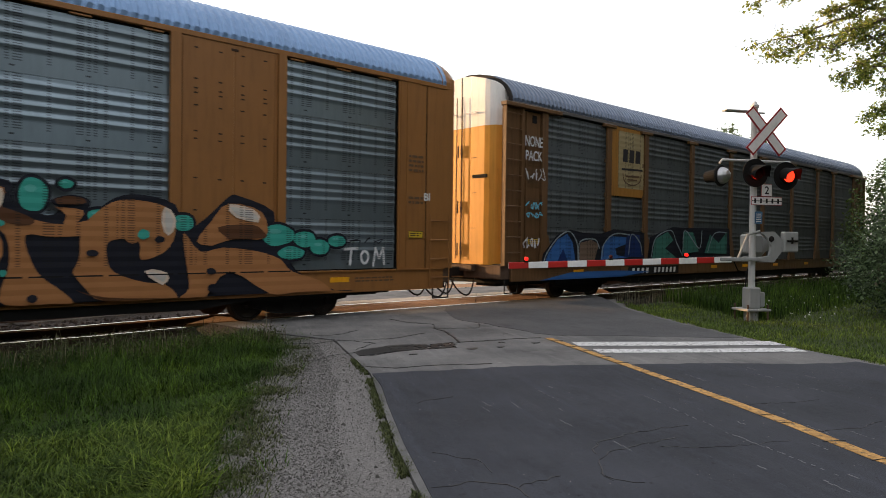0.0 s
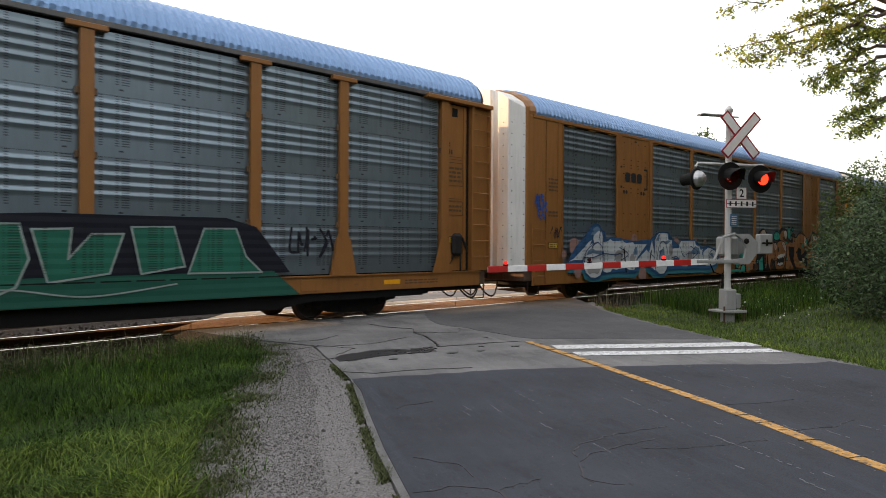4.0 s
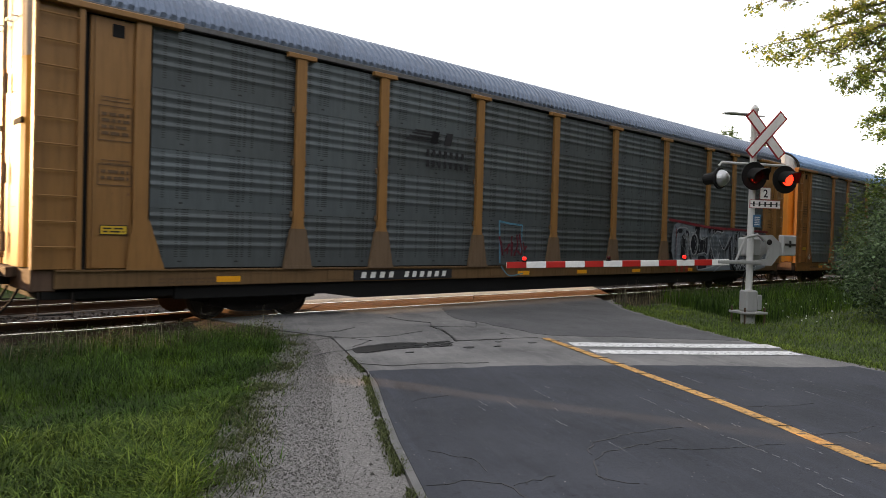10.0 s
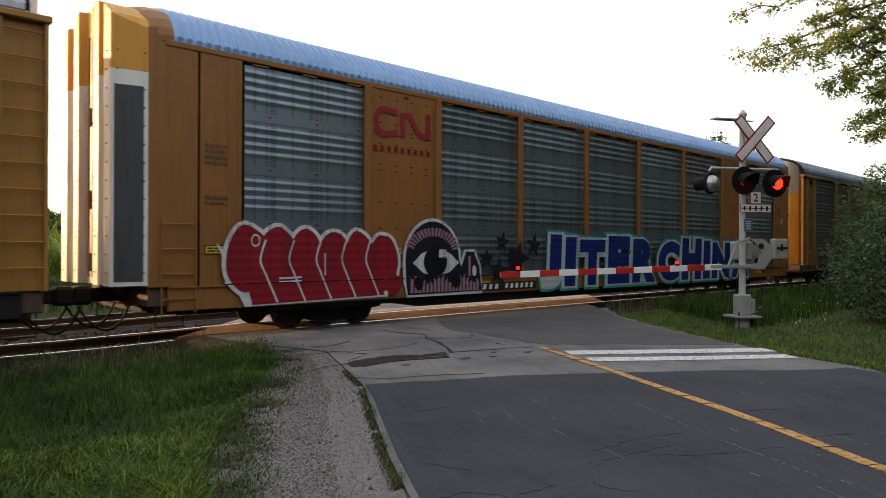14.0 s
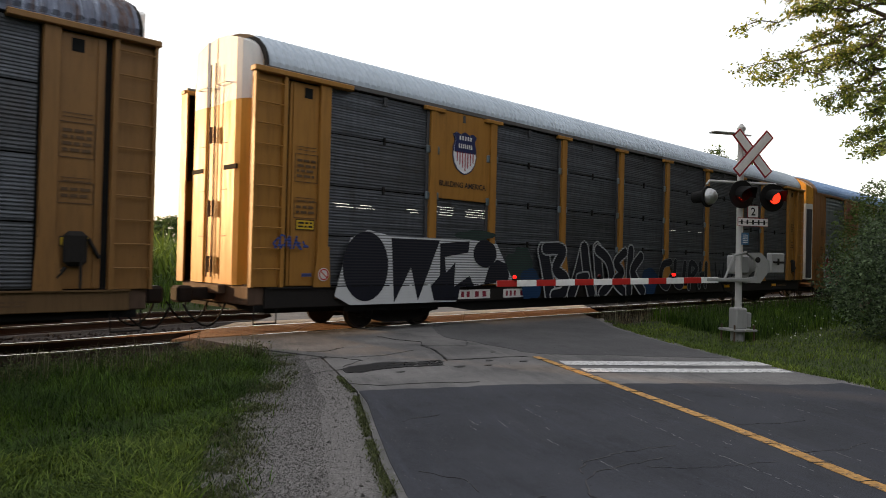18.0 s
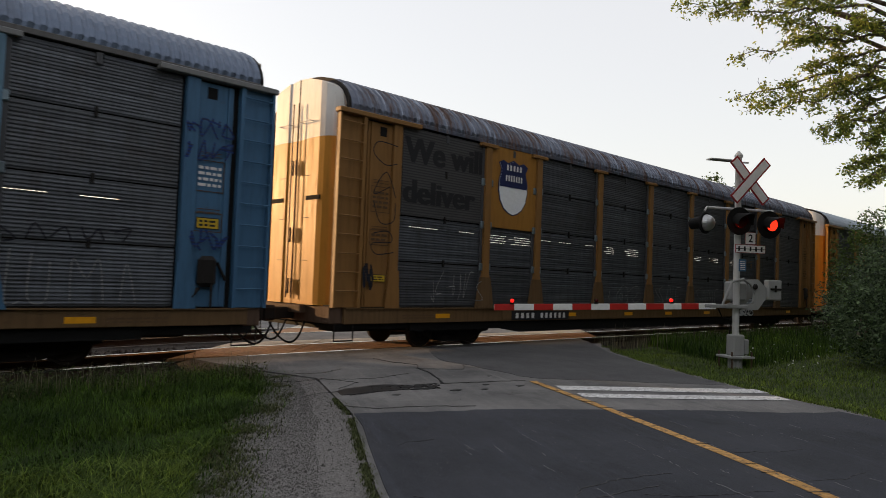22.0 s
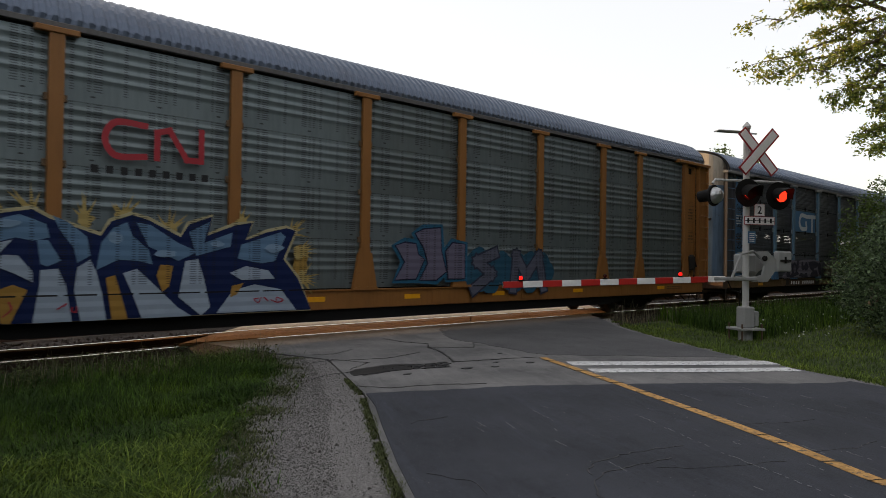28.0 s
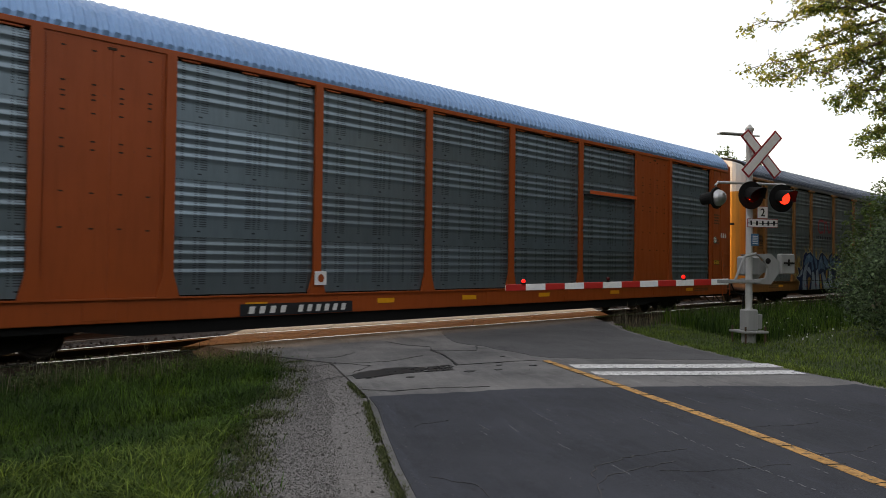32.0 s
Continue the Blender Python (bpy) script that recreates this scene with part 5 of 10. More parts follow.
def crossing_signal():
    s = thing("crossing_signal", "silver railway crossing mast with crossbuck and red lamps", "crossing signal", m=pose(15.09, 6.49, 0, 0, 0, -30))
    part("base", G().box(-0.14, 0.14, -0.14, 0.14, 0.20, 0.66, 0.03).box(0.14, 0.27, -0.10, 0.10, 0.24, 0.56, 0.02), "mech", s, "grey cast base of the mast")
    part("base_plate", G().box(-0.29, 0.29, -0.27, 0.27, 0.16, 0.21, 0.01), "mech", s)
    for x in (-0.24, 0.24):
        for y in (-0.22, 0.22):
            part("anchor_bolt", G().tube((x, y, -0.12), (x, y, 0.30), 0.02, n=8), "rusty", s)
    part("footing", G().tube((0, 0, -0.15), (0, 0, 0.17), 0.15, n=16), "mech", s)
    part("mast", G().lathe((0, 0, 0.6), (0, 0, 1), [(0, 0.085), (0.1, 0.07), (3.9, 0.066)], 18), "alu", s, "silver round mast")
    part("mast_cap", G().lathe((0, 0, 4.5), (0, 0, 1), [(0, 0.085), (0.05, 0.09), (0.10, 0.05), (0.14, 0.02)], 14), "alu", s)
    part("top_arm", G().box(-0.74, 0.24, -0.02, 0.02, 4.385, 4.415).box(-0.74, -0.15, -0.10, 0.10, 4.40, 4.43, 0.008), "alu_light", s, "flat bracket near the top")
    # crossbuck
    for a, y in ((radians(47), -0.13), (radians(-47), -0.155)):
        board = part("crossbuck_board", G().box(-0.605, 0.605, -0.006, 0.006, -0.12, 0.12), "sign_red", s, "red-edged white crossbuck board", at=pose(0.19, y, 3.99) @ Matrix.Rotation(a, 4, "Y"))
        part("board_face", G().box(-0.57, 0.57, -0.011, -0.006, -0.085, 0.085), "sign_white", board)
    part("crossbuck_clamp", G().box(0.0, 0.30, -0.12, 0.0, 3.97, 4.05), "alu", s)
    # lamps
    part("lamp_arm", G().cane([(-0.86, -0.05, 3.28), (-0.80, -0.05, 3.36), (0.85, -0.05, 3.36)], 0.028, 8), "alu", s, "pipe arm that carries the lamps")
    glow = []
    for x, z, lit in ((-0.10, 3.09, False), (0.65, 3.05, True)):
        b = part("lamp_background", disc(G(), (x, z), 0.30, -0.20, -0.18, 32), "black", s, "round black lamp background")
        part("lamp_housing", G().lathe((x, -0.18, z), (0, 1, 0), [(0, 0.17), (0.12, 0.15), (0.18, 0.08)], 20), "black", b)
        part("lens_rim", G().lathe((x, -0.225, z), (0, 1, 0), [(0, 0.155), (0.02, 0.165), (0.025, 0.165)], 24), "black", b)
        lens = part("lens", G().lathe((x, -0.262, z), (0, 1, 0), [(0, 0.05), (0.012, 0.10), (0.032, 0.148)], 24), "lens_off", b, "dark red lens")
        g = G()
        n = 18
        vs, fs = [], []
        for i in range(n + 1):
            a = math.pi * (-0.08 + 1.16 * i / n)
            for r, y, dz in ((0.178, -0.20, 0.0), (0.178, -0.62 + 0.20 * abs(math.cos(a)) ** 2, -0.05), (0.170, -0.62 + 0.20 * abs(math.cos(a)) ** 2, -0.05), (0.170, -0.20, 0.0)):
                vs.append((x + r * math.cos(a), y, z + r * math.sin(a) + dz))
        for i in range(n):
            for k in range(4):
                fs.append((4 * i + k, 4 * i + (k + 1) % 4, 4 * i + 4 + (k + 1) % 4, 4 * i + 4 + k))
        part("hood", g.add(vs, fs), "black", b, "long black hood")
        # the lamp inside turns its bright or its dark face to the front
        drum = new("lamp_drum", None)
        drum.parent = b
        drum.matrix_basis = pose(x, -0.275, z)
        glow.append(drum)
    rear = part("rear_lamp", G().lathe((-0.84, -0.10, 3.02), (0.45, -1, 0), [(-0.02, 0.17), (0.0, 0.178), (0.02, 0.178), (0.05, 0.17), (0.10, 0.147), (0.15, 0.10), (0.175, 0.05), (0.18, 0.0)], 28), "dome", s, "silver back of a lamp that faces away")
    part("rear_background", G().lathe((-0.84, -0.075, 3.02), (0.45, -1, 0), [(-0.03, 0.225), (0.0, 0.23), (0.02, 0.22)], 28), "black", rear)
    part("rear_hood", G().tube((-0.87, 0.0, 3.04), (-0.97, 0.24, 3.01), 0.13, 0.12, 18, False), "black", rear)
    # plates
    p = part("number_plate_sign", G().box(0.11, 0.37, -0.115, -0.105, 2.61, 2.87, 0.0), "sign_red", s, "white plate with a black 2")
    part("plate_face", G().box(0.118, 0.362, -0.120, -0.115, 2.618, 2.862), "sign_white", p)
    g = G()
    put_letters(g, GLYPH["2"], 0.185, 0.295, 2.655, 2.825, -0.124)
    part("digit", g, "ink_black", p)
    p = part("tracks_plate", G().box(-0.13, 0.62, -0.115, -0.105, 2.42, 2.60), "sign_red", s, "white plate with dark lettering")
    part("plate_face", G().box(-0.12, 0.61, -0.120, -0.115, 2.43, 2.59), "sign_white", p)
    g = G()
    for i in range(5):
        g.box(-0.06 + 0.14 * i, -0.02 + 0.14 * i, -0.126, -0.120, 2.46, 2.56)
    g.box(-0.12, 0.61, -0.124, -0.120, 2.50, 2.515)
    part("lettering", g, "ink_black", p)
    p = part("blue_plate", G().box(-0.02, 0.16, -0.10, -0.09, 2.02, 2.28), "blue", s, "small blue notice plate")
    g = G()
    for i in range(5):
        g.box(0.01, 0.13, -0.104, -0.10, 2.06 + 0.04 * i, 2.075 + 0.04 * i)
    part("lettering", g, "ink_white", p)
    # gate machine
    mech = part("gate_machine", G().box(-0.08, 0.32, 0.05, 0.34, 1.38, 1.80, 0.04), "mech", s, "grey cast gate machine")
    pts = [(0.08, 1.84), (0.42, 1.86), (0.60, 1.70), (0.74, 1.66), (0.74, 1.48), (0.60, 1.42), (0.42, 1.20), (0.05, 1.20), (0.05, 1.30), (0.30, 1.34), (0.35, 1.55), (0.24, 1.74)]
    part("counterweight_arm", G().prism(pts, -0.16, -0.10), "mech", mech, "bent counterweight arm")
    part("counterweight_arm", G().prism(pts, 0.36, 0.42), "mech", mech)
    part("counterweight", G().box(0.63, 0.98, -0.22, -0.06, 1.42, 1.86, 0.025), "mech", mech, "grey counterweight block")
    part("counterweight_bolt", G().tube((0.68, -0.24, 1.66), (0.93, -0.24, 1.66), 0.02, n=8).tube((0.80, -0.24, 1.60), (0.80, -0.24, 1.74), 0.02, n=8), "dark", mech)
    part("pivot", G().lathe((0.34, -0.20, 1.70), (0, 1, 0), [(0, 0.04), (0.02, 0.06), (0.05, 0.06)], 14), "dark", mech)
    part("arm_clamp", G().box(-0.90, 0.16, -0.19, -0.13, 1.22, 1.30, 0.015).box(-0.90, 0.0, -0.14, -0.06, 1.26, 1.28), "mech", mech, "clamp that holds the gate arm")
    part("arm_brace", G().cane([(-0.45, -0.16, 1.29), (-0.22, -0.14, 1.78), (0.08, -0.13, 1.86)], 0.028, 8), "mech", mech)
    part("cable", G().cane([(-0.40, 0.05, 1.20), (-0.30, 0.06, 1.02), (-0.12, 0.02, 0.96), (0.0, 0.1, 1.1), (0.05, 0.1, 1.22)], 0.014), "black", s, "looped black cable")
    part("cable", G().cane([(-0.06, 0.1, 1.0), (-0.08, 0.09, 0.66)], 0.016), "black", s)
    return s, glow


SIGNAL, GLOW = crossing_signal()
GATE = thing("gate_arm", "lowered red and white striped crossing gate arm", "gate arm", m=pose(15.09, 6.49, 1.255, 0, 0, -30) @ pose(-0.62, -0.16, 0, 0, -1.75, 0))
part("arm_core", G().box(-4.92, 0.0, -0.012, 0.012, -0.050, 0.050), "gate_white", GATE)
for i in range(12):
    x = -4.92 + i * 0.41
    part("arm_stripe", G().box(x + 0.002, x + 0.408, -0.02, 0.02, -0.062, 0.062, 0.005), "gate_red" if i % 2 == 0 else "gate_white", GATE, "red stripe" if i % 2 == 0 else "white stripe")
for x in (-4.55, -1.05, -2.75):
    lamp = part("gate_lamp", G().lathe((x, 0, 0.06), (0, 0, 1), [(0, 0.045), (0.02, 0.055), (0.03, 0.055)], 12), "black", GATE, "small gate lamp")
    part("lamp_lens", G().lathe((x, -0.03, 0.125), (0, 1, 0), [(0, 0.02), (0.01, 0.036), (0.05, 0.036), (0.06, 0.02)], 14), "gate_lamp" if x != -2.75 else "lens_off", lamp, "red lamp lens")
    part("lamp_stem", G().tube((x, 0, 0.06), (x, 0, 0.10), 0.02, n=8), "black", lamp)


# ---- plants ----
def leaf_cloud(rng, spots, sizes, length, width, droop=0.3):
    """Folded leaves at points: arrays of vertices and faces."""
    n = len(spots)
    a = rng.uniform(0, math.tau, n)
    tilt = rng.normal(-droop, 0.5, n)
    d = np.stack([np.cos(a) * np.cos(tilt), np.sin(a) * np.cos(tilt), np.sin(tilt)], 1)
    side = np.cross(d, rng.normal(size=(n, 3)))
    side /= np.linalg.norm(side, axis=1, keepdims=True) + 1e-9
    ln, wd = (length * sizes)[:, None], (width * sizes)[:, None]
    v = np.stack([spots, spots + d * ln * 0.45 + side * wd * 0.5, spots + d * ln, spots + d * ln * 0.45 - side * wd * 0.5], 1).reshape(-1, 3)
    f = (np.arange(n)[:, None] * 4 + np.arange(4)).tolist()
    return v.tolist(), f


def blades(rng, pts, h, w, lean=0.45):
    """Bent grass blades, two triangles tall."""
    n = len(pts)
    a = np.array([5.0 * noise.noise((q[0] * 0.9, q[1] * 0.9, 5.0)) for q in pts]) + rng.normal(0, 2.0, n)
    clump = np.array([1 + 0.55 * noise.noise((q[0] * 1.4, q[1] * 1.4, 2.0)) for q in pts])
    hh = h * rng.uniform(0.4, 1.3, n) * clump
    out = np.stack([np.cos(a), np.sin(a), np.zeros(n)], 1)
    side = np.stack([-np.sin(a), np.cos(a), np.zeros(n)], 1) * (w * rng.uniform(0.7, 1.3, n))[:, None]
    bend = (hh * lean * rng.uniform(0.2, 1.6, n))[:, None]
    mid = pts + out * bend * 0.35 + np.stack([0 * hh, 0 * hh, hh * 0.6], 1)
    tip = pts + out * bend + np.stack([0 * hh, 0 * hh, hh * rng.uniform(0.75, 1.0, n)], 1)
    v = np.stack([pts - side, pts + side, mid + side * 0.7, mid - side * 0.7, tip], 1).reshape(-1, 3)
    k = np.arange(n)[:, None] * 5
    f = (k + np.array([0, 1, 2, 3])).tolist() + (k + np.array([3, 2, 4])).tolist()
    return v.tolist(), f


def stuff(name, vf, mat, label, category):
    me = cloud(*vf, name)
    me.materials.append(M[mat])
    return tagged(new(name, me), label, category, "", "stuff")


rng = np.random.default_rng(11)


def left_verge(n, y0=1.5, y1=11.1, reach=7.5):
    pts = []
    while len(pts) < n:
        y = rng.uniform(y0, y1)
        e = grass_edge(y)
        x = e + 0.5 - (reach + 0.3) * rng.random() ** 1.1
        if x > e - 0.25 and rng.random() > 0.12 * (1 - (x - e) / 0.5) ** 2 + 0.10 * (noise.noise((x * 3, y * 3, 9)) > 0.25):
            continue
        pts.append((x, y, ground_height(x, y) - 0.01))
    return np.array(pts)


p = left_verge(95000)
stuff("grass", blades(rng, p, 0.115, 0.0052, 1.5), "grass", "long green grass on the verge beside the gravel", "grass")
# a thick fringe along the gravel
pts = []
while len(pts) < 16000:
    y = rng.uniform(1.3, 10.3)
    x = grass_edge(y) + rng.normal(-0.42, 0.17)
    pts.append((x, y, -0.045))
stuff("grass_fringe", blades(rng, np.array(pts), 0.10, 0.0052, 1.3), "grass", "thinner grass along the edge of the gravel", "grass")
p = left_verge(15000, 7.0, 11.3)
stuff("tall_grass", blades(rng, p, 0.20, 0.0045, 0.9), "grass", "taller grass near the track bed", "grass")
# clumps of dry stalks and of leafy weeds along the track bed
p = np.repeat(left_verge(110, 9.4, 11.4, 8.5), 11, 0)
p = p + np.stack([rng.normal(0, 0.13, len(p)), rng.normal(0, 0.08, len(p)), np.zeros(len(p))], 1)
stuff("weeds", blades(rng, p, 0.40, 0.0045, 0.35), "weed", "dry weed stalks along the track bed", "weeds")
q = np.repeat(p[::2], 3, 0)
q = q + np.stack([rng.normal(0, 0.03, len(q)), rng.normal(0, 0.03, len(q)), rng.uniform(0.12, 0.36, len(q))], 1)
stuff("weed_heads", leaf_cloud(rng, q, rng.uniform(0.5, 1.2, len(q)), 0.035, 0.010), "weed", "dry seed heads of the weeds", "weeds")
p = np.repeat(left_verge(75, 9.0, 11.1, 6.5), 9, 0)
p = p + np.stack([rng.normal(0, 0.12, len(p)), rng.normal(0, 0.10, len(p)), np.zeros(len(p))], 1)
stuff("leafy_weeds", blades(rng, p, 0.34, 0.0045, 0.5), "creeper", "green leafy weeds where the grass meets the track bed", "weeds")
q = np.repeat(p, 9, 0)
q = q + np.stack([rng.normal(0, 0.035, len(q)), rng.normal(0, 0.035, len(q)), rng.uniform(0.04, 0.30, len(q))], 1)
stuff("weed_leaves", leaf_cloud(rng, q, rng.uniform(0.5, 1.2, len(q)), 0.055, 0.016), "creeper", "narrow leaves of the weeds", "weeds")


def right_verge(n, y0, y1, reach):
    y = rng.uniform(y0, y1, n)
    e = np.array([road_edge_right(v) for v in y]) + 0.12 + 0.1 * rng.normal(size=n)
    x = e + reach * rng.random(n) ** 1.5
    return np.stack([x, y, np.array([ground_height(a, b) for a, b in zip(x, y)]) - 0.01], 1)


stuff("right_grass", blades(rng, right_verge(34000, 1.5, 9.6, 14), 0.085, 0.006, 0.8), "grass_short", "short green grass beside the road", "grass")
stuff("meadow_grass", blades(rng, right_verge(13000, 6.2, 11.4, 17) + np.array([2.5, 0, 0]), 0.40, 0.007, 0.4), "grass", "tall meadow grass along the track", "grass")
stuff("right_weeds", blades(rng, right_verge(900, 9.3, 11.6, 16), 0.55, 0.005, 0.3), "weed", "weed stalks beside the ballast", "weeds")
y = rng.uniform(0.5, 10.5, 5200)
q = np.stack([np.array([road_edge_right(v) for v in y]) + 0.05 + 0.5 * rng.random(len(y)), y, np.full(len(y), -0.03)], 1)
q = q[np.array([noise.noise((a * 1.7, b * 1.7, 3)) > -0.1 for a, b, _ in q])]
stuff("margin_weeds", blades(rng, q, 0.055, 0.0055, 1.0), "grass_short", "tufts of short grass in the gravel margin", "grass")
# short yellowish grass close by
y = rng.uniform(1.2, 6.0, 24000)
q = np.stack([np.array([grass_edge(v) for v in y]) - 0.15 - 2.2 * rng.random(len(y)) ** 1.3, y, np.full(len(y), -0.03)], 1)
stuff("short_grass", blades(rng, q, 0.10, 0.005, 1.3), "grass_short", "shorter yellowish grass on the near verge", "grass")
# low creeping weeds that run out from the grass into the gravel
pts = []
while len(pts) < 15000:
    y = rng.uniform(1.5, 9.8)
    u = rng.random()
    x = grass_edge(y) - 0.25 + 0.75 * u
    if rng.random() < (1 - u) ** 1.2 * (1.2 if noise.noise((x * 2.2, y * 2.2, 4)) > 0.0 else 0.25) and x < road_edge_left(y) - 0.1:
        pts.append((x, y, -0.02))
stuff("creeping_weeds", blades(rng, np.array(pts), 0.030, 0.005, 1.8), "creeper", "low olive weeds creeping over the gravel", "weeds")
q = right_verge(50, 4.6, 8.5, 6) + np.array([2.2, 0, 0.28])
stuff("daisies", leaf_cloud(rng, q, rng.uniform(0.6, 1.2, len(q)), 0.045, 0.04), "petal", "white wild flowers in the grass", "flowers")
# tufts along the broken road edge
y = rng.uniform(2.0, 7.6, 3600)
q = np.stack([np.array([road_edge_left(v) for v in y]) + -0.035 + 0.034 * rng.normal(size=len(y)), y, np.full(len(y), -0.02)], 1)
q = q[np.array([noise.noise((0, v * 2.2, 7)) > -0.32 + 0.25 * math.sin(v * 9) for v in y])]
stuff("edge_weeds", blades(rng, q, 0.036, 0.005, 1.3), "creeper", "small weeds along the broken asphalt edge", "weeds")


def limb(g, a, b, r0, r1, steps=6, wob=0.25):
    pts = [Vector(a).lerp(Vector(b), i / steps) for i in range(steps + 1)]
    for i in range(1, steps):
        pts[i] += Vector((rng.normal(0, wob), rng.normal(0, wob), rng.normal(0, wob * 0.7)))
    g.pipe(pts, [r0 + (r1 - r0) * i / steps for i in range(steps + 1)], 8 if r0 > 0.02 else 5)
    return pts


def shade_tree():
    """The tree whose boughs hang over the verge: trunk, limbs, twigs and sprays of leaves."""
    t = thing("shade_tree", "leafy ash tree with sunlit boughs over the verge", "tree")
    base = (19.0, 0.4, -0.1)
    g = G()
    limb(g, base, (18.6, 0.8, 4.2), 0.30, 0.24, 5, 0.06)
    limb(g, (18.6, 0.8, 4.2), (17.8, 1.5, 11.5), 0.24, 0.07, 7, 0.15)
    part("trunk", g, "bark", t, "grey-brown trunk")
    spots = []
    # boughs: where each leaves the crown's shade, and its tip over the verge
    boughs = [
        ((13.03, 3.24, 5.9), (12.02, 5.11, 5.72)),
        ((12.98, 3.81, 6.08), (12.21, 4.53, 6.22)),
        ((13.42, 3.33, 5.61), (12.42, 5.26, 5.11)),
        ((13.14, 3.51, 5.31), (12.68, 5.07, 4.93)),
        ((13.39, 3.32, 5.16), (12.53, 4.5, 4.83)),
        ((13.59, 3.33, 5.01), (12.87, 4.13, 4.45)),
        ((13.35, 3.27, 4.76), (13.09, 3.9, 4.36)),
        ((13.66, 3.13, 4.17), (13.37, 3.75, 3.8)),
        ((13.86, 3.13, 3.92), (13.09, 3.55, 3.51)),
    ]
    boughs += [
        ((12.81, 3.43, 6.39), (11.83, 5.26, 6.44)),
        ((12.84, 3.61, 6.62), (12.21, 4.55, 6.54)),
        ((13.38, 3.28, 5.78), (12.8, 4.28, 5.54)),
        ((12.97, 3.22, 6.08), (12.28, 4.29, 5.9)),
        ((13.33, 3.27, 5.43), (12.75, 3.99, 5.14)),
        ((13.69, 3.31, 4.59), (13.24, 3.48, 4.2)),
        ((13.39, 2.76, 5.06), (13.17, 3.35, 5.21)),
        ((13.31, 2.75, 5.88), (12.48, 3.42, 6.09)),
        ((12.6, 3.71, 6.91), (11.9, 6.1, 6.86)),
        ((12.6, 4.42, 6.97), (12.1, 5.6, 6.63)),
    ]
    for n, (a, b) in enumerate(boughs):
        g = G()
        limb(g, (18.3, 0.95, 3.9 + 0.22 * n), a, 0.08, 0.032, 6, 0.08)
        pts = limb(g, a, b, 0.028, 0.006, 9, 0.05)
        along = (Vector(b) - Vector(a)).normalized()
        reach = (Vector(b) - Vector(a)).length
        for k in range(1, 10):
            for _ in range(4):
                d = (along * rng.uniform(0.1, 1.2) + Vector((rng.normal(0, 0.45), rng.normal(0, 0.45), rng.normal(-0.12, 0.28)))).normalized()
                tw = limb(g, pts[k], pts[k] + d * rng.uniform(0.12, 0.36) * min(1.0, 0.55 + 0.25 * reach), 0.006, 0.0025, 3, 0.02)
                if rng.random() < 0.22:
                    continue
                for q in tw[1:]:
                    for _ in range(8):
                        spots.append(np.array(q) + rng.normal(0, 0.045, 3))
        part("limb", g, "bark", t)
    # one thick bare limb over the boughs
    g = G()
    limb(g, (18.3, 0.95, 4.4), (13.5, 2.79, 5.61), 0.13, 0.075, 6, 0.06)
    limb(g, (13.5, 2.79, 5.61), (13.0, 4.27, 6.72), 0.072, 0.045, 6, 0.03)
    limb(g, (13.0, 4.27, 6.72), (12.9, 4.9, 7.5), 0.045, 0.02, 4, 0.03)
    part("limb", g, "bark", t, "thick brown limb")
    # the rest of the crown, over and behind the trunk
    for n, b in enumerate([(22.5, -3.5, 7.5), (22.0, -2.5, 9.5), (15.0, -3.0, 9.5), (16.0, 3.0, 9.8), (17, -1, 11), (15.2, 1.2, 6.4)]):
        g = G()
        pts = limb(g, (18.3, 0.95, 4.6 + 0.5 * n), b, 0.09, 0.02, 8, 0.15)
        for k in range(3, 9):
            spots += [np.array(pts[k]) + rng.normal(0, 0.5, 3) for _ in range(140)]
        part("limb", g, "bark", t)
    spots = np.array(spots)
    me = cloud(*leaf_cloud(rng, spots, rng.uniform(0.6, 1.25, len(spots)), 0.078, 0.036), "crown")
    part("crown", me, "leaf_sun", t, "sprays of small yellow-green leaves")
    return t


shade_tree()


def shrub(name, label, lobes, count, leaf, mat, trunk=None, category="bush", seed=1, stem=True):
    """A shrub or a small tree: stems and a crown of leaves in uneven lobes, thick outside, thin within."""
    r = np.random.default_rng(seed)
    t = thing(name, label, category)
    spots = []
    total = sum(l[3] * l[4] for l in lobes)
    for cx, cy, cz, rx, rz in lobes:
        n = int(count * rx * rz / total)
        u = r.normal(size=(n, 3))
        u /= np.linalg.norm(u, axis=1, keepdims=True)
        rad = r.uniform(0.55, 1.0, n) ** 0.6
        bump = np.array([1 + 0.28 * noise.noise((v[0] * 2.6 + cx, v[1] * 2.6 + cy, v[2] * 2.6)) + 0.16 * noise.noise((v[0] * 7, v[1] * 7 + cx, v[2] * 7)) for v in u])
        keep = np.array([noise.noise((v[0] * 4 + cy, v[1] * 4, v[2] * 4 + cx)) > -0.28 for v in u])
        q = np.stack([cx + u[:, 0] * rad * bump * rx, cy + u[:, 1] * rad * bump * rx, cz + u[:, 2] * rad * bump * rz], 1)[keep]
        spots.append(q[q[:, 2] > 0.02])
    spots = np.concatenate(spots)
    g = G()
    x0, y0 = trunk or (lobes[0][0], lobes[0][1])
    if stem:
        for l in lobes:
            g.tube((x0 + r.normal(0, 0.1), y0 + r.normal(0, 0.1), -0.15), (l[0], l[1], l[2]), 0.05 + 0.03 * l[3], 0.03, 7)
        part("stem", g, "bark", t)
    me = cloud(*leaf_cloud(r, spots, r.uniform(0.6, 1.3, len(spots)), leaf, leaf * 0.5), "crown")
    part("crown", me, mat, t)
    return t


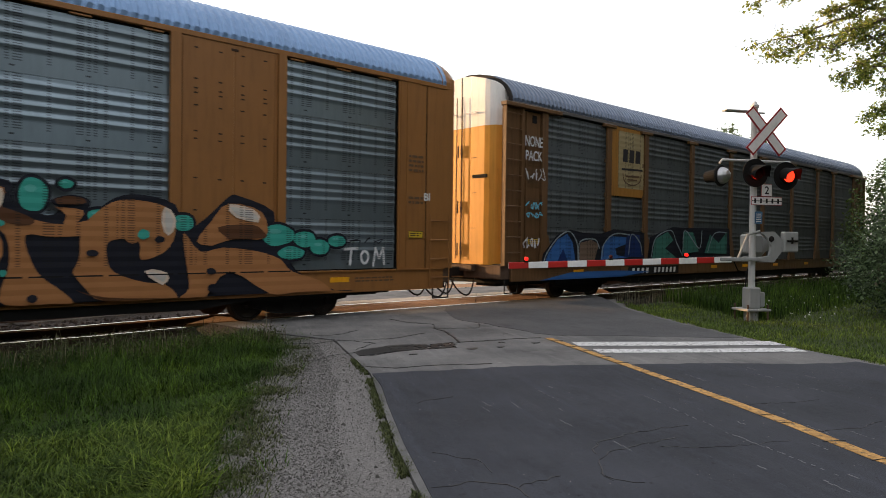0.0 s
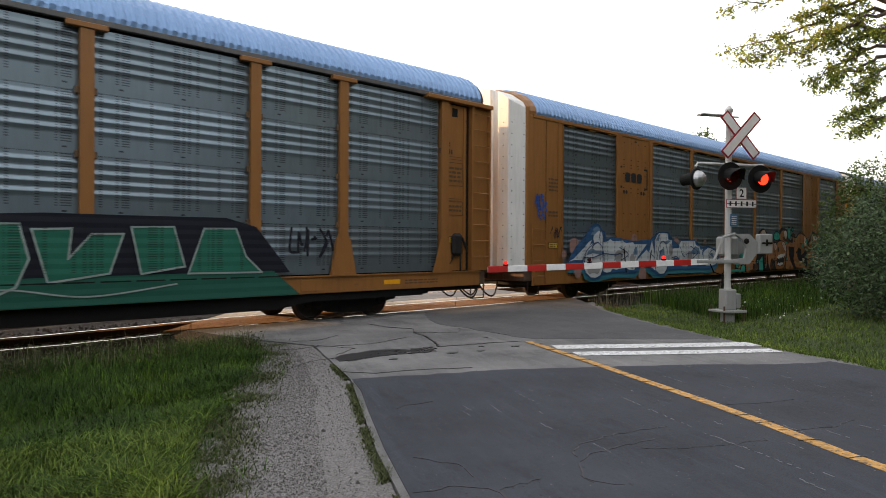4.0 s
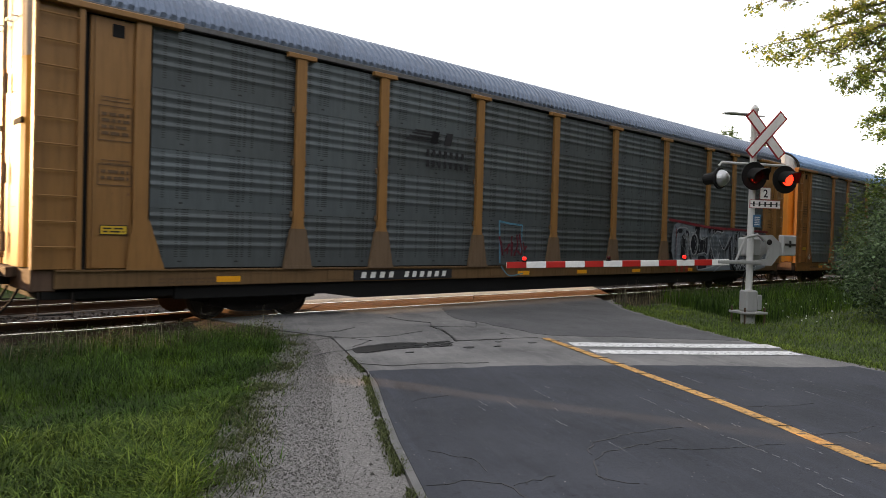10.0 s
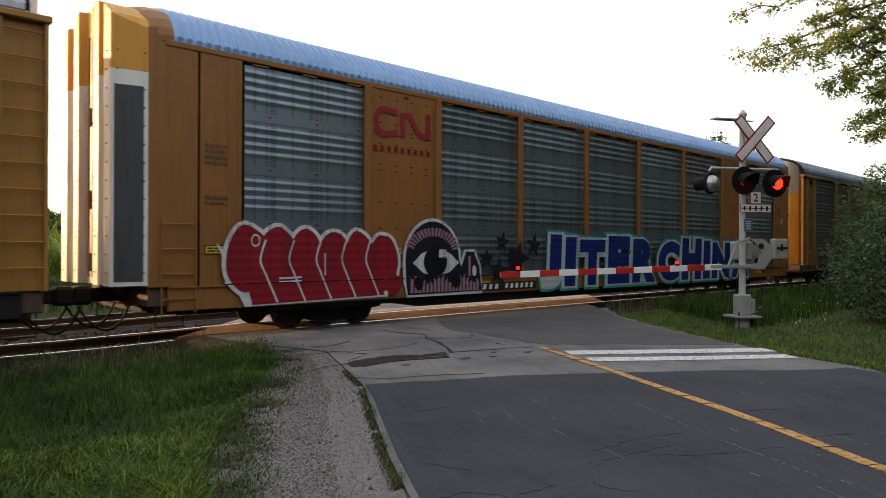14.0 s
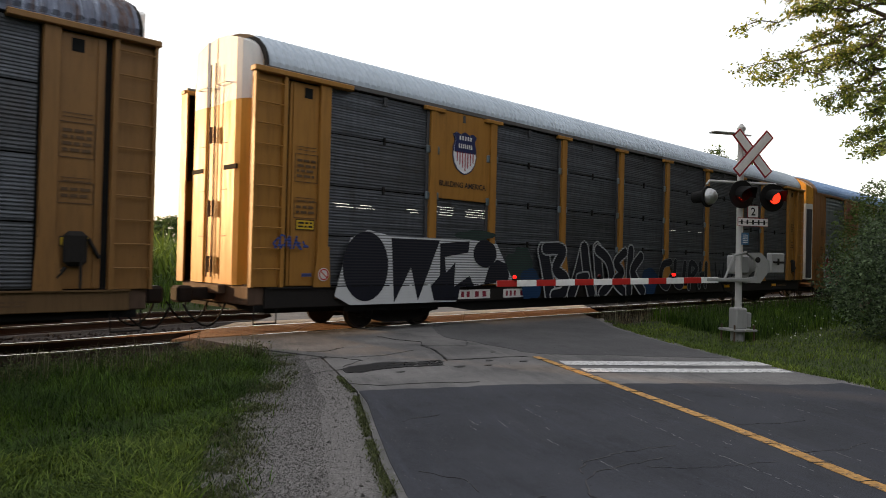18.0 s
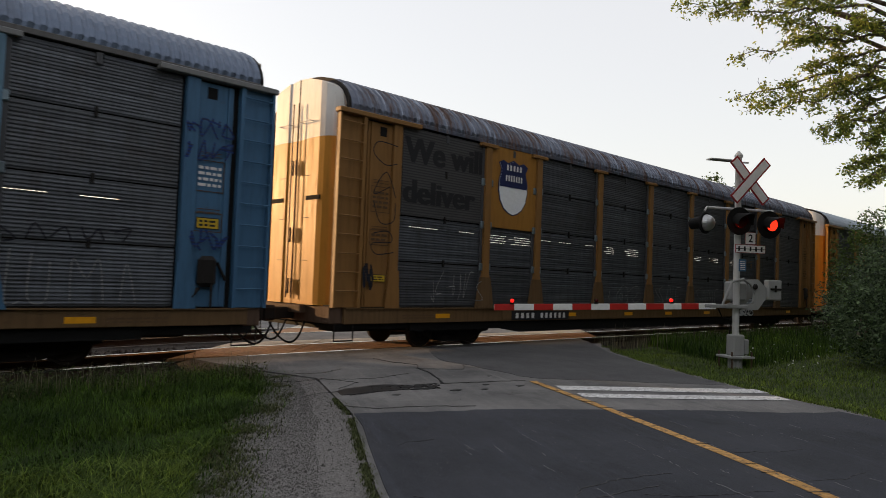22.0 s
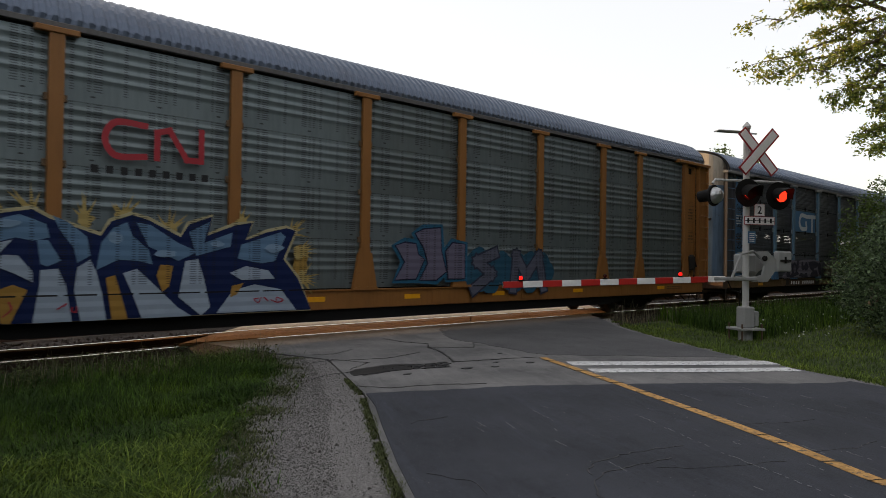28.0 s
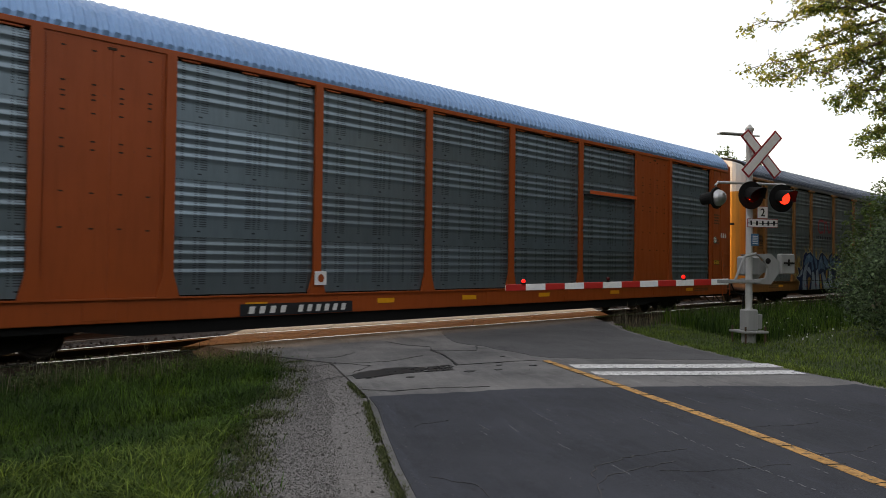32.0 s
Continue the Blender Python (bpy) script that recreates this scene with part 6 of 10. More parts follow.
shrub("roadside_bush", "large dense grey-green bush beside the signal", [(18.7, 4.2, 0.95, 1.65, 1.05), (19.2, 4.1, 1.7, 1.4, 1.2), (20.4, 4.2, 2.1, 1.5, 1.35), (18.5, 3.4, 0.8, 1.5, 0.9), (20.5, 3.0, 2.2, 1.8, 1.5), (17.9, 3.2, 0.5, 1.1, 0.6), (21.5, 2.4, 2.4, 1.7, 1.6)], 42000, 0.10, "leaf_bush", seed=2)
shrub("track_bush", "green bush close to the tracks", [(26.5, 7.2, 0.9, 1.5, 1.1), (28.5, 7.6, 1.4, 1.6, 1.5), (25.2, 6.6, 0.6, 1.0, 0.7)], 7000, 0.11, "leaf_bush", seed=3)
shrub("hedge_tree", "green tree beyond the bush beside the tracks", [(33, 8.7, 2.6, 1.6, 2.0), (34.6, 8.3, 3.9, 1.6, 1.7), (31.8, 8.4, 1.6, 1.4, 1.4)], 11000, 0.14, "leaf_far", category="tree", seed=4)
shrub("field_bush", "sunlit yellow-green bush beyond the tracks", [(8.7, 25.4, 0.3, 1.4, 0.7), (7.0, 24.8, 0.2, 1.4, 0.6), (5.4, 25.0, 0.2, 1.4, 0.55), (3.8, 25.2, 0.2, 1.4, 0.5)], 26000, 0.13, "leaf_far", seed=5)
shrub("far_tree", "dark far tree whose top shows over the train", [(46, 21.5, 6.2, 1.8, 2.4), (46.5, 21.8, 8.2, 1.0, 1.5)], 3600, 0.22, "leaf_far", category="tree", seed=6)
shrub("far_tree", "dark far tree whose top shows over the train", [(56.5, 24.6, 7.0, 2.2, 2.6), (57.3, 24.2, 9.0, 1.4, 1.7), (58.8, 24.4, 7.8, 1.6, 1.6)], 5000, 0.24, "leaf_far", category="tree", seed=7)
shrub("far_tree", "dark far tree whose top shows over the train", [(74, 25, 6.2, 2.6, 3.0), (77, 25.2, 7.2, 2.0, 2.2)], 4000, 0.28, "leaf_far", category="tree", seed=8)
shrub("far_tree", "dark far tree beyond the field", [(16.5, 72, 2.6, 3.2, 3.2), (11.5, 74, 2.1, 3.0, 2.6), (21.5, 73, 2.3, 3.4, 2.8), (6, 76, 1.9, 3.2, 2.5)], 26000, 0.5, "leaf_far", category="tree", seed=9)
shrub("far_tree", "dark far tree beyond the field", [(27, 78, 2.6, 3.6, 3.2), (33, 80, 2.5, 3.6, 3.0), (0, 78, 2.3, 3.6, 2.8), (-7, 80, 2.5, 3.8, 3.0)], 26000, 0.5, "leaf_far", category="tree", seed=10)
# unseen trees added behind the viewer to block sky light; the sheets mirror them
for i, (x, y, r) in enumerate(((-26, -16, 5), (-15, -19, 5.5), (-4, -17, 5), (7, -20, 6), (19, -17, 5.5), (31, -15, 6), (24, -8, 5.5), (35, -7, 5.5), (43, -10, 5.5), (-36, -8, 5.5), (27, -3, 3.6), (36, -1, 4.0), (47, 0, 4.4), (60, 1.5, 4.6), (75, 2.5, 4.8))):
    shrub("unseen_blocker_tree", "tall unseen tree added to block sky light", [(x, y, 5.4, r * 1.25, 5.4), (x + 1.5, y - 1, 15.0 if x > 21 else 9.0 if x > -20 else 12.0, r * 1.1, 7.6 if x > 21 else 3.6 if x > -20 else 5.4), (x - 2, y, 2.6, r, 2.6)], 12000, 1.0, "leaf_dark", category="tree", seed=20 + i)
# corn beyond the far track
n = 16000
q = np.stack([rng.uniform(-14, 16, n), 28.5 + rng.integers(0, 16, n) * 0.9 + rng.normal(0, 0.08, n), np.full(n, -0.1)], 1)
stuff("corn_field", blades(rng, q, 2.1, 0.06, 0.75), "corn", "rows of tall green corn in the field beyond the tracks", "corn")
n = 22000
q = np.stack([rng.uniform(-14, 30, n), rng.uniform(20.5, 28.2, n), np.full(n, -0.12)], 1)
q = q[(q[:, 0] < np.array([road_edge_left(v) for v in q[:, 1]]) - 0.3) | (q[:, 0] > np.array([road_edge_right(v) for v in q[:, 1]]) + 0.3)]
stuff("far_grass", blades(rng, q, 0.8, 0.014, 0.5), "grass", "long grass on the far side of the tracks", "grass")


# ---- lettering, signs and graffiti on the cars ----
FACE = -1.585       # just proud of the posts
ON_SILL = -1.532


def blob(cx, cz, rx, rz, seed=0, wob=0.10, n=26, square=1.0):
    """A rounded uneven outline."""
    pts = []
    for i in range(n):
        a = i * math.tau / n
        k = 1 + wob * noise.noise((math.cos(a) * 1.3 + seed * 3.1, math.sin(a) * 1.3, seed * 1.7))
        c, s = math.cos(a), math.sin(a)
        pts.append((cx + rx * k * math.copysign(abs(c) ** square, c), cz + rz * k * math.copysign(abs(s) ** square, s)))
    return pts


def grow(poly, w):
    """The outline pushed out by w."""
    n, out = len(poly), []
    for i in range(n):
        (ax, az), (bx, bz) = poly[i - 1], poly[(i + 1) % n]
        d = math.hypot(bx - ax, bz - az) or 1
        out.append((poly[i][0] + w * (bz - az) / d, poly[i][1] - w * (bx - ax) / d))
    return out


def star(cx, cz, r, turn=0.0):
    return [(cx + (r if i % 2 == 0 else 0.42 * r) * math.sin(turn + i * math.pi / 5), cz + (r if i % 2 == 0 else 0.42 * r) * math.cos(turn + i * math.pi / 5)) for i in range(9, -1, -1)]


def stroke(pts, w):
    """A thick line as a row of four-cornered pieces with square ends."""
    out = []
    for (ax, az), (bx, bz) in zip(pts, pts[1:]):
        d = math.hypot(bx - ax, bz - az) or 1
        ux, uz = (bx - ax) / d * w / 2, (bz - az) / d * w / 2
        out.append([(ax - ux + uz, az - uz - ux), (bx + ux + uz, bz + uz - ux), (bx + ux - uz, bz + uz + ux), (ax - ux - uz, az - uz + ux)])
    return out


SMOOTH = {}


def sill_foot(car):
    """The height below which no paint can hold on a car."""
    return SPECS[CARS.index(car)].get("sill_z", 0.56) + 0.012 if car in CARS else 0.572


def art(car, label, layers, y=FACE, name="graffiti", dx=0.0):
    """Paint in layers, each a hair before the last: rows of a colour and its outlines, dx further along the car."""
    low = sill_foot(car)
    top = None
    for i, (c, polys) in enumerate(layers):
        g = G()
        for k, p in enumerate(polys):
            yy = y - 0.008 * i - 0.0002 * (k % 37)
            n = len(g.v)
            g.v += [(x + dx, yy, max(z, low)) for x, z in p]
            g.f.append(tuple(range(n, n + len(p))))
        if isinstance(c, tuple) and name == "emblem" and c not in SMOOTH:
            SMOOTH[c] = flat("emblem_paint", c, 0.5)
        ob = part(name if top is None else name + "_layer", g, (SMOOTH[c] if name == "emblem" else ink(c)) if isinstance(c, tuple) else c, top or car, label if top is None else "")
        top = top or ob
    return top


def curve(*pts, n=14):
    """A smooth line through points."""
    out = []
    p = [pts[0], *pts, pts[-1]]
    for i in range(1, len(p) - 2):
        for k in range(n):
            t = k / n
            out.append(tuple(0.5 * (2 * p[i][j] + (p[i + 1][j] - p[i - 1][j]) * t + (2 * p[i - 1][j] - 5 * p[i][j] + 4 * p[i + 1][j] - p[i + 2][j]) * t * t + (3 * p[i][j] - p[i - 1][j] - 3 * p[i + 1][j] + p[i + 2][j]) * t ** 3) for j in (0, 1)))
    return out + [pts[-1]]


def rounded(polys):
    """Outlines with their corners drawn smooth, as a spray can leaves them."""
    return [curve(*p, p[0], n=3)[:-1] for p in polys]


FORMS = [
    [[(0.0, 0.1), (0.3, 0.9), (0.7, 0.7), (0.5, 0.3), (0.95, 0.05)]],
    [[(0.1, 0.95), (0.02, 0.3), (0.5, 0.05), (0.95, 0.4), (0.6, 0.85), (0.35, 0.5)]],
    [[(0.0, 0.6), (0.4, 1.0), (0.5, 0.1), (1.05, 0.5)], [(0.3, 0.3), (0.85, 0.9)]],
    [[(0.1, 0.0), (0.2, 0.8), (0.6, 0.95), (0.8, 0.5), (0.4, 0.35), (1.1, 0.0)]],
    [[(0.95, 0.95), (0.3, 0.8), (0.7, 0.45), (0.1, 0.1)], [(0.5, 0.1), (1.15, 0.3)]],
    [[(0.0, 0.25), (0.45, 0.5), (0.3, 1.0), (0.9, 0.8), (0.75, 0.1)]],
]


def brush(pts, w):
    """A smooth thick line with rounded ends."""
    out, edge = [], []
    for i, (x, z) in enumerate(pts):
        (ax, az), (bx, bz) = pts[max(0, i - 1)], pts[min(len(pts) - 1, i + 1)]
        d = math.hypot(bx - ax, bz - az) or 1
        nx, nz = (bz - az) / d * w / 2, -(bx - ax) / d * w / 2
        edge.append(((x + nx, z + nz), (x - nx, z - nz)))
    for (a, b), (c, e) in zip(edge, edge[1:]):
        out.append([a, c, e, b])
    return out + [blob(*p, w / 2, w / 2, 0, 0, 12) for p in pts[::2]]


def wild(x0, x1, z0, z1, count, seed, w=0.2, extra=0.0):
    """Bold interlocked curved strokes of spray paint that nobody can read."""
    random.seed(seed)
    out, step = [], (x1 - x0) / count
    for i in range(count):
        f = FORMS[(seed + i * 5 + random.randrange(2)) % len(FORMS)]
        a, lean, dz = x0 + i * step - 0.15 * step, random.uniform(-0.25, 0.3), random.uniform(-0.08, 0.08) * (z1 - z0)
        for line in f:
            pts = [(a + step * (1.35 * u + lean * (v - 0.5)), min(z1, max(z0, z0 + dz + (z1 - z0) * v))) for u, v in line]
            out += brush(curve(*pts, n=5), w * random.uniform(0.85, 1.2) + extra)
        # an arrow that shoots out of the piece
        if random.random() < 0.5:
            cx, cz, s = a + step * random.uniform(0.2, 1.0), random.choice([z0 + 0.1, z1 - 0.1]), random.choice([-1, 1])
            out.append([(cx, cz - 0.18), (cx, cz + 0.18), (cx + s * 0.4, cz + random.uniform(-0.15, 0.15))])
    return out


def piece(car, label, letters_, back, edge, fill, rim=0.07, soft=True, shine=None, y=FACE):
    """Sprayed letters one over another, each with its outline; a letter is a line and its width."""
    low = sill_foot(car)
    layers = list(back)
    for line, w in letters_:
        pts = curve(*line, n=6) if soft else line
        put = brush if soft else stroke
        layers += [(edge, put(pts, w + 2 * rim)), (fill, put(pts, w))]
        if shine:
            top = [(x + 0.12 * w, z + 0.2 * w) for x, z in pts[len(pts) // 4: len(pts) // 2 + 1]]
            if len(top) > 1:
                layers.append((shine, put(top, 0.16 * w)))
    gap = 0.0022
    top = None
    for i, (c, polys) in enumerate(layers):
        g = G()
        for k, p in enumerate(polys):
            yy = y - gap * i - 0.0001 * (k % 19)
            n = len(g.v)
            g.v += [(x, yy, max(z, low)) for x, z in p]
            g.f.append(tuple(range(n, n + len(p))))
        ob = part("graffiti" if top is None else "graffiti_layer", g, ink(c), top or car, label if top is None else "")
        top = top or ob
    return top


def scrawl(x0, x1, z0, z1, seed, n=9, w=0.035, loops=3):
    """Thin hand-drawn marks that cannot be read."""
    random.seed(seed)
    out = []
    for i in range(n):
        a = x0 + (x1 - x0) * i / n
        s = (x1 - x0) / n
        pts = [(a + s * random.uniform(0, 1.2), random.uniform(z0, z1)) for _ in range(loops + 1)]
        out += stroke(curve(*pts, n=5), w)
    return out


def text(car, label, word, x0, x1, z0, z1, mat, y=FACE, name="lettering"):
    g = G()
    put_letters(g, GLYPH[word], x0, x1, z0, z1, y)
    return part(name, g, mat, car, label)


def plate(car, x0, x1, z0, z1, n1, n2, back, front, slant=0.03, seed=1):
    """A sill plate with its lettering and number as plain bars."""
    p = part("number_plate", G().box(x0, x1, ON_SILL - 0.004, ON_SILL, z0, z1), back, car, "plate with a barred number")
    g = G()
    w = x1 - x0
    h = (z1 - z0)
    bars(g, x0 + 0.05 * w, x0 + 0.40 * w, z0 + 0.2 * h, z1 - 0.2 * h, n1, ON_SILL - 0.008, seed, slant)
    bars(g, x0 + 0.47 * w, x0 + 0.95 * w, z0 + 0.2 * h, z1 - 0.2 * h, n2, ON_SILL - 0.008, seed, slant)
    part("number_bars", g, front, p)


def small_print(car, x0, x1, z0, z1, rows, mat="ink_brown", y=-1.515, seed=1):
    random.seed(seed)
    g = G()
    for i in range(rows):
        z = z1 - (i + 0.75) * (z1 - z0) / rows
        a = x0
        while a < x1 - 0.03:
            w = random.uniform(0.05, 0.16)
            g.prism([(a, z), (min(a + w, x1), z), (min(a + w, x1), z + 0.5 * (z1 - z0) / rows), (a, z + 0.5 * (z1 - z0) / rows)], y, y + 0.003)
            a += w + 0.03
    part("small_print", g, mat, car)


BLACK, WHITE, TEAL = (0.012, 0.013, 0.02), (0.55, 0.57, 0.58), (0.03, 0.30, 0.24)
for k, car in enumerate(CARS):
    B = SPECS[k]["type"] == "B"
    # data panels on the pocket panels at both ends, and the yellow notice
    for m in (0, 1):
        f = (lambda x: L - x) if m else (lambda x: x)
        a, b = sorted((f(0.98), f(1.4)))
        yy = -1.515 if B else -1.485
        small_print(car, a, b, 3.05, 3.45, 4, "ink_white" if k == 7 else "ink_brown", y=yy, seed=k)
        small_print(car, a, b, 2.35, 2.55, 2, y=yy, seed=k + 5)
        if not B:
            g = G()
            for z in (3.6, 3.66, 2.62, 2.67):
                g.box(a, b, yy, yy + 0.003, z, z + 0.012)
            part("stencil_line", g, "ink_brown", car)
            for z0, z1 in ((2.98, 3.52), (2.28, 2.6)):
                g = G().box(a - 0.05, b + 0.05, yy, yy + 0.003, z0, z0 + 0.014).box(a - 0.05, b + 0.05, yy, yy + 0.003, z1, z1 + 0.014)
                g.box(a - 0.05, a - 0.036, yy, yy + 0.003, z0 + 0.014, z1).box(b + 0.036, b + 0.05, yy, yy + 0.003, z0 + 0.014, z1)
                part("stencil_frame", g, "ink_brown", car)
        nz = {(4, 1): 1.99, (5, 0): 2.06, (7, 1): 2.33}.get((k, m), 1.62 if m else 1.5)
        tall = 0.2 if (k, m) in ((4, 1), (5, 0), (7, 1)) else 0.16
        p = part("notice", G().box(a, b, yy - 0.002, yy + 0.004, nz, nz + tall), "ink_black", car, "yellow notice label")
        part("notice_face", G().box(a + 0.015, b - 0.015, yy - 0.004, yy - 0.002, nz + 0.015, nz + tall - 0.015), "label_yellow", p)
        small_print(car, a + 0.05, b - 0.05, nz + 0.03, nz + tall - 0.03, 2, "ink_black", y=yy - 0.0065, seed=k + 21)
    small_print(car, 1.9, 2.9, 0.70, 0.82, 2, y=-1.526, seed=k + 9)
    small_print(car, 24.6, 25.6, 0.70, 0.82, 2, y=-1.526, seed=k + 12)

# the owners' marks on some pocket panels, as plain bars
for k, x, z in ((2, 25.68, 3.78), (8, 1.02, 2.6)):
    g = G()
    bars(g, x, x + 0.36, z + 0.12, z + 0.23, 4, -1.49, k)
    bars(g, x - 0.02, x + 0.44, z - 0.06, z + 0.05, 6, -1.49, k)
    part("number_bars", g, "ink_black", CARS[k], "dark owner's mark as bars")

# car 0
car = CARS[0]
FINE[0] = False
part("sign_face", G().box(5.02, 6.46, -1.512, -1.504, 3.2, 4.88), ink((0.30, 0.24, 0.13)), car, "yellowed sign face")
art(car, "worn black and brown emblem on the sign panel", [("ink_black", [[(5.24 + 0.34 * i, 3.98), (5.5 + 0.34 * i, 3.98), (5.52 + 0.34 * i, 4.36), (5.26 + 0.34 * i, 4.36)] for i in range(3)] + stroke([(5.22, 3.76), (6.3, 3.79)], 0.06)),
    ("ink_brown", stroke(curve((5.25, 3.62), (5.35, 3.4), (5.75, 3.3), (6.15, 3.42), (6.25, 3.64), n=5), 0.035) + stroke([(5.4, 3.56), (6.1, 3.58)], 0.05) + stroke([(5.5, 3.46), (6.0, 3.47)], 0.04))], y=-1.515, name="emblem")
text(car, "white sprayed word", "NONE", 0.76, 1.45, 4.0, 4.27, ink(WHITE), -1.56, "graffiti")
text(car, "white sprayed word", "PACK", 0.78, 1.44, 3.64, 3.9, ink(WHITE), -1.56, "graffiti")
art(car, "white scrawled graffiti on the pocket panel", [(WHITE, scrawl(0.78, 1.55, 3.15, 3.47, 3, 5, 0.03) + scrawl(0.72, 1.33, 1.4, 1.7, 4, 5, 0.03))], y=-1.56)
art(car, "light blue scrawl", [((0.12, 0.45, 0.6), scrawl(0.8, 1.48, 2.4, 2.6, 5, 5, 0.03) + scrawl(0.85, 1.45, 2.15, 2.35, 6, 5, 0.03))], y=-1.56)
random.seed(4)
SILL_BACK = [[(2.45, 0.92), (6.41, 1.02), (6.38, 1.89), (5.69, 1.92), (4.7, 1.96), (4.05, 1.81), (3.19, 1.84), (2.63, 1.92), (2.07, 1.76), (1.49, 1.26), (1.38, 0.89)],
    [(12.23, 1.1), (12.1, 2.13), (10.17, 2.11), (9, 2.09), (8.08, 2.1), (6.71, 1.76), (6.57, 1.02)]]
SILL_BLUE = [[(2.9, 1), (2.74, 1.56), (2.51, 1.8), (2.07, 1.64), (1.68, 1.25), (1.54, 0.99)],
    [(5.47, 1.14), (4.87, 1.21), (4.8, 1.41), (5.54, 1.57), (5.45, 1.74), (4.56, 1.76), (4.12, 1.45), (4.07, 1.08)],
    [(1.98, 0.57), (5.18, 0.57), (6.75, 0.7), (4.88, 0.76), (2.71, 0.76), (1.39, 0.57)]]
SILL_NAVY = [[(6.28, 1.15), (6.07, 1.82), (5.38, 1.84), (5.28, 1.15)],
    [(2.52, 1.07), (2.32, 1.4), (2.08, 1.07)]]
SILL_BROWN = [[(3.74, 1.05), (3.95, 1.53), (3.59, 1.64), (3.07, 1.56), (3, 1.06)]]
SILL_TEAL = [[(8.29, 1.11), (7.57, 1.41), (8.09, 1.68), (7.73, 1.95), (6.95, 1.69), (6.8, 1.09)],
    [(9.8, 1.31), (9.39, 1.94), (8.74, 1.97), (8.66, 1.22)],
    [(11.86, 1.21), (11.88, 2.02), (11.24, 1.61), (10.59, 1.9), (10.21, 1.25)]]
SILL_LINES = brush(curve((1.45, 0.96), (1.6, 1.28), (2.07, 1.7), (2.55, 1.86), (2.89, 1.56), (2.95, 1.09), n=5), 0.04) + brush(curve((3, 1.09), (3.04, 1.59), (3.73, 1.66), (3.95, 1.4), n=5), 0.04) + brush(curve((4.07, 1.12), (4.17, 1.53), (4.7, 1.83), (5.51, 1.81), n=5), 0.04) + brush(curve((5.46, 1.24), (5.6, 1.83), (6.07, 1.58), (6.21, 1.2), n=5), 0.04) + brush(curve((6.73, 1.14), (6.98, 1.73), (7.9, 1.99), (8.28, 1.59), (8.66, 1.19), n=5), 0.04) + brush(curve((8.69, 1.32), (8.81, 2.01), (9.8, 1.41), (9.98, 2.03), n=5), 0.04) + brush(curve((10.41, 1.29), (10.88, 1.93), (11.83, 1.98), n=5), 0.04)
art(car, "blue, brown and green graffiti along the sill", [(BLACK, SILL_BACK), ((0.03, 0.11, 0.30), SILL_BLUE), ((0.012, 0.03, 0.12), SILL_NAVY), ((0.16, 0.11, 0.08), SILL_BROWN), ((0.04, 0.15, 0.12), SILL_TEAL), ((0.22, 0.27, 0.30), SILL_LINES)])
plate(car, 5.6, 8.6, 0.60, 0.86, 4, 6, "dark", "ink_white")

# car 1: bubbly tan letters, white and blue piece
car = CARS[1]
FINE[0] = False
TAN, TAN_L = (0.33, 0.145, 0.055), (0.62, 0.5, 0.40)
WORM_BACK = rounded([[(13.83, 0.61), (13.83, 0.57), (17.98, 0.57), (23.96, 0.57), (23.94, 0.57), (23.07, 0.97), (22.83, 1.42), (22.54, 1.63), (22.58, 2.07), (21.9, 2.32), (21.69, 2.29), (21.27, 1.9), (20.89, 1.69), (20.76, 2.12), (20.18, 2.26), (19.81, 2.19), (19.54, 1.99), (19.38, 1.92), (19.45, 2.12), (19.18, 2.2), (18.89, 2.1), (19.06, 1.98), (19.06, 1.98), (18.84, 1.88), (18.39, 2.08), (18.37, 2.36), (17.64, 2.38), (17.42, 1.87), (17.06, 1.81), (16.5, 1.74), (16.26, 1.62), (16.2, 2.01), (15.97, 2.25), (15.59, 2.34), (15.22, 2.19), (14.76, 1.81), (14.54, 1.55), (14.45, 1.75), (14.37, 1.92), (14.02, 1.97), (13.9, 1.89), (13.94, 1.61), (13.86, 1.4), (13.83, 0.61)]])
WORM_TAN = rounded([[(14.44, 0.57), (15.01, 0.62), (15.12, 0.77), (14.89, 0.88), (14.77, 1.09), (14.63, 1.24), (14.43, 1.6), (14.32, 1.7), (14.13, 1.69), (14.03, 1.59), (13.92, 1.4), (13.93, 0.57)],
    [(14.82, 0.96), (14.94, 1.14), (15.06, 1.45), (15.23, 1.56), (15.72, 1.62), (15.81, 0.8), (15.99, 0.69), (16.06, 0.96), (16.16, 1.51), (16.12, 1.95), (15.9, 2.21), (15.59, 2.28), (15.22, 2.08), (14.88, 1.71), (14.66, 1.24)],
    [(16.31, 0.73), (16.52, 0.57), (16.86, 0.77), (16.9, 1.06), (17.04, 1.29), (17.06, 1.58), (16.85, 1.75), (16.5, 1.72), (16.24, 1.51), (16.18, 1.07)]])
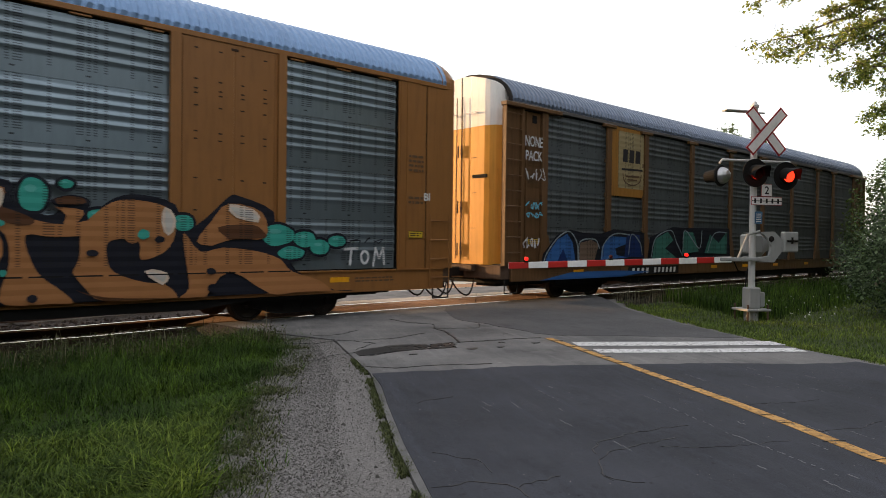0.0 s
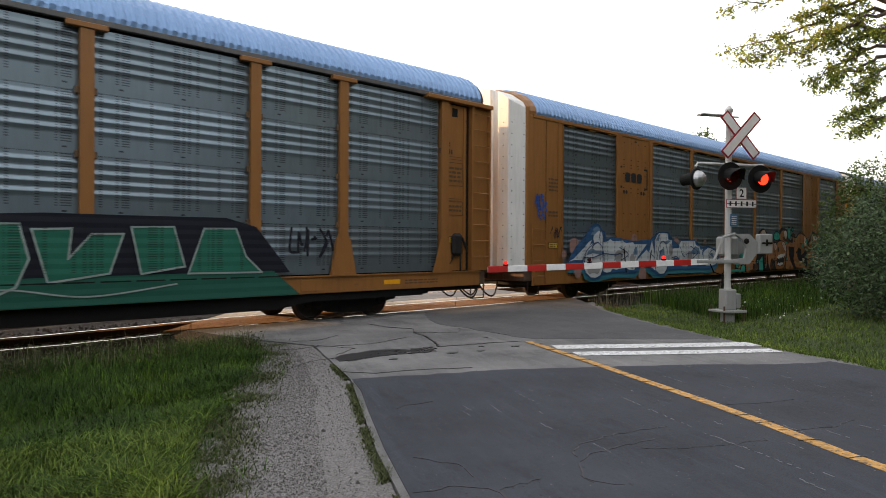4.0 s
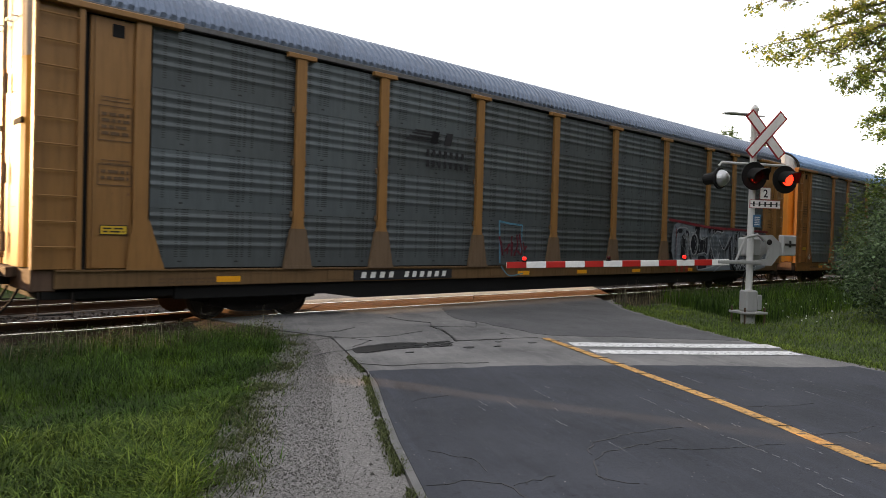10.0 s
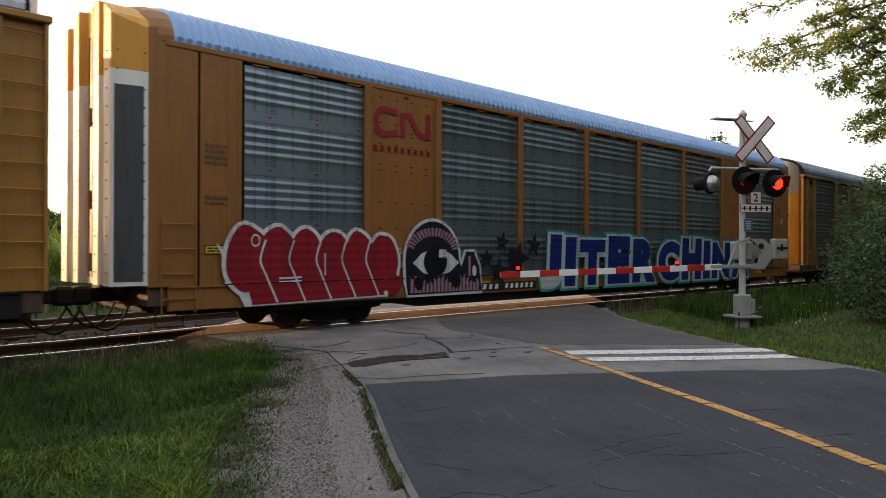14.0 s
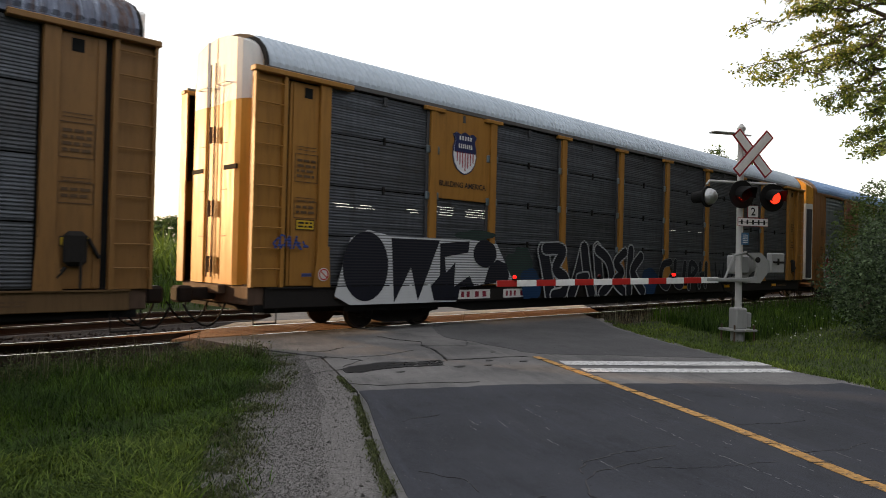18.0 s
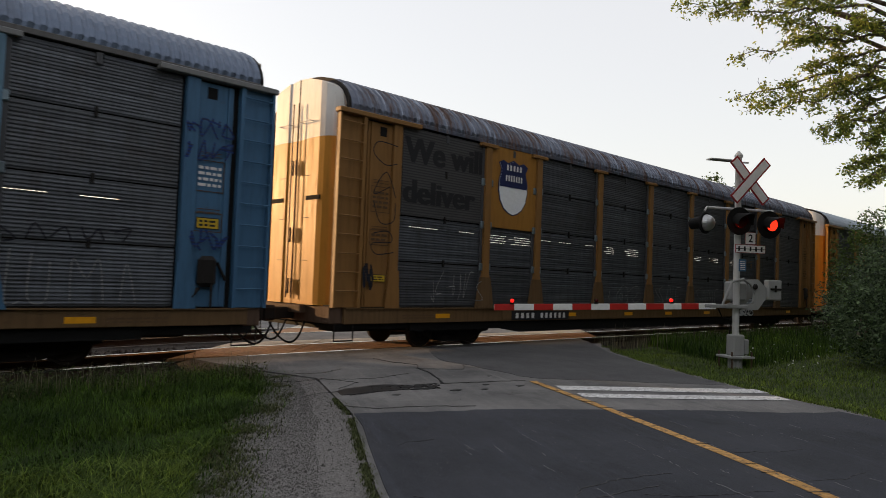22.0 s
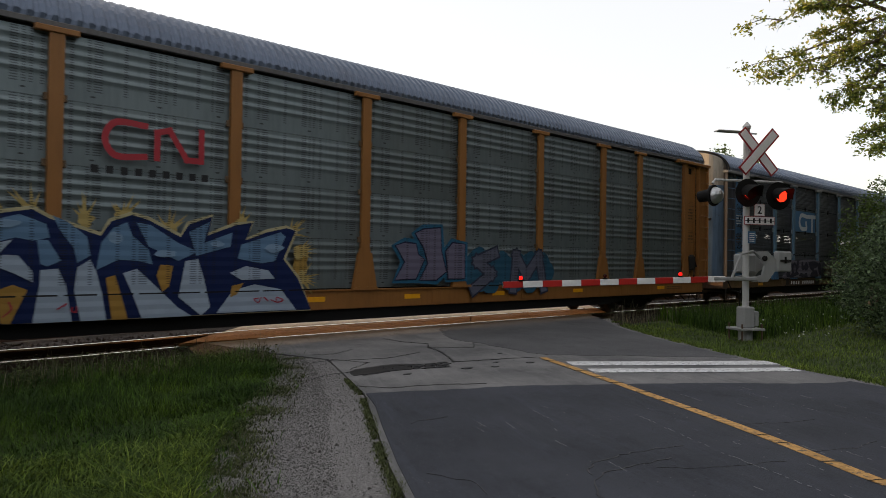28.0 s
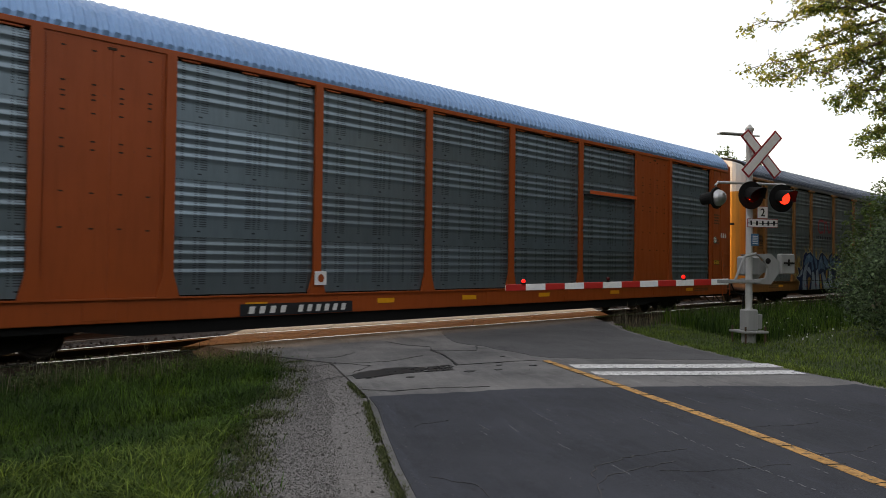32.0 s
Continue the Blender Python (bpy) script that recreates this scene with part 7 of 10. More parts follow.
WORM_TAN += rounded([[(16.96, 0.94), (17.08, 0.65), (17.37, 0.57), (17.98, 0.57), (18.21, 0.73), (18.16, 1.04), (18.28, 1.28), (18.24, 1.59), (17.95, 1.8), (17.5, 1.82), (17.17, 1.69), (17.06, 1.4)],
    [(17.95, 1.84), (18.31, 1.59), (18.36, 1.16), (18.26, 0.79), (18.32, 0.58), (18.96, 0.57), (19.21, 0.57), (19.03, 0.77), (18.78, 0.97), (18.64, 1.22), (18.57, 1.58), (18.93, 1.56), (19.42, 1.61), (19.45, 1.82), (19.1, 1.75), (18.68, 1.81), (18.27, 1.98), (18.29, 2.26), (17.73, 2.26), (17.46, 1.91)],
    [(18.96, 2.01), (19.1, 1.89), (19.07, 1.76), (19.24, 1.77), (19.34, 1.97)]])
WORM_TAN += rounded([[(19.19, 1.03), (19.38, 0.77), (19.66, 0.57), (20.6, 0.57), (20.8, 0.59), (20.59, 0.8), (20.24, 0.85), (19.79, 1.02), (19.68, 1.28), (19.73, 1.51), (20.16, 1.52), (20.2, 1.21), (20.58, 1.34), (20.75, 1.62), (20.71, 1.95), (20.47, 2.12), (19.9, 2.16), (19.54, 1.96), (19.31, 1.66), (19.29, 1.28)],
    [(21.39, 1.44), (21.81, 1.56), (22.41, 1.59), (22.33, 2.05), (21.69, 2.18), (21.38, 1.87), (21.12, 1.51)],
    [(20.94, 1.14), (20.99, 0.72), (20.84, 0.57), (21.21, 0.57), (21.3, 0.58), (21.72, 0.99), (22.5, 0.57), (23.02, 0.57), (23.7, 0.57), (23.85, 0.57), (23.56, 0.78), (22.95, 0.97), (22.72, 1.19), (22.26, 1.34), (21.6, 1.41), (21.18, 1.34), (20.89, 1.66)]])
WORM_SHADE = rounded([[(14.02, 1.75), (14.21, 1.74), (14.41, 1.8), (14.32, 1.92), (14.05, 1.94), (13.95, 1.86)],
    [(15.81, 0.8), (15.93, 0.71), (15.98, 0.96), (15.87, 1.56), (15.72, 1.56)],
    [(17.95, 1.86), (18.51, 1.72), (18.68, 1.81), (18.27, 1.98), (17.8, 2)],
    [(21.7, 1.55), (22.39, 1.59), (22.36, 1.7), (22.13, 1.82), (21.49, 1.76)],
    [(14.55, 0.66), (14.12, 0.57), (14.47, 0.57), (14.98, 0.64), (15.1, 0.77), (14.77, 0.88)],
    [(17.98, 0.57), (18.16, 0.7), (18.22, 1.04), (17.97, 0.68), (17.52, 0.57), (17.22, 0.57), (17.4, 0.57)],
    [(19.66, 0.57), (20.56, 0.57), (20.6, 0.57), (19.66, 0.63), (19.21, 0.77)],
    [(23.02, 0.57), (23.68, 0.57), (23.7, 0.57), (22.85, 0.57)]])
WORM_SHADE += rounded([[(18.99, 2.05), (19.34, 2.07), (19.34, 2.15), (19.13, 2.18), (18.96, 2.13)],
    [(16.38, 0.73), (16.55, 0.57), (16.82, 0.77), (16.81, 1), (16.51, 1.06)]])
WORM_SHINE = rounded([[(14.3, 1.48), (14.43, 1.38), (14.38, 1.62), (14.22, 1.66)],
    [(15.59, 2.02), (15.87, 2.01), (15.71, 2.22), (15.44, 2.17)],
    [(16.92, 1.54), (17.01, 1.47), (17.03, 1.63), (16.89, 1.7)],
    [(17.96, 1.55), (18.18, 1.43), (18.03, 1.68), (17.77, 1.74)],
    [(18.04, 2.03), (18.2, 1.99), (18.23, 2.21), (18.02, 2.23)],
    [(20.57, 1.82), (20.63, 1.65), (20.71, 1.85), (20.59, 2.03)],
    [(21.85, 1.98), (22.24, 1.91), (22.11, 2.06), (21.71, 2.12)],
    [(20.55, 0.84), (20.59, 0.95), (20.3, 1.01)]])
WORM_TEAL = [[(15.3, 0.57), (15.7, 0.57), (15.6, 1.18), (15.24, 0.96)],
    [(12.5, 0.67), (12.54, 0.57), (13.41, 0.57), (13.81, 0.57), (13.71, 0.81), (13.51, 0.63), (13.12, 0.69)]]
WORM_MOUTH = rounded([[(17.07, 0.79), (17.37, 0.71), (17.82, 0.78), (17.97, 1.04), (18.01, 1.27), (17.81, 1.23), (17.21, 1.19), (17.07, 0.96)]])
WORM_TEETH = [[(17.18, 1.09), (17.3, 1.02), (17.42, 1.13), (17.54, 1.05), (17.66, 1.15), (17.81, 1.09), (17.96, 1.19), (17.99, 1.28), (17.24, 1.22), (17.08, 1.1)],
    [(17.44, 0.73), (17.78, 0.81), (17.81, 0.93), (17.69, 0.86), (17.54, 0.91), (17.36, 0.84), (17.22, 0.9), (17.1, 0.8)]]
puffs = [(13.6, 1.2, 0.245, 0.29), (12.98, 1.3, 0.12, 0.075), (13.07, 0.84, 0.14, 0.105), (13.63, 0.7, 0.2, 0.135), (13.04, 0.63, 0.205, 0.06), (14.66, 1.55, 0.145, 0.17), (17.2, 2.04, 0.345, 0.175), (16.43, 1.85, 0.215, 0.11), (18.67, 2.18, 0.2, 0.25), (19.1, 2.36, 0.105, 0.065), (22.66, 1.64, 0.345, 0.195), (23.23, 1.57, 0.24, 0.15), (23.57, 1.42, 0.22, 0.15), (23.97, 1.54, 0.2, 0.11), (20.89, 1.82, 0.18, 0.135), (19.54, 1.9, 0.14, 0.1), (22.95, 1.31, 0.28, 0.12)]
drops = [(16.37, 1.44, 0.09, 0.075), (16.56, 1.39, 0.04, 0.03), (18.18, 1.75, 0.125, 0.06), (20.23, 1.62, 0.095, 0.08), (14.98, 0.97, 0.07, 0.06), (14.77, 1.24, 0.05, 0.04), (18.28, 1.04, 0.05, 0.05), (14.07, 0.72, 0.065, 0.06), (15.86, 0.79, 0.065, 0.05)]
pits = [(14.08, 1.1, 0.065, 0.05), (14.22, 1.15, 0.04, 0.04), (14.17, 0.98, 0.05, 0.04), (14.57, 0.76, 0.1, 0.125), (15.79, 1.06, 0.06, 0.045), (16.68, 0.9, 0.14, 0.07), (16.57, 0.8, 0.055, 0.045), (16.48, 0.96, 0.055, 0.035), (18.65, 0.66, 0.07, 0.06), (19.46, 1.32, 0.09, 0.05), (20.48, 1.54, 0.08, 0.055), (21.36, 1, 0.085, 0.055), (21.4, 0.71, 0.105, 0.07), (23.06, 0.57, 0.12, 0), (17.22, 1.45, 0.09, 0.1)]
bub = [blob(a, b, r, q, i + 40, 0.12) for i, (a, b, r, q) in enumerate(puffs)]
art(car, "large tan worm-like graffiti letters with teal bubbles", [
    (BLACK, [grow(b, 0.05) for b in bub] + WORM_BACK),
    (TEAL, bub + WORM_TEAL), ((0.08, 0.36, 0.31), [blob(a - 0.2 * r, b + 0.35 * q, 0.4 * r, 0.22 * q, i) for i, (a, b, r, q) in enumerate(puffs)]),
    (TAN, WORM_TAN + [blob(20.07, 1.62, 0.13, 0.15, 3)]), ((0.085, 0.036, 0.016), WORM_SHADE), (TAN_L, [grow(p, 0.05) for p in WORM_SHINE]), ((0.50, 0.47, 0.43), WORM_SHINE),
    (TEAL, [blob(a, b, r, q, i, 0.2) for i, (a, b, r, q) in enumerate(drops)]),
    (BLACK, WORM_MOUTH + [blob(a, b, r, q, i, 0.2) for i, (a, b, r, q) in enumerate(pits)] + brush(curve((16.98, 1.0), (16.85, 1.5), (17.2, 1.85), n=5), 0.03)), (WHITE, WORM_TEETH)], dx=0.13)
art(car, "white scrawled tag", [(BLACK, scrawl(24.1, 25.3, 1.5, 1.62, 9, 4, 0.02)), (WHITE, stroke([(24.3, 1.38), (24.6, 1.40)], 0.05) + stroke([(24.45, 1.38), (24.42, 1.08)], 0.05) + stroke(blob(24.78, 1.22, 0.09, 0.12, 1) , 0.05) + stroke([(25.0, 1.05), (25.05, 1.4), (25.15, 1.2), (25.25, 1.4), (25.28, 1.08)], 0.05))])
BLUE_E, AQUA, PALEB = (0.028, 0.09, 0.20), (0.035, 0.17, 0.22), (0.48, 0.52, 0.54)
OUTER_EDGE = [[(7.85, 1.81), (7.66, 1.83), (7.52, 2.06), (6.9, 2.05), (6.7, 1.93), (6.49, 1.88), (6.35, 1.8), (6.1, 1.67), (5.4, 1.72), (4.79, 1.79), (4.29, 1.84), (3.97, 1.84), (3.73, 1.75), (3.68, 1.99), (3.53, 2.04), (3.38, 2.19), (3.17, 2.26), (2.99, 2.19), (2.72, 1.95), (2.43, 1.72), (2.16, 1.56), (1.82, 1.18), (1.72, 1.02)]]
OUTER_EDGE += [[(1.72, 0.95), (2.5, 0.97), (2.63, 0.76), (2.96, 0.57), (3.31, 0.57), (3.56, 0.7), (4.3, 0.76), (5.41, 0.7), (5.91, 1), (6.63, 0.68), (6.96, 0.57), (7.3, 0.57), (7.55, 0.78), (8.5, 0.78), (10.08, 0.77), (10.7, 0.72), (11.3, 0.85), (11.51, 1.14), (11.28, 1.48), (10.64, 1.59), (10.07, 1.56), (9.59, 1.79), (8.5, 1.8), (8.33, 1.62), (7.88, 1.81), (7.59, 2.05), (6.78, 2.02), (6.49, 1.81), (5.39, 1.74), (3.55, 1.8)]]
PALE_PARTS = [[(2.66, 0.8), (2.9, 0.65), (3.16, 0.63), (3.42, 0.71), (3.54, 0.9), (3.54, 1.2), (3.46, 1.5), (3.22, 1.65), (2.95, 1.64), (2.7, 1.51), (2.56, 1.31), (2.53, 1.02)],
    [(3.06, 1.67), (3.36, 1.58), (3.55, 1.4), (3.51, 1.65), (3.53, 1.85), (3.43, 2.02), (3.25, 2.04), (3.1, 1.96), (3.02, 1.81)],
    [(2.05, 1.17), (2.47, 1.16), (2.56, 1.31), (2.8, 1.54), (2.95, 1.74), (2.8, 1.69), (2.51, 1.49), (2.05, 1.21), (1.83, 1.13)]]
PALE_PARTS += [[(3.56, 0.82), (3.74, 0.77), (3.96, 0.79), (4.09, 0.88), (4.3, 0.84), (4.46, 0.88), (4.9, 0.89), (5.05, 0.83), (5.34, 0.82), (5.41, 0.88), (5.48, 1.16), (6.1, 1.63), (5.34, 1.63), (5.27, 1.69), (4.83, 1.67), (4.64, 1.74), (4.08, 1.72), (3.95, 1.78), (3.78, 1.71), (3.56, 1.68)],
    [(5.43, 0.88), (5.91, 1.08), (6.68, 0.78), (6.68, 1.15), (6.1, 1.46), (5.48, 1.11)],
    [(6.27, 1.39), (6.68, 1.2), (6.57, 1.47), (6.45, 1.76)]]
PALE_PARTS += [[(6.65, 1.12), (6.73, 0.78), (6.99, 0.65), (7.26, 0.66), (7.45, 0.8), (7.49, 1.02), (7.77, 1.07), (7.98, 1.19), (8.32, 1.16), (8.4, 1.42), (8.31, 1.52), (7.84, 1.49), (7.79, 1.78), (7.54, 1.8), (7.48, 2.01), (6.93, 2.01), (6.78, 1.94), (6.64, 1.74)]]
PALE_MORE = [[(8.35, 1.1), (7.98, 1.04), (8.36, 0.96), (8.5, 0.88), (8.94, 0.87), (9.12, 0.95), (9.53, 0.97), (9.88, 0.99), (10.08, 1.15), (10.11, 1.49), (9.97, 1.42), (9.87, 1.58), (9.58, 1.62), (9.52, 1.75), (8.48, 1.76), (8.34, 1.64)],
    [(10, 1.08), (10.12, 0.94), (10.45, 0.87), (10.91, 0.86), (11.23, 0.92), (11.38, 1.14), (11.22, 1.42), (10.89, 1.49), (10.58, 1.53), (10.21, 1.39)]]
BLUE_SHADES = [[(3.1, 1.91), (3.26, 2.01), (3.38, 2.07), (3.22, 2.16), (3.01, 2.08), (2.9, 1.88)],
    [(3, 1.36), (3.43, 1.32), (3.49, 1.4), (3.22, 1.46), (2.95, 1.5), (2.76, 1.44), (2.68, 1.3)],
    [(5.53, 1.3), (5.5, 1.56), (5.35, 1.52), (5.25, 1.3)],
    [(6.91, 1.74), (6.96, 1.98), (6.84, 1.96), (6.71, 1.76)],
    [(7.4, 1.63), (7.75, 1.76), (7.53, 1.78), (7.25, 1.73)],
    [(7.1, 1.03), (7.32, 1.17), (7.25, 1.51), (6.91, 1.41)],
    [(9.57, 1.29), (9.91, 1.31), (9.83, 1.5), (9.52, 1.58), (9.11, 1.34)],
    [(11.03, 1.14), (10.94, 1.4), (10.69, 1.28)]]
DARK_LINES = [[(2.53, 1.1), (2.57, 1.31), (2.68, 1.46), (2.95, 1.61), (3.22, 1.67), (3.46, 1.52), (3.55, 1.2), (3.54, 0.78)],
    [(2.9, 1.5), (3.02, 1.61), (3.22, 1.68)],
    [(3.34, 2.01), (3.28, 1.76)],
    [(2.51, 1.25), (2.95, 1.23), (3.52, 1.34), (4.18, 1.3), (4.41, 1.34), (4.58, 1.3)],
    [(4.41, 1.53), (4.93, 1.32), (4.5, 1.14)],
    [(6.73, 0.89), (6.76, 1.29), (6.88, 1.59), (7.09, 1.74), (7.32, 1.64), (7.47, 1.29), (7.46, 0.93), (7.33, 0.69)],
    [(6.86, 0.94), (6.91, 1.29), (7.16, 1.53)],
    [(9.11, 1.58), (9.68, 1.37), (9.27, 1.15)],
    [(8.36, 1.54), (8.51, 1.29), (8.68, 1.21)],
    [(8.75, 1.29), (9.11, 1.34), (9.45, 1.31)],
    [(7.73, 1.17), (7.98, 1.22), (8.2, 1.19)]]
DARK_LINES += [[(10.69, 0.98), (10.6, 1.28), (10.89, 1.45), (11.22, 1.34), (11.29, 1.05)]]
drips = [[(x, z - 0.15) for x, z in OUTER_EDGE[1]]]
pinks = [blob(x, z, r, r, i, 0.05) for i, (x, z, r) in enumerate([(2.09, 1.56, 0.24), (2.28, 0.82, 0.18), (5.36, 1.8, 0.17), (5.89, 0.66, 0.24), (8.15, 1.75, 0.15), (9.63, 1.81, 0.07), (10.36, 1.74, 0.09), (11.69, 1.31, 0.2), (1.6, 1.33, 0.12)])]
art(car, "white and pale blue graffiti with a blue rim and pink bubbles", [
    (AQUA, drips), ((0.27, 0.165, 0.145), pinks), (BLUE_E, OUTER_EDGE), (PALEB, PALE_PARTS + PALE_MORE), ((0.11, 0.185, 0.27), BLUE_SHADES),
    ((0.28, 0.27, 0.27), [blob(3.05, 0.9, 0.34, 0.2, 4), blob(4.4, 1.25, 0.22, 0.2, 5), blob(5.2, 1.1, 0.16, 0.24, 6), blob(7.7, 1.45, 0.14, 0.2, 7), blob(9.1, 1.2, 0.2, 0.22, 8)]),
    ((0.50, 0.53, 0.54), [blob(3.2, 1.52, 0.2, 0.08, 1), blob(4.9, 1.58, 0.25, 0.06, 2), blob(7.15, 1.92, 0.2, 0.06, 3), blob(8.9, 1.62, 0.25, 0.06, 9), blob(10.9, 1.38, 0.14, 0.06, 5), blob(3.0, 0.72, 0.2, 0.06, 6)]),
    ((0.03, 0.06, 0.13), sum([stroke(curve(*line, n=4), 0.032) for line in DARK_LINES], [])),
])
for x0, z0, x1, z1 in ((4.62, 1.5, 4.76, 0.76), (6.3, 1.44, 6.16, 0.93)):
    part("stake_rod", G().tube((x0, FACE - 0.09, z0), (x1, FACE - 0.09, z1), 0.016, n=6), "dark", car, "dark steel rod on the side")
art(car, "blue smeared paint", [((0.03, 0.08, 0.28), scrawl(0.38, 0.86, 2.52, 2.95, 5, 6, 0.06, 4) + scrawl(0.5, 0.9, 2.25, 2.6, 9, 3, 0.04))], y=-1.52)
art(car, "black scrawled tag", [(BLACK, scrawl(1.05, 1.6, 1.75, 2.1, 5, 5, 0.025))], y=-1.52)
emblem = stroke([(4.72, 4.04), (4.58, 4.04), (4.58, 3.42), (4.72, 3.42)], 0.06) + stroke([(6.1, 4.04), (6.26, 4.04), (6.26, 3.42), (6.1, 3.42)], 0.06) + [blob(5.42 + d, 3.74, 0.15, 0.15, 1, 0, 16, 0.5) for d in (-0.36, 0, 0.36)]
art(car, "black bracketed emblem on the tan panel", [("ink_black", emblem + [blob(x, 3.27, 0.06, 0.06, 0, 0) for x in (4.85, 5.0, 5.9, 6.05)])], y=-1.518, name="emblem")
plate(car, 7.7, 10.2, 0.60, 0.80, 4, 6, "ink_black", "ink_white")
text(car, "white lettering on the end panel", "BI", 26.45, 26.62, 2.45, 2.62, "ink_white", -1.51)

# car 2
car = CARS[2]
FINE[0] = False
GREEN, PALE_E = (0.02, 0.17, 0.10), (0.42, 0.46, 0.45)
BLACK_CLOUD = [[(12.59, 0.57), (14.88, 0.57), (14.9, 0.93), (14.69, 1.47), (14.27, 1.75), (13.82, 1.72), (13.64, 2.05), (12.88, 2.05), (12.4, 1.96), (11.94, 2.08), (11.36, 2.06), (10.94, 2), (10.55, 1.94), (10.16, 2.02), (9.79, 1.94), (9.44, 2.01), (9.16, 1.92), (8.77, 1.42), (8.36, 0.93)]]
GREEN_BASE = [[(8.47, 0.57), (14.88, 0.57), (14.39, 0.74), (13.57, 1.05), (11.1, 1.08), (8.94, 1.12), (8.67, 1), (8.48, 0.71)]]
GREEN_LETTERS = [[(9.86, 1.32), (10.12, 1.37), (10.17, 1.22), (10.5, 1.05), (10.66, 1.44), (10.63, 1.76), (10.24, 1.75), (10.14, 1.93), (9.83, 1.91)],
    [(9.45, 1.04), (10.37, 1.03), (10.39, 1.07), (9.86, 1.32), (9.49, 1.29)],
    [(11.11, 1.62), (11.48, 1.67), (11.44, 1.26), (11.81, 1.16), (12.02, 1.21), (11.98, 1.57), (11.82, 1.99), (11.56, 2), (11.56, 1.77), (11.11, 1.76)],
    [(12.16, 1.51), (12.03, 1.21), (12.09, 0.85), (12.2, 1.13), (12.39, 1.21), (12.53, 1.55), (12.4, 1.75), (12.19, 1.81)],
    [(12.92, 1.65), (13.25, 1.65), (13.36, 1.23), (13.68, 1.21), (13.7, 1.56), (13.59, 1.91), (13.38, 1.99), (13.3, 1.81), (12.92, 1.8)]]
GREEN_LETTERS += [[(10.57, 0.64), (10.84, 0.57), (11.46, 0.63), (11.85, 0.69), (11.96, 0.95), (11.74, 1.07), (11.1, 0.99), (10.59, 0.79)],
    [(8.51, 0.57), (8.89, 0.57), (9, 0.92), (8.97, 1.07), (8.67, 0.98), (8.52, 0.78)]]
GREY_LETTERS = [[(9.25, 1.68), (9.17, 1.43), (9.02, 1), (8.87, 0.57), (9.79, 0.57), (9.39, 0.72), (9.36, 1.03), (9.47, 1.09), (9.54, 1.28), (9.75, 1.3), (9.68, 1.64), (9.51, 1.92), (9.24, 1.91)],
    [(10.68, 1.49), (10.64, 1.22), (10.77, 0.97), (11.1, 1.08), (11.09, 1.38), (11.04, 1.72), (10.96, 1.9), (10.68, 1.89)],
    [(12.47, 1.57), (12.57, 1.33), (12.67, 1.06), (12.86, 1.21), (12.86, 1.58), (12.75, 1.9), (12.51, 1.89)],
    [(12.96, 1.08), (13.32, 0.93), (13.61, 1.08), (13.33, 1.21), (13.25, 1.63), (12.92, 1.63)]]
DULL_BASE = [[(20.08, 0.57), (21.84, 0.57), (21.25, 1.08), (16.3, 1.05), (14.9, 1), (14.78, 0.57)],
    [(15.15, 1.04), (21.62, 1.04), (21.29, 1.44), (20.9, 1.89), (20.3, 2.04), (18.65, 2.03), (17.4, 2.03), (16.27, 1.97), (15.47, 1.86), (15.14, 1.54)]]
DULL_LETTERS = [[(15.28, 1.61), (15.48, 1.48), (15.46, 0.95), (15.71, 0.95), (15.7, 1.2), (15.81, 1.55), (16.04, 1.69), (15.85, 1.73), (15.33, 1.75)],
    [(14.9, 0.9), (15.22, 1), (15.25, 1.34), (15.1, 1.42), (14.86, 1.2)],
    [(16.42, 1.34), (16.64, 0.76), (17.02, 0.93), (17.19, 1.34), (17.06, 1.86), (16.38, 1.84)],
    [(17.44, 0.98), (18.32, 1.1), (18.53, 1.73), (18.05, 1.72), (17.72, 1.34), (17.77, 1.8), (17.22, 1.78)],
    [(18.81, 1.08), (19.54, 1.19), (19.35, 1.86), (18.65, 1.84)],
    [(19.6, 1.07), (21, 1.06), (20.68, 1.35), (20.48, 1.85), (19.88, 1.84)]]
GREY_GREEN = (0.055, 0.085, 0.072)
rim = lambda polys, w: sum([stroke(q + q[:1], w) for q in polys], [])
bumps = [blob(9.0 + 0.36 * i, 1.76 + 0.05 * math.sin(i * 2.3), 0.26, 0.2, i, 0.3) for i in range(14)]
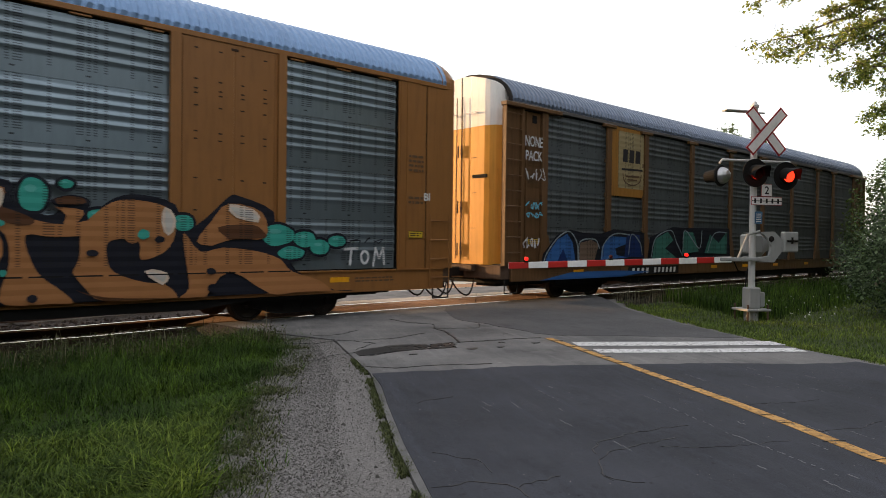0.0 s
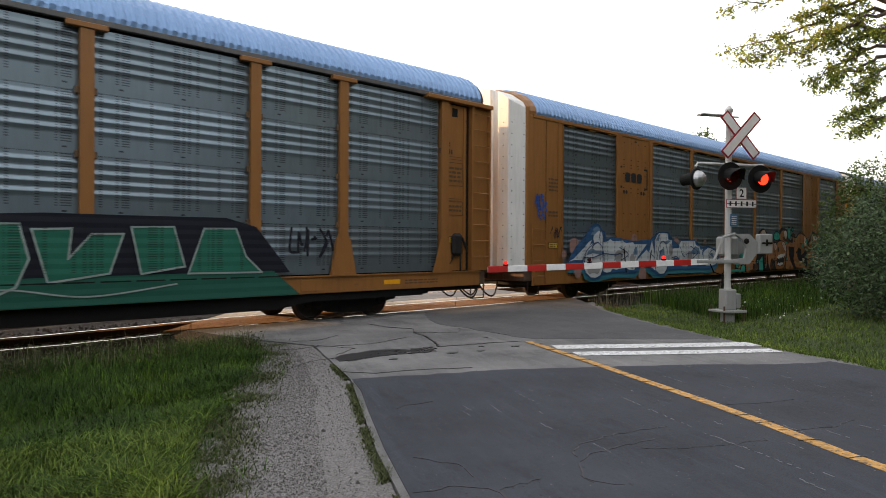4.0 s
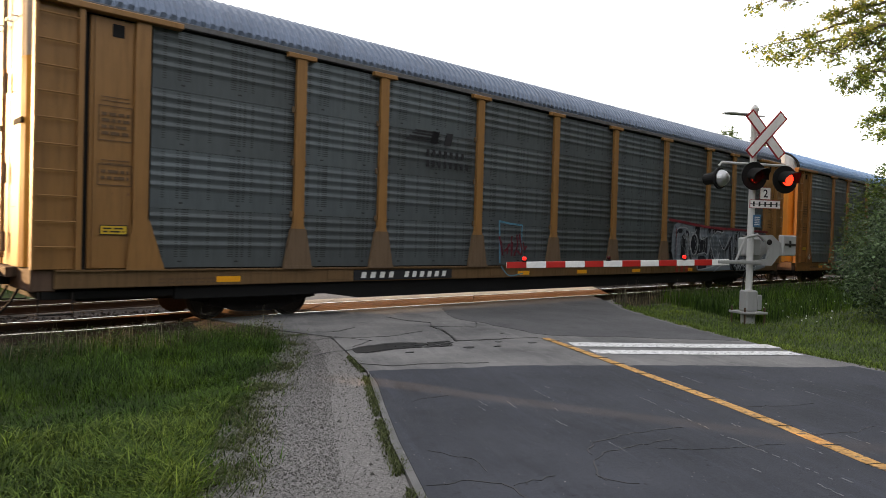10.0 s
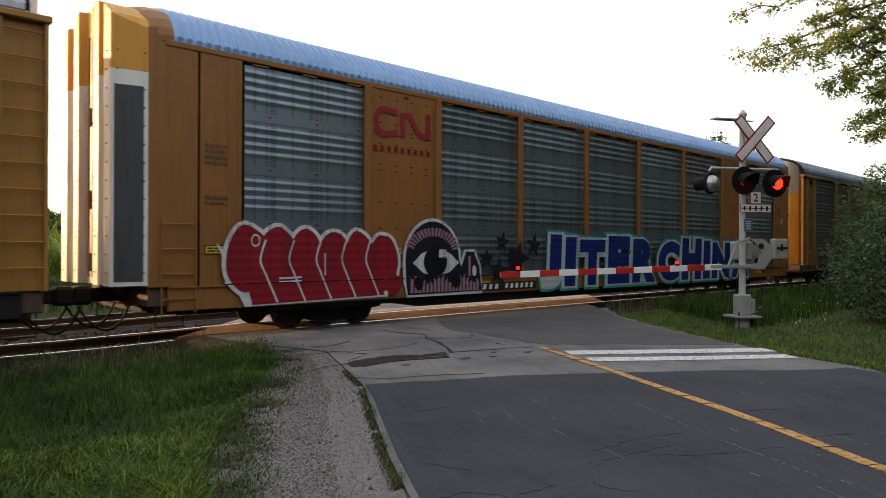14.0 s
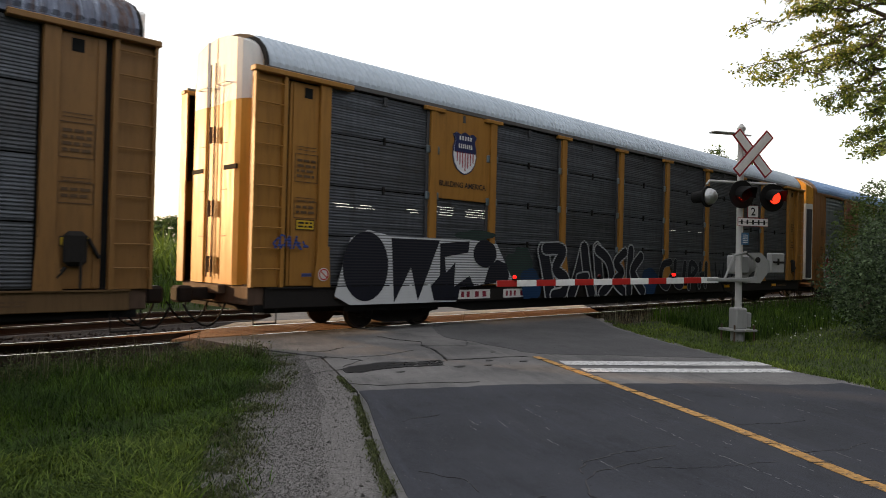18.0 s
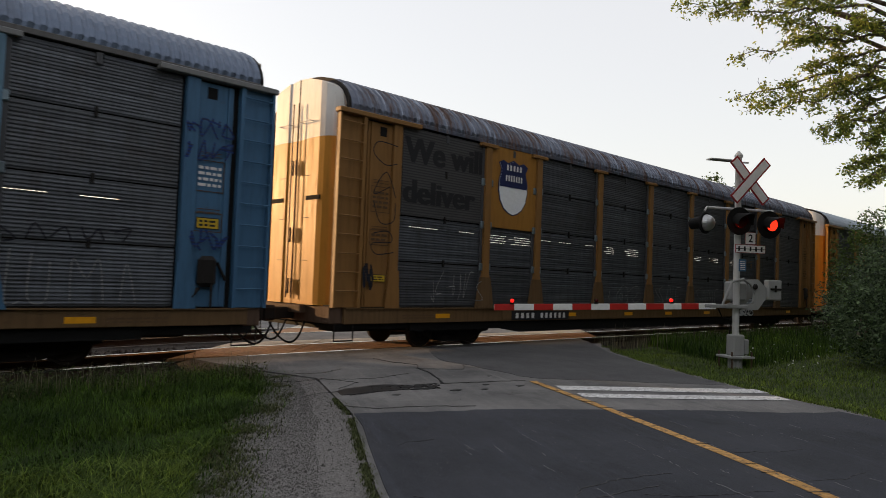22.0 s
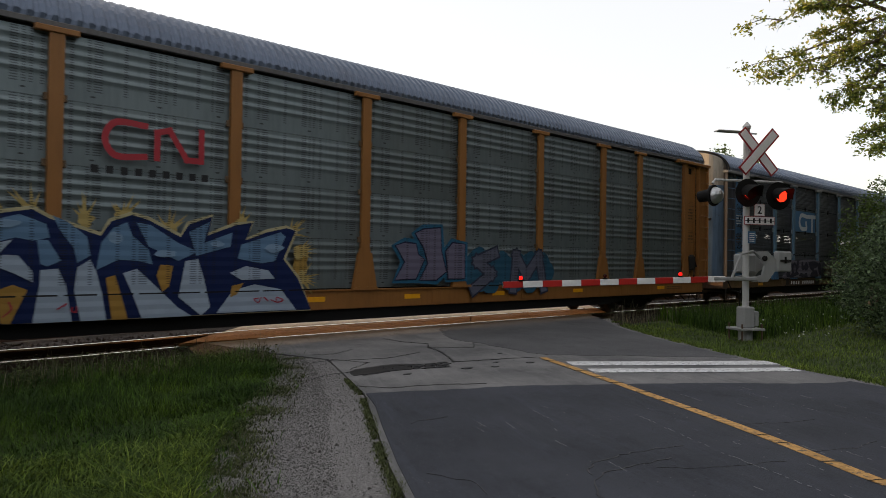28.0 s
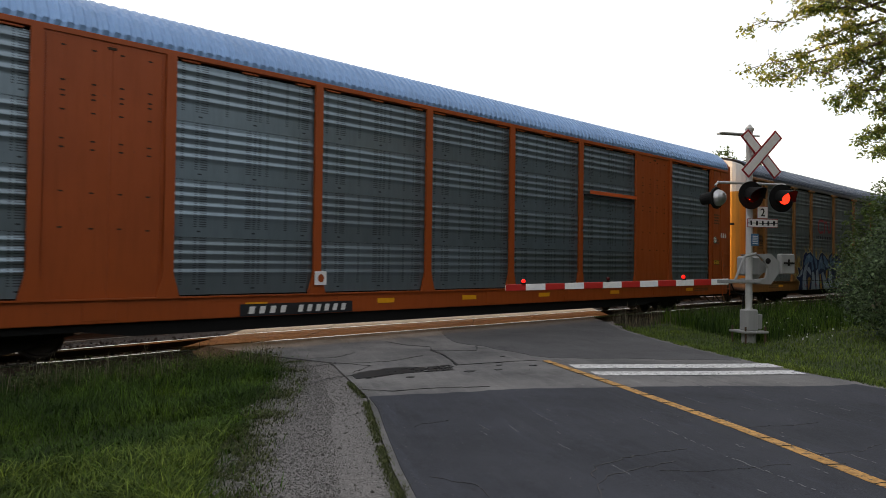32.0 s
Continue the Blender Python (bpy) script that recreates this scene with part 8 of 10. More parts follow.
art(car, "green graffiti with white outlines and a black shadow", [
    (BLACK, BLACK_CLOUD + bumps), (GREY_GREEN, GREEN_BASE[:1]), (PALE_E, rim(GREEN_BASE, 0.03)), (GREY_GREEN, GREY_LETTERS), (GREEN, GREEN_LETTERS),
    ((0.012, 0.10, 0.06), [[(9.75, 1.2), (10.3, 1.15), (10.2, 1.4), (9.9, 1.45)], [(11.1, 1.25), (11.5, 1.2), (11.45, 1.45)], [(12.55, 1.3), (12.8, 1.3), (12.75, 1.5)]]),
    (PALE_E, rim(GREEN_LETTERS + GREY_LETTERS, 0.034)),
    (BLACK, [[(9.5, 1.62), (9.62, 1.6), (9.75, 1.25), (9.68, 1.22)], [(10.05, 1.55), (10.15, 1.5), (10.2, 1.2), (10.1, 1.25)], [(10.85, 1.6), (10.95, 1.5), (11.0, 1.2), (10.9, 1.2)], [(11.95, 1.62), (12.05, 1.5), (12.1, 1.2), (12.0, 1.2)], [(12.6, 1.5), (12.7, 1.4), (12.7, 1.1), (12.62, 1.15)], [(13.35, 1.55), (13.45, 1.4), (13.5, 1.1), (13.4, 1.15)]]),
    (PALE_E, stroke(curve((8.85, 0.95), (9.05, 0.75), (9.3, 0.62)), 0.03) + stroke(curve((9.95, 0.95), (10.0, 0.72), (10.5, 0.66), (11.3, 0.95), (11.7, 0.9), (11.5, 0.72)), 0.03) + stroke(curve((12.4, 0.62), (12.75, 0.78), (13.0, 0.6)), 0.03) + scrawl(13.72, 14.4, 1.1, 1.55, 3, 4, 0.035))])
art(car, "dull green graffiti with pale outlines", [(BLACK, DULL_BASE[1:] + [blob(15.3 + 0.6 * i, 1.86, 0.4, 0.13, i, 0.3) for i in range(9)]), ((0.016, 0.085, 0.06), DULL_BASE[:1]), ((0.018, 0.12, 0.08), DULL_LETTERS), ((0.24, 0.30, 0.28), rim(DULL_LETTERS, 0.032) + stroke(curve((14.6, 0.9), (15.6, 0.75), (16.8, 0.9), (18.0, 0.75), (19.4, 0.9)), 0.025))])
art(car, "teal scribble beside the graffiti", [((0.02, 0.16, 0.13), scrawl(8.2, 9.2, 0.9, 1.7, 4, 7, 0.1))])
text(car, "black spray-painted word", "VANDEL", 6.72, 7.9, 1.08, 1.36, ink(BLACK), FACE, "graffiti")
art(car, "black scrawl with white puffs", [(WHITE, [star(6.75, 1.62, 0.22), star(7.75, 1.5, 0.2), blob(7.25, 1.98, 0.13, 0.09)]), (BLACK, scrawl(6.8, 7.7, 1.45, 1.85, 7, 4, 0.08) + stroke(blob(7.25, 1.98, 0.09, 0.05), 0.02))])
art(car, "black bracketed emblem", [("ink_black", stroke([(7.1, 3.89), (6.99, 3.89), (6.99, 3.24), (7.1, 3.24)], 0.05) + stroke([(8.38, 3.89), (8.49, 3.89), (8.49, 3.22), (8.38, 3.22)], 0.05) + [blob(7.74 + d, 3.57, 0.14, 0.14, 1, 0, 16, 0.5) for d in (-0.34, 0, 0.34)] + [blob(x, 3.1, 0.05, 0.06, 0, 0) for x in (7.2, 7.32, 8.15, 8.28)])], name="emblem")
g = G()
bars(g, 6.85, 7.55, 0.63, 0.80, 4, ON_SILL)
bars(g, 7.75, 8.4, 0.63, 0.80, 4, ON_SILL)
part("number_bars", g, "ink_black", car, "black car number as bars")
art(car, "dark tag near the end", [(BLACK, scrawl(21.6, 22.6, 1.3, 1.9, 8, 6, 0.05))])
for cc in (CARS[2], CARS[5]):
    art(cc, "round red and white warning sticker", [("ink_white", [blob(1.58, 1.2, 0.13, 0.13, 0, 0)]), ("gate_red", stroke(blob(1.58, 1.2, 0.1, 0.1, 0, 0) + [(1.68, 1.2)], 0.025) + stroke([(1.5, 1.27), (1.66, 1.13)], 0.02))], name="sticker")

# car 3
car = CARS[3]
FINE[0] = False
ARCH_BASE = rounded([[(19.89, 1.03), (19.95, 0.75), (20.45, 0.71), (22.25, 0.72), (25.49, 0.79), (25.48, 2.14), (22.46, 2.19), (20.62, 2.21), (19.28, 2.24), (18.31, 2.24), (18.33, 1.05)]])
ARCH_SHADE = rounded([[(24.6, 1.71), (25.4, 1.61), (25.45, 2.11), (24.3, 2.13)],
    [(22.58, 1.18), (22.73, 1.02), (22.7, 2.12), (22.46, 2.13)],
    [(21.57, 1.08), (22.01, 1.18), (22.11, 1.89), (21.77, 1.95), (21.34, 1.73)],
    [(18.5, 1.09), (18.48, 1.87), (18.38, 1.83), (18.37, 1.09)],
    [(20.65, 1.76), (20.83, 1.84), (20.77, 2.15), (20.53, 2.09)],
    [(21.94, 1.8), (22.12, 1.76), (22.23, 2), (21.94, 2.01)],
    [(23.25, 1.13), (23.42, 1.18), (23.47, 1.94), (23.21, 1.84)],
    [(21.06, 1.28), (21.27, 1.19), (21.4, 1.58), (21.26, 1.93), (20.78, 1.81)]])
ARCH_DARK = rounded([[(19.06, 1.04), (19.1, 1.62), (19.04, 1.96), (18.98, 1.86), (18.94, 2), (18.84, 1.91), (18.75, 1.8), (18.75, 1.04)],
    [(18.53, 2.01), (18.72, 1.98), (18.84, 2.09), (18.61, 2.13), (18.43, 2.05), (18.41, 1.92)],
    [(19.16, 1.84), (19.24, 1.58), (19.27, 1.19), (19.34, 1.04), (19.58, 1.04), (19.44, 1.19), (19.33, 1.54), (19.3, 1.8), (19.21, 2.04), (19.04, 2.07)],
    [(19.69, 2.01), (19.79, 1.91), (19.86, 1.6), (19.8, 1.32), (19.85, 1.28), (20.26, 1.33), (20.52, 1.26), (20.58, 1.61), (20.53, 1.92), (20.01, 1.81), (19.99, 2.21), (19.69, 2.25)],
    [(19.97, 0.76), (20.51, 0.79), (20.53, 1.04), (20.45, 1.2), (20.12, 1.24), (19.95, 1.19), (19.92, 1.03)]])
ARCH_DARK += rounded([[(20.71, 1.2), (20.64, 1.02), (21.27, 1.02), (21.06, 1.19), (20.83, 1.57)],
    [(22.32, 1.01), (22.48, 1), (22.43, 1.4), (22.35, 1.81), (22.24, 1.6)],
    [(22.43, 0.73), (23.24, 0.72), (24.48, 0.83), (24.47, 0.98), (23.23, 0.99), (22.73, 0.95), (22.36, 1.01)],
    [(20.63, 2.08), (20.73, 2.03), (20.82, 2.19), (20.62, 2.23)],
    [(21.05, 1.99), (21.25, 2.07), (21.66, 2.07), (21.77, 2.15), (21.09, 2.18), (20.94, 2.11)]])
ARCH_RINGS = rounded([[(22.78, 2.1), (22.71, 1.72), (22.72, 1.18), (22.8, 0.86), (22.94, 0.77), (23.1, 0.94), (23.2, 1.4), (23.16, 1.84), (23.06, 2.16), (22.91, 2.21)],
    [(23.6, 2.08), (23.51, 1.85), (23.48, 1.52), (23.54, 1.18), (23.72, 0.98), (23.93, 1.09), (24.06, 1.41), (24.05, 1.81), (23.93, 2.09), (23.74, 2.2)]])
ARCH_HOLLOW = rounded([[(22.85, 1.83), (22.85, 1.4), (22.91, 1.02), (23.01, 1.18), (23.05, 1.51), (23.02, 1.89), (22.93, 2.14)],
    [(23.65, 1.88), (23.56, 1.74), (23.62, 1.54), (23.55, 1.35), (23.68, 1.3), (23.65, 1.18), (23.76, 1.07), (23.84, 1.23), (23.98, 1.3), (23.92, 1.58), (23.94, 1.87), (23.82, 1.92), (23.74, 2.06)]])
ARCH_OVAL = rounded([[(19.37, 1.47), (19.45, 1.34), (19.58, 1.27), (19.73, 1.32), (19.83, 1.48), (19.83, 1.69), (19.76, 1.89), (19.62, 1.98), (19.47, 1.94), (19.37, 1.8), (19.34, 1.61)]])
ARCH_LINES = (brush(curve((18.36, 1.91), (18.43, 2.08), (18.64, 2.17), (19.03, 2.16), (19.25, 2.02), (19.32, 1.71), (19.34, 1.45), n=5), 0.04) + brush(curve((19.12, 1.97), (19.19, 1.67), (19.16, 1.36), (19.13, 1.05), n=5), 0.04) + brush(curve((19.22, 1.89), (19.25, 1.54), (19.27, 1.19), (19.31, 1.05), n=5), 0.04) + brush(curve((19.35, 2.03), (19.58, 2.01), (19.72, 2.11), n=5), 0.04) + brush(curve((19.87, 1.19), (19.89, 1.29), (20.35, 1.34), (20.56, 1.28), (20.73, 1.62), (20.8, 2), n=5), 0.04) + brush(curve((19.95, 0.76), (20.36, 0.79), (21.1, 0.89), (21.3, 1.04), (21.46, 1.34), n=5), 0.04) + brush(curve((20.01, 2.2), (20.03, 1.85), (20.25, 1.82), (20.53, 1.92), n=5), 0.04) + brush(curve((21, 2.14), (21.05, 2.01), (21.28, 2.11), (21.66, 2.07), (21.75, 2.15), n=5), 0.04) + brush(curve((20.83, 1.57), (21.04, 1.19), (21.25, 1.04), n=5), 0.04) + brush(curve((21.45, 1.78), (21.61, 1.59), (21.84, 1.47), (22.12, 1.76), (22.31, 1.94), n=5), 0.04) + brush(curve((18.94, 2), (18.96, 1.81), (18.86, 1.87), n=5), 0.04) + brush(curve((22.52, 2.01), (22.62, 1.61), (22.55, 1.18), (22.48, 1.06), n=5), 0.04) + brush(curve((25.05, 1.78), (25.26, 1.75), (25.21, 1.57), (25.03, 1.62), (25.05, 1.78), n=5), 0.04) + brush(curve((24.84, 1.54), (25.09, 1.48), (24.91, 1.28), (25.19, 1.18), (24.85, 1.16), n=5), 0.04) + brush(curve((23.24, 0.85), (23.39, 0.94), (23.57, 0.83), (23.77, 0.94), (23.98, 0.84), (24.33, 0.92), (24.55, 0.83), n=5), 0.04) + brush(curve((20.95, 0.6), (21.57, 0.88), (22.25, 0.92), n=5), 0.04))
art(car, "silver and black graffiti under a red line", [
    ((0.18, 0.205, 0.235), ARCH_BASE),
    ((0.10, 0.118, 0.14), ARCH_SHADE + scrawl(18.4, 25.4, 1.1, 2.0, 6, 34, 0.022)),
    ((0.15, 0.09, 0.13), [blob(25.0, 1.95, 0.42, 0.14, 3)]),
    (BLACK, ARCH_DARK + ARCH_RINGS + ARCH_OVAL + brush(curve((21.55, 1.66), (22.0, 1.46), (22.42, 1.9), n=5), 0.10)),
    ((0.20, 0.23, 0.26), ARCH_HOLLOW),
    ((0.34, 0.365, 0.39), ARCH_LINES + sum([stroke(p + p[:1], 0.045) for p in ARCH_OVAL], []) + sum([stroke(p + p[:1], 0.02) for p in ARCH_RINGS + ARCH_HOLLOW], []) + scrawl(18.4, 25.3, 1.1, 2.0, 8, 26, 0.012) + scrawl(22.6, 24.6, 0.68, 0.95, 5, 12, 0.02)),
    ((0.17, 0.022, 0.03), brush(curve(*[(17.92, 2.39), (18.72, 2.35), (20.62, 2.23), (22.46, 2.21), (25.51, 2.19)], n=4), 0.085) + stroke([(18.36, 2.15), (18.38, 1.2)], 0.03))], dx=0.22)
art(car, "light blue and dark red scrawl", [((0.085, 0.22, 0.31), stroke([(9.95, 1.05), (9.9, 2.05), (10.3, 2.0), (10.75, 1.98), (10.72, 1.3)], 0.045) + stroke(curve((10.0, 0.95), (10.3, 0.72), (10.8, 0.76)), 0.03)), ((0.12, 0.02, 0.03), scrawl(9.9, 10.9, 1.2, 1.75, 3, 6, 0.05))], dx=0.2)
g = G()
for i in range(4):
    g.box(7.15 + 0.08 * i, 8.1, -1.506, -1.502, 3.72 + 0.07 * i, 3.755 + 0.07 * i)
part("emblem", g, "ink_black", car, "dark striped emblem and lettering bars")
g = G()
bars(g, 7.75, 8.6, 3.70, 3.98, 2, -1.506, 1, 0.08)
bars(g, 7.7, 8.95, 3.42, 3.56, 7, -1.506)
bars(g, 7.7, 9.1, 3.18, 3.32, 8, -1.506)
part("lettering_bars", g, "ink_black", car)
plate(car, 5.82, 8.58, 0.69, 0.90, 4, 6, "ink_black", "ink_white")
g = G()
bars(g, 18.74, 19.72, 0.69, 0.93, 3, ON_SILL)
part("lettering_bars", g, ink((0.25, 0.04, 0.03)), car)

# car 4
car = CARS[4]
FINE[0] = False
lobes = [blob(1.75 + 0.62 * i, 1.42 - 0.02 * i, 0.42, 0.60, i + 3, 0.15) for i in range(6)]
RED = (0.22, 0.012, 0.02)
art(car, "red bubble graffiti with white outlines", [
    (WHITE, [grow(p, 0.075) for p in lobes] + [[(1.15, 1.7), (1.7, 0.52), (5.0, 0.6), (4.9, 1.2), (1.6, 1.3)], [(1.3, 1.0), (1.95, 0.55), (1.9, 1.2)]]),
    (RED, lobes + [[(1.85, 0.58), (4.9, 0.64), (4.8, 1.3), (1.6, 1.4)], blob(5.15, 0.85, 0.22, 0.22, 4)]),
    (WHITE, sum([stroke(curve((2.1 + 0.6 * i, 1.75), (2.0 + 0.6 * i, 1.4), (2.12 + 0.6 * i, 1.1), (2.35 + 0.6 * i, 0.62)), 0.035) for i in range(5)], []) + stroke([(2.4, 1.05), (2.85, 1.06)], 0.035) + stroke([(2.4, 0.98), (2.85, 0.99)], 0.035) + stroke([(3.4, 1.5), (3.4, 1.1)], 0.035) + stroke(blob(1.9, 1.75, 0.08, 0.1, 3) , 0.025)),
])
art(car, "white scrawl on the tan panel", [(WHITE, scrawl(5.2, 5.7, 1.5, 1.65, 4, 3, 0.02) + scrawl(5.1, 5.6, 1.2, 1.35, 5, 3, 0.02))], y=-1.52)
dome = [(6.3 + 0.82 * math.cos(math.pi * (1 - i / 20)), 1.35 + 0.88 * math.sin(math.pi * (1 - i / 20))) for i in range(20, -1, -1)]
body = dome + [(5.5, 0.9), (5.55, 0.6), (7.9, 0.62), (7.8, 1.2), (7.62, 1.55), (7.35, 1.55), (7.2, 1.2)]
eye = [(5.68, 1.30), (6.0, 1.07), (6.4, 1.0), (6.8, 1.08), (7.1, 1.3), (6.8, 1.52), (6.35, 1.62), (5.95, 1.52)]
PINK = (0.30, 0.17, 0.21)
bandp = [[(6.3 + r * math.cos(a) * 0.74 / 0.82, 1.42 + 0.68 * math.sin(a) * (r - 0.02)) for a, r in ((a0, 0.72), (a0, 1.0), (a0 + 0.09, 1.0), (a0 + 0.09, 0.72))][::-1] for a0 in [0.35 + 0.135 * i for i in range(18)]]
low = [[(5.62 + 0.115 * i, 0.64), (5.70 + 0.115 * i, 0.64), (5.70 + 0.115 * i, 0.92 + 0.1 * math.sin(i)), (5.62 + 0.115 * i, 0.92 + 0.1 * math.sin(i + 1))] for i in range(19)]
art(car, "black and pink graffiti of one large eye", [(WHITE, [grow(body, 0.07)]), (BLACK, [body]), (PINK, bandp + low + [[(7.42, 0.95), (7.5, 0.95), (7.5, 1.45), (7.42, 1.45)]]), (WHITE, [eye]), ((0.008, 0.008, 0.012), [blob(6.35, 1.32, 0.36, 0.34, 0, 0), blob(5.85, 0.85, 0.14, 0.16, 2), blob(7.0, 0.88, 0.16, 0.16, 3)]), (WHITE, [[(6.45, 1.42), (6.68, 1.42), (6.68, 1.6), (6.45, 1.6)], blob(7.6, 1.1, 0.07, 0.14, 2)])])
art(car, "black painted stars", [(BLACK, [star(8.52, 1.79, 0.29, 0.2), star(7.95, 1.38, 0.28), star(8.38, 1.08, 0.38, 0.1), star(9.1, 1.38, 0.50, 0.3), star(9.75, 1.72, 0.34, 0.15)] + [blob(8.5 + 0.13 * i, 1.5 - 0.05 * (i % 3), 0.03, 0.03) for i in range(6)])], dx=0.12)
art(car, "black painted stars", [(BLACK, [star(23.3, 1.85, 0.27, 0.2), star(23.7, 1.3, 0.48), star(24.45, 1.6, 0.32, 0.1), star(24.3, 0.95, 0.27, 0.4), star(24.9, 1.2, 0.2, 0.2)])], dx=0.12)
for layer, (bold, c, gx, gz, y) in enumerate(((0.15, (0.02, 0.27, 0.25), 0.15, 0.09, 0.0), (0.15, (0.40, 0.47, 0.50), 0.08, 0.03, -0.004), (0.07, (0.005, 0.022, 0.14), -0.03, -0.03, -0.008))):
    g = G()
    x = 10.17
    for i, ch in enumerate("JITERCHINA"):
        w = (0.95, 0.62, 1.38, 1.30, 1.5, 1.5, 1.5, 0.62, 1.55, 1.6)[i]
        z1 = 2.05 - 0.06 * (i % 3)
        put_letters(g, GLYPH[ch, bold], x - gx, x + w + gx - 0.06, 0.58 - gz, z1 + gz, FACE + 2 * y - 0.0004 * i, lean=0.05)
        x += w + 0.045
    ob = part("graffiti" if layer == 0 else "graffiti_layer", g, ink(c), car if layer == 0 else top, "large blue block-letter graffiti with white and teal edges" if layer == 0 else "")
    top = ob if layer == 0 else top
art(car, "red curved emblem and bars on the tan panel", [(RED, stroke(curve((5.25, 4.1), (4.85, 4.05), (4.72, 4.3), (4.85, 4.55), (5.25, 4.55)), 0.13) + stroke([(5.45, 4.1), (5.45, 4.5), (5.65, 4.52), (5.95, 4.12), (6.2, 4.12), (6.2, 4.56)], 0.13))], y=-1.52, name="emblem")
g = G()
bars(g, 4.62, 6.3, 3.68, 3.80, 9, -1.52)
part("lettering_bars", g, ink(RED), car)
plate(car, 7.62, 10.05, 0.60, 0.80, 4, 6, "ink_black", "ink_white")
text(car, "white lettering on the end panel", "BI", 26.45, 26.62, 2.75, 2.95, "ink_white", -1.51)

# car 5
car = CARS[5]
FINE[0] = True
CREST = [(0, -1), (0.30, -0.93), (0.62, -0.78), (0.88, -0.5), (1.0, -0.12), (0.98, 0.25), (0.86, 0.5), (0.84, 0.66), (1.0, 0.86), (0.72, 0.96), (0.4, 0.86), (0, 1)]
CREST = CREST + [(-a, b) for a, b in reversed(CREST[1:-1])]


def put_shield(car, cx, cz, s, stripes, label, wide=0.47):
    sh = [(cx + a * wide * s, cz + b * 0.60 * s) for a, b in CREST]
    upper = [(cx + a * wide * s, cz + max(b, 0.02) * 0.60 * s) for a, b in CREST if b > -0.2]
    upper = [(cx + 0.96 * wide * s, cz + 0.01), *[(x, z) for x, z in upper if x > cx and z > cz + 0.1 * s], (cx, cz + 0.60 * s), *[(x, z) for x, z in upper if x < cx and z > cz + 0.1 * s], (cx - 0.96 * wide * s, cz + 0.01)]
    layers = [((0.012, 0.02, 0.08), [grow(sh, 0.03)]), ((0.78, 0.80, 0.81), [sh]), ((0.012, 0.02, 0.08), [upper])]
    if stripes:
        layers.append(((0.35, 0.03, 0.04), [[(cx + s * (d - 0.021), cz - s * (0.52 - abs(d) * 0.8)), (cx + s * (d + 0.021), cz - s * (0.52 - abs(d) * 0.8)), (cx + s * (d + 0.021), cz + 0.03), (cx + s * (d - 0.021), cz + 0.03)] for d in (-0.33, -0.22, -0.11, 0.0, 0.11, 0.22, 0.33)]))
    art(car, label, layers, y=-1.515, name="emblem")
    g = G()
    bars(g, cx - 0.28 * s, cx + 0.28 * s, cz + 0.38 * s, cz + 0.50 * s, 5, -1.548)
    bars(g, cx - 0.3 * s, cx + 0.3 * s, cz + 0.14 * s, cz + 0.27 * s, 7, -1.548)
    part("lettering_bars", g, "ink_white", car)


put_shield(car, 5.52, 4.06, 0.80, True, "blue and white shield with red stripes")
text(car, "dark lettering on the yellow panel", "BUILDING AMERICA", 4.72, 6.28, 3.24, 3.37, "ink_black", -1.515)
white5 = [[(2.04, 1.45), (2.2, 1.94), (2.65, 2.13), (3.21, 2.03), (4.7, 2.03), (5.62, 2.04), (6.64, 1.95), (7.3, 1.02), (5.34, 0.9), (5.27, 0.57), (2.23, 0.58), (1.84, 0.77)]]
OWES = [blob(2.61, 1.37, 0.59, 0.72, 0, 0), [(3.27, 1.98), (4.7, 1.98), (4.06, 0.62), (3.84, 1.36), (3.38, 0.6)],
        [(4.7, 1.91), (5.67, 1.99), (5.63, 1.72), (4.86, 1.61), (4.91, 1.24), (5.21, 1.49), (5.18, 0.92), (5.69, 1.17), (5.86, 0.91), (5.38, 0.92), (5.31, 0.6), (4.55, 0.62), (4.44, 0.93), (4.72, 1.18)],
        blob(6.21, 1.7, 0.42, 0.34, 2, 0.08), [(6.35, 1.37), (6.65, 1.57), (7.01, 1.47), (7.12, 1.2), (7.07, 1.03), (6.19, 0.97)]]
art(car, "black and white block graffiti", [((0.028, 0.05, 0.042), [blob(7.55, 1.45, 0.5, 0.55, 8, 0.7), blob(5.9, 2.1, 0.6, 0.2, 6, 0.6)]), ((0.012, 0.04, 0.10), [blob(8.0, 0.95, 0.4, 0.4, 9, 0.5), blob(13.9, 0.95, 0.6, 0.4, 19, 0.4)]), (WHITE, white5), (BLACK, OWES)])
FAT = [
    ([(8.5, 1.85), (8.68, 1.3), (8.85, 0.65)], 0.40), ([(8.6, 1.9), (9.35, 1.86), (9.05, 1.36), (9.5, 1.08), (9.42, 0.72), (9.0, 0.64)], 0.30),
    ([(9.78, 0.64), (10.1, 1.3), (10.35, 1.95)], 0.34), ([(10.35, 1.95), (10.5, 1.3), (10.75, 0.66)], 0.34), ([(10.1, 1.12), (10.5, 1.16)], 0.2),
    ([(10.98, 1.95), (11.08, 1.3), (11.2, 0.66)], 0.36), ([(11.0, 1.92), (11.55, 1.62), (11.75, 1.05), (11.25, 0.66)], 0.28),
    ([(12.45, 1.88), (11.98, 1.56), (12.3, 1.26), (11.95, 1.0), (12.45, 0.68)], 0.26),
    ([(12.78, 1.95), (12.72, 1.3), (12.7, 0.66)], 0.30), ([(13.35, 1.75), (12.9, 1.28), (13.5, 0.68)], 0.30),
]
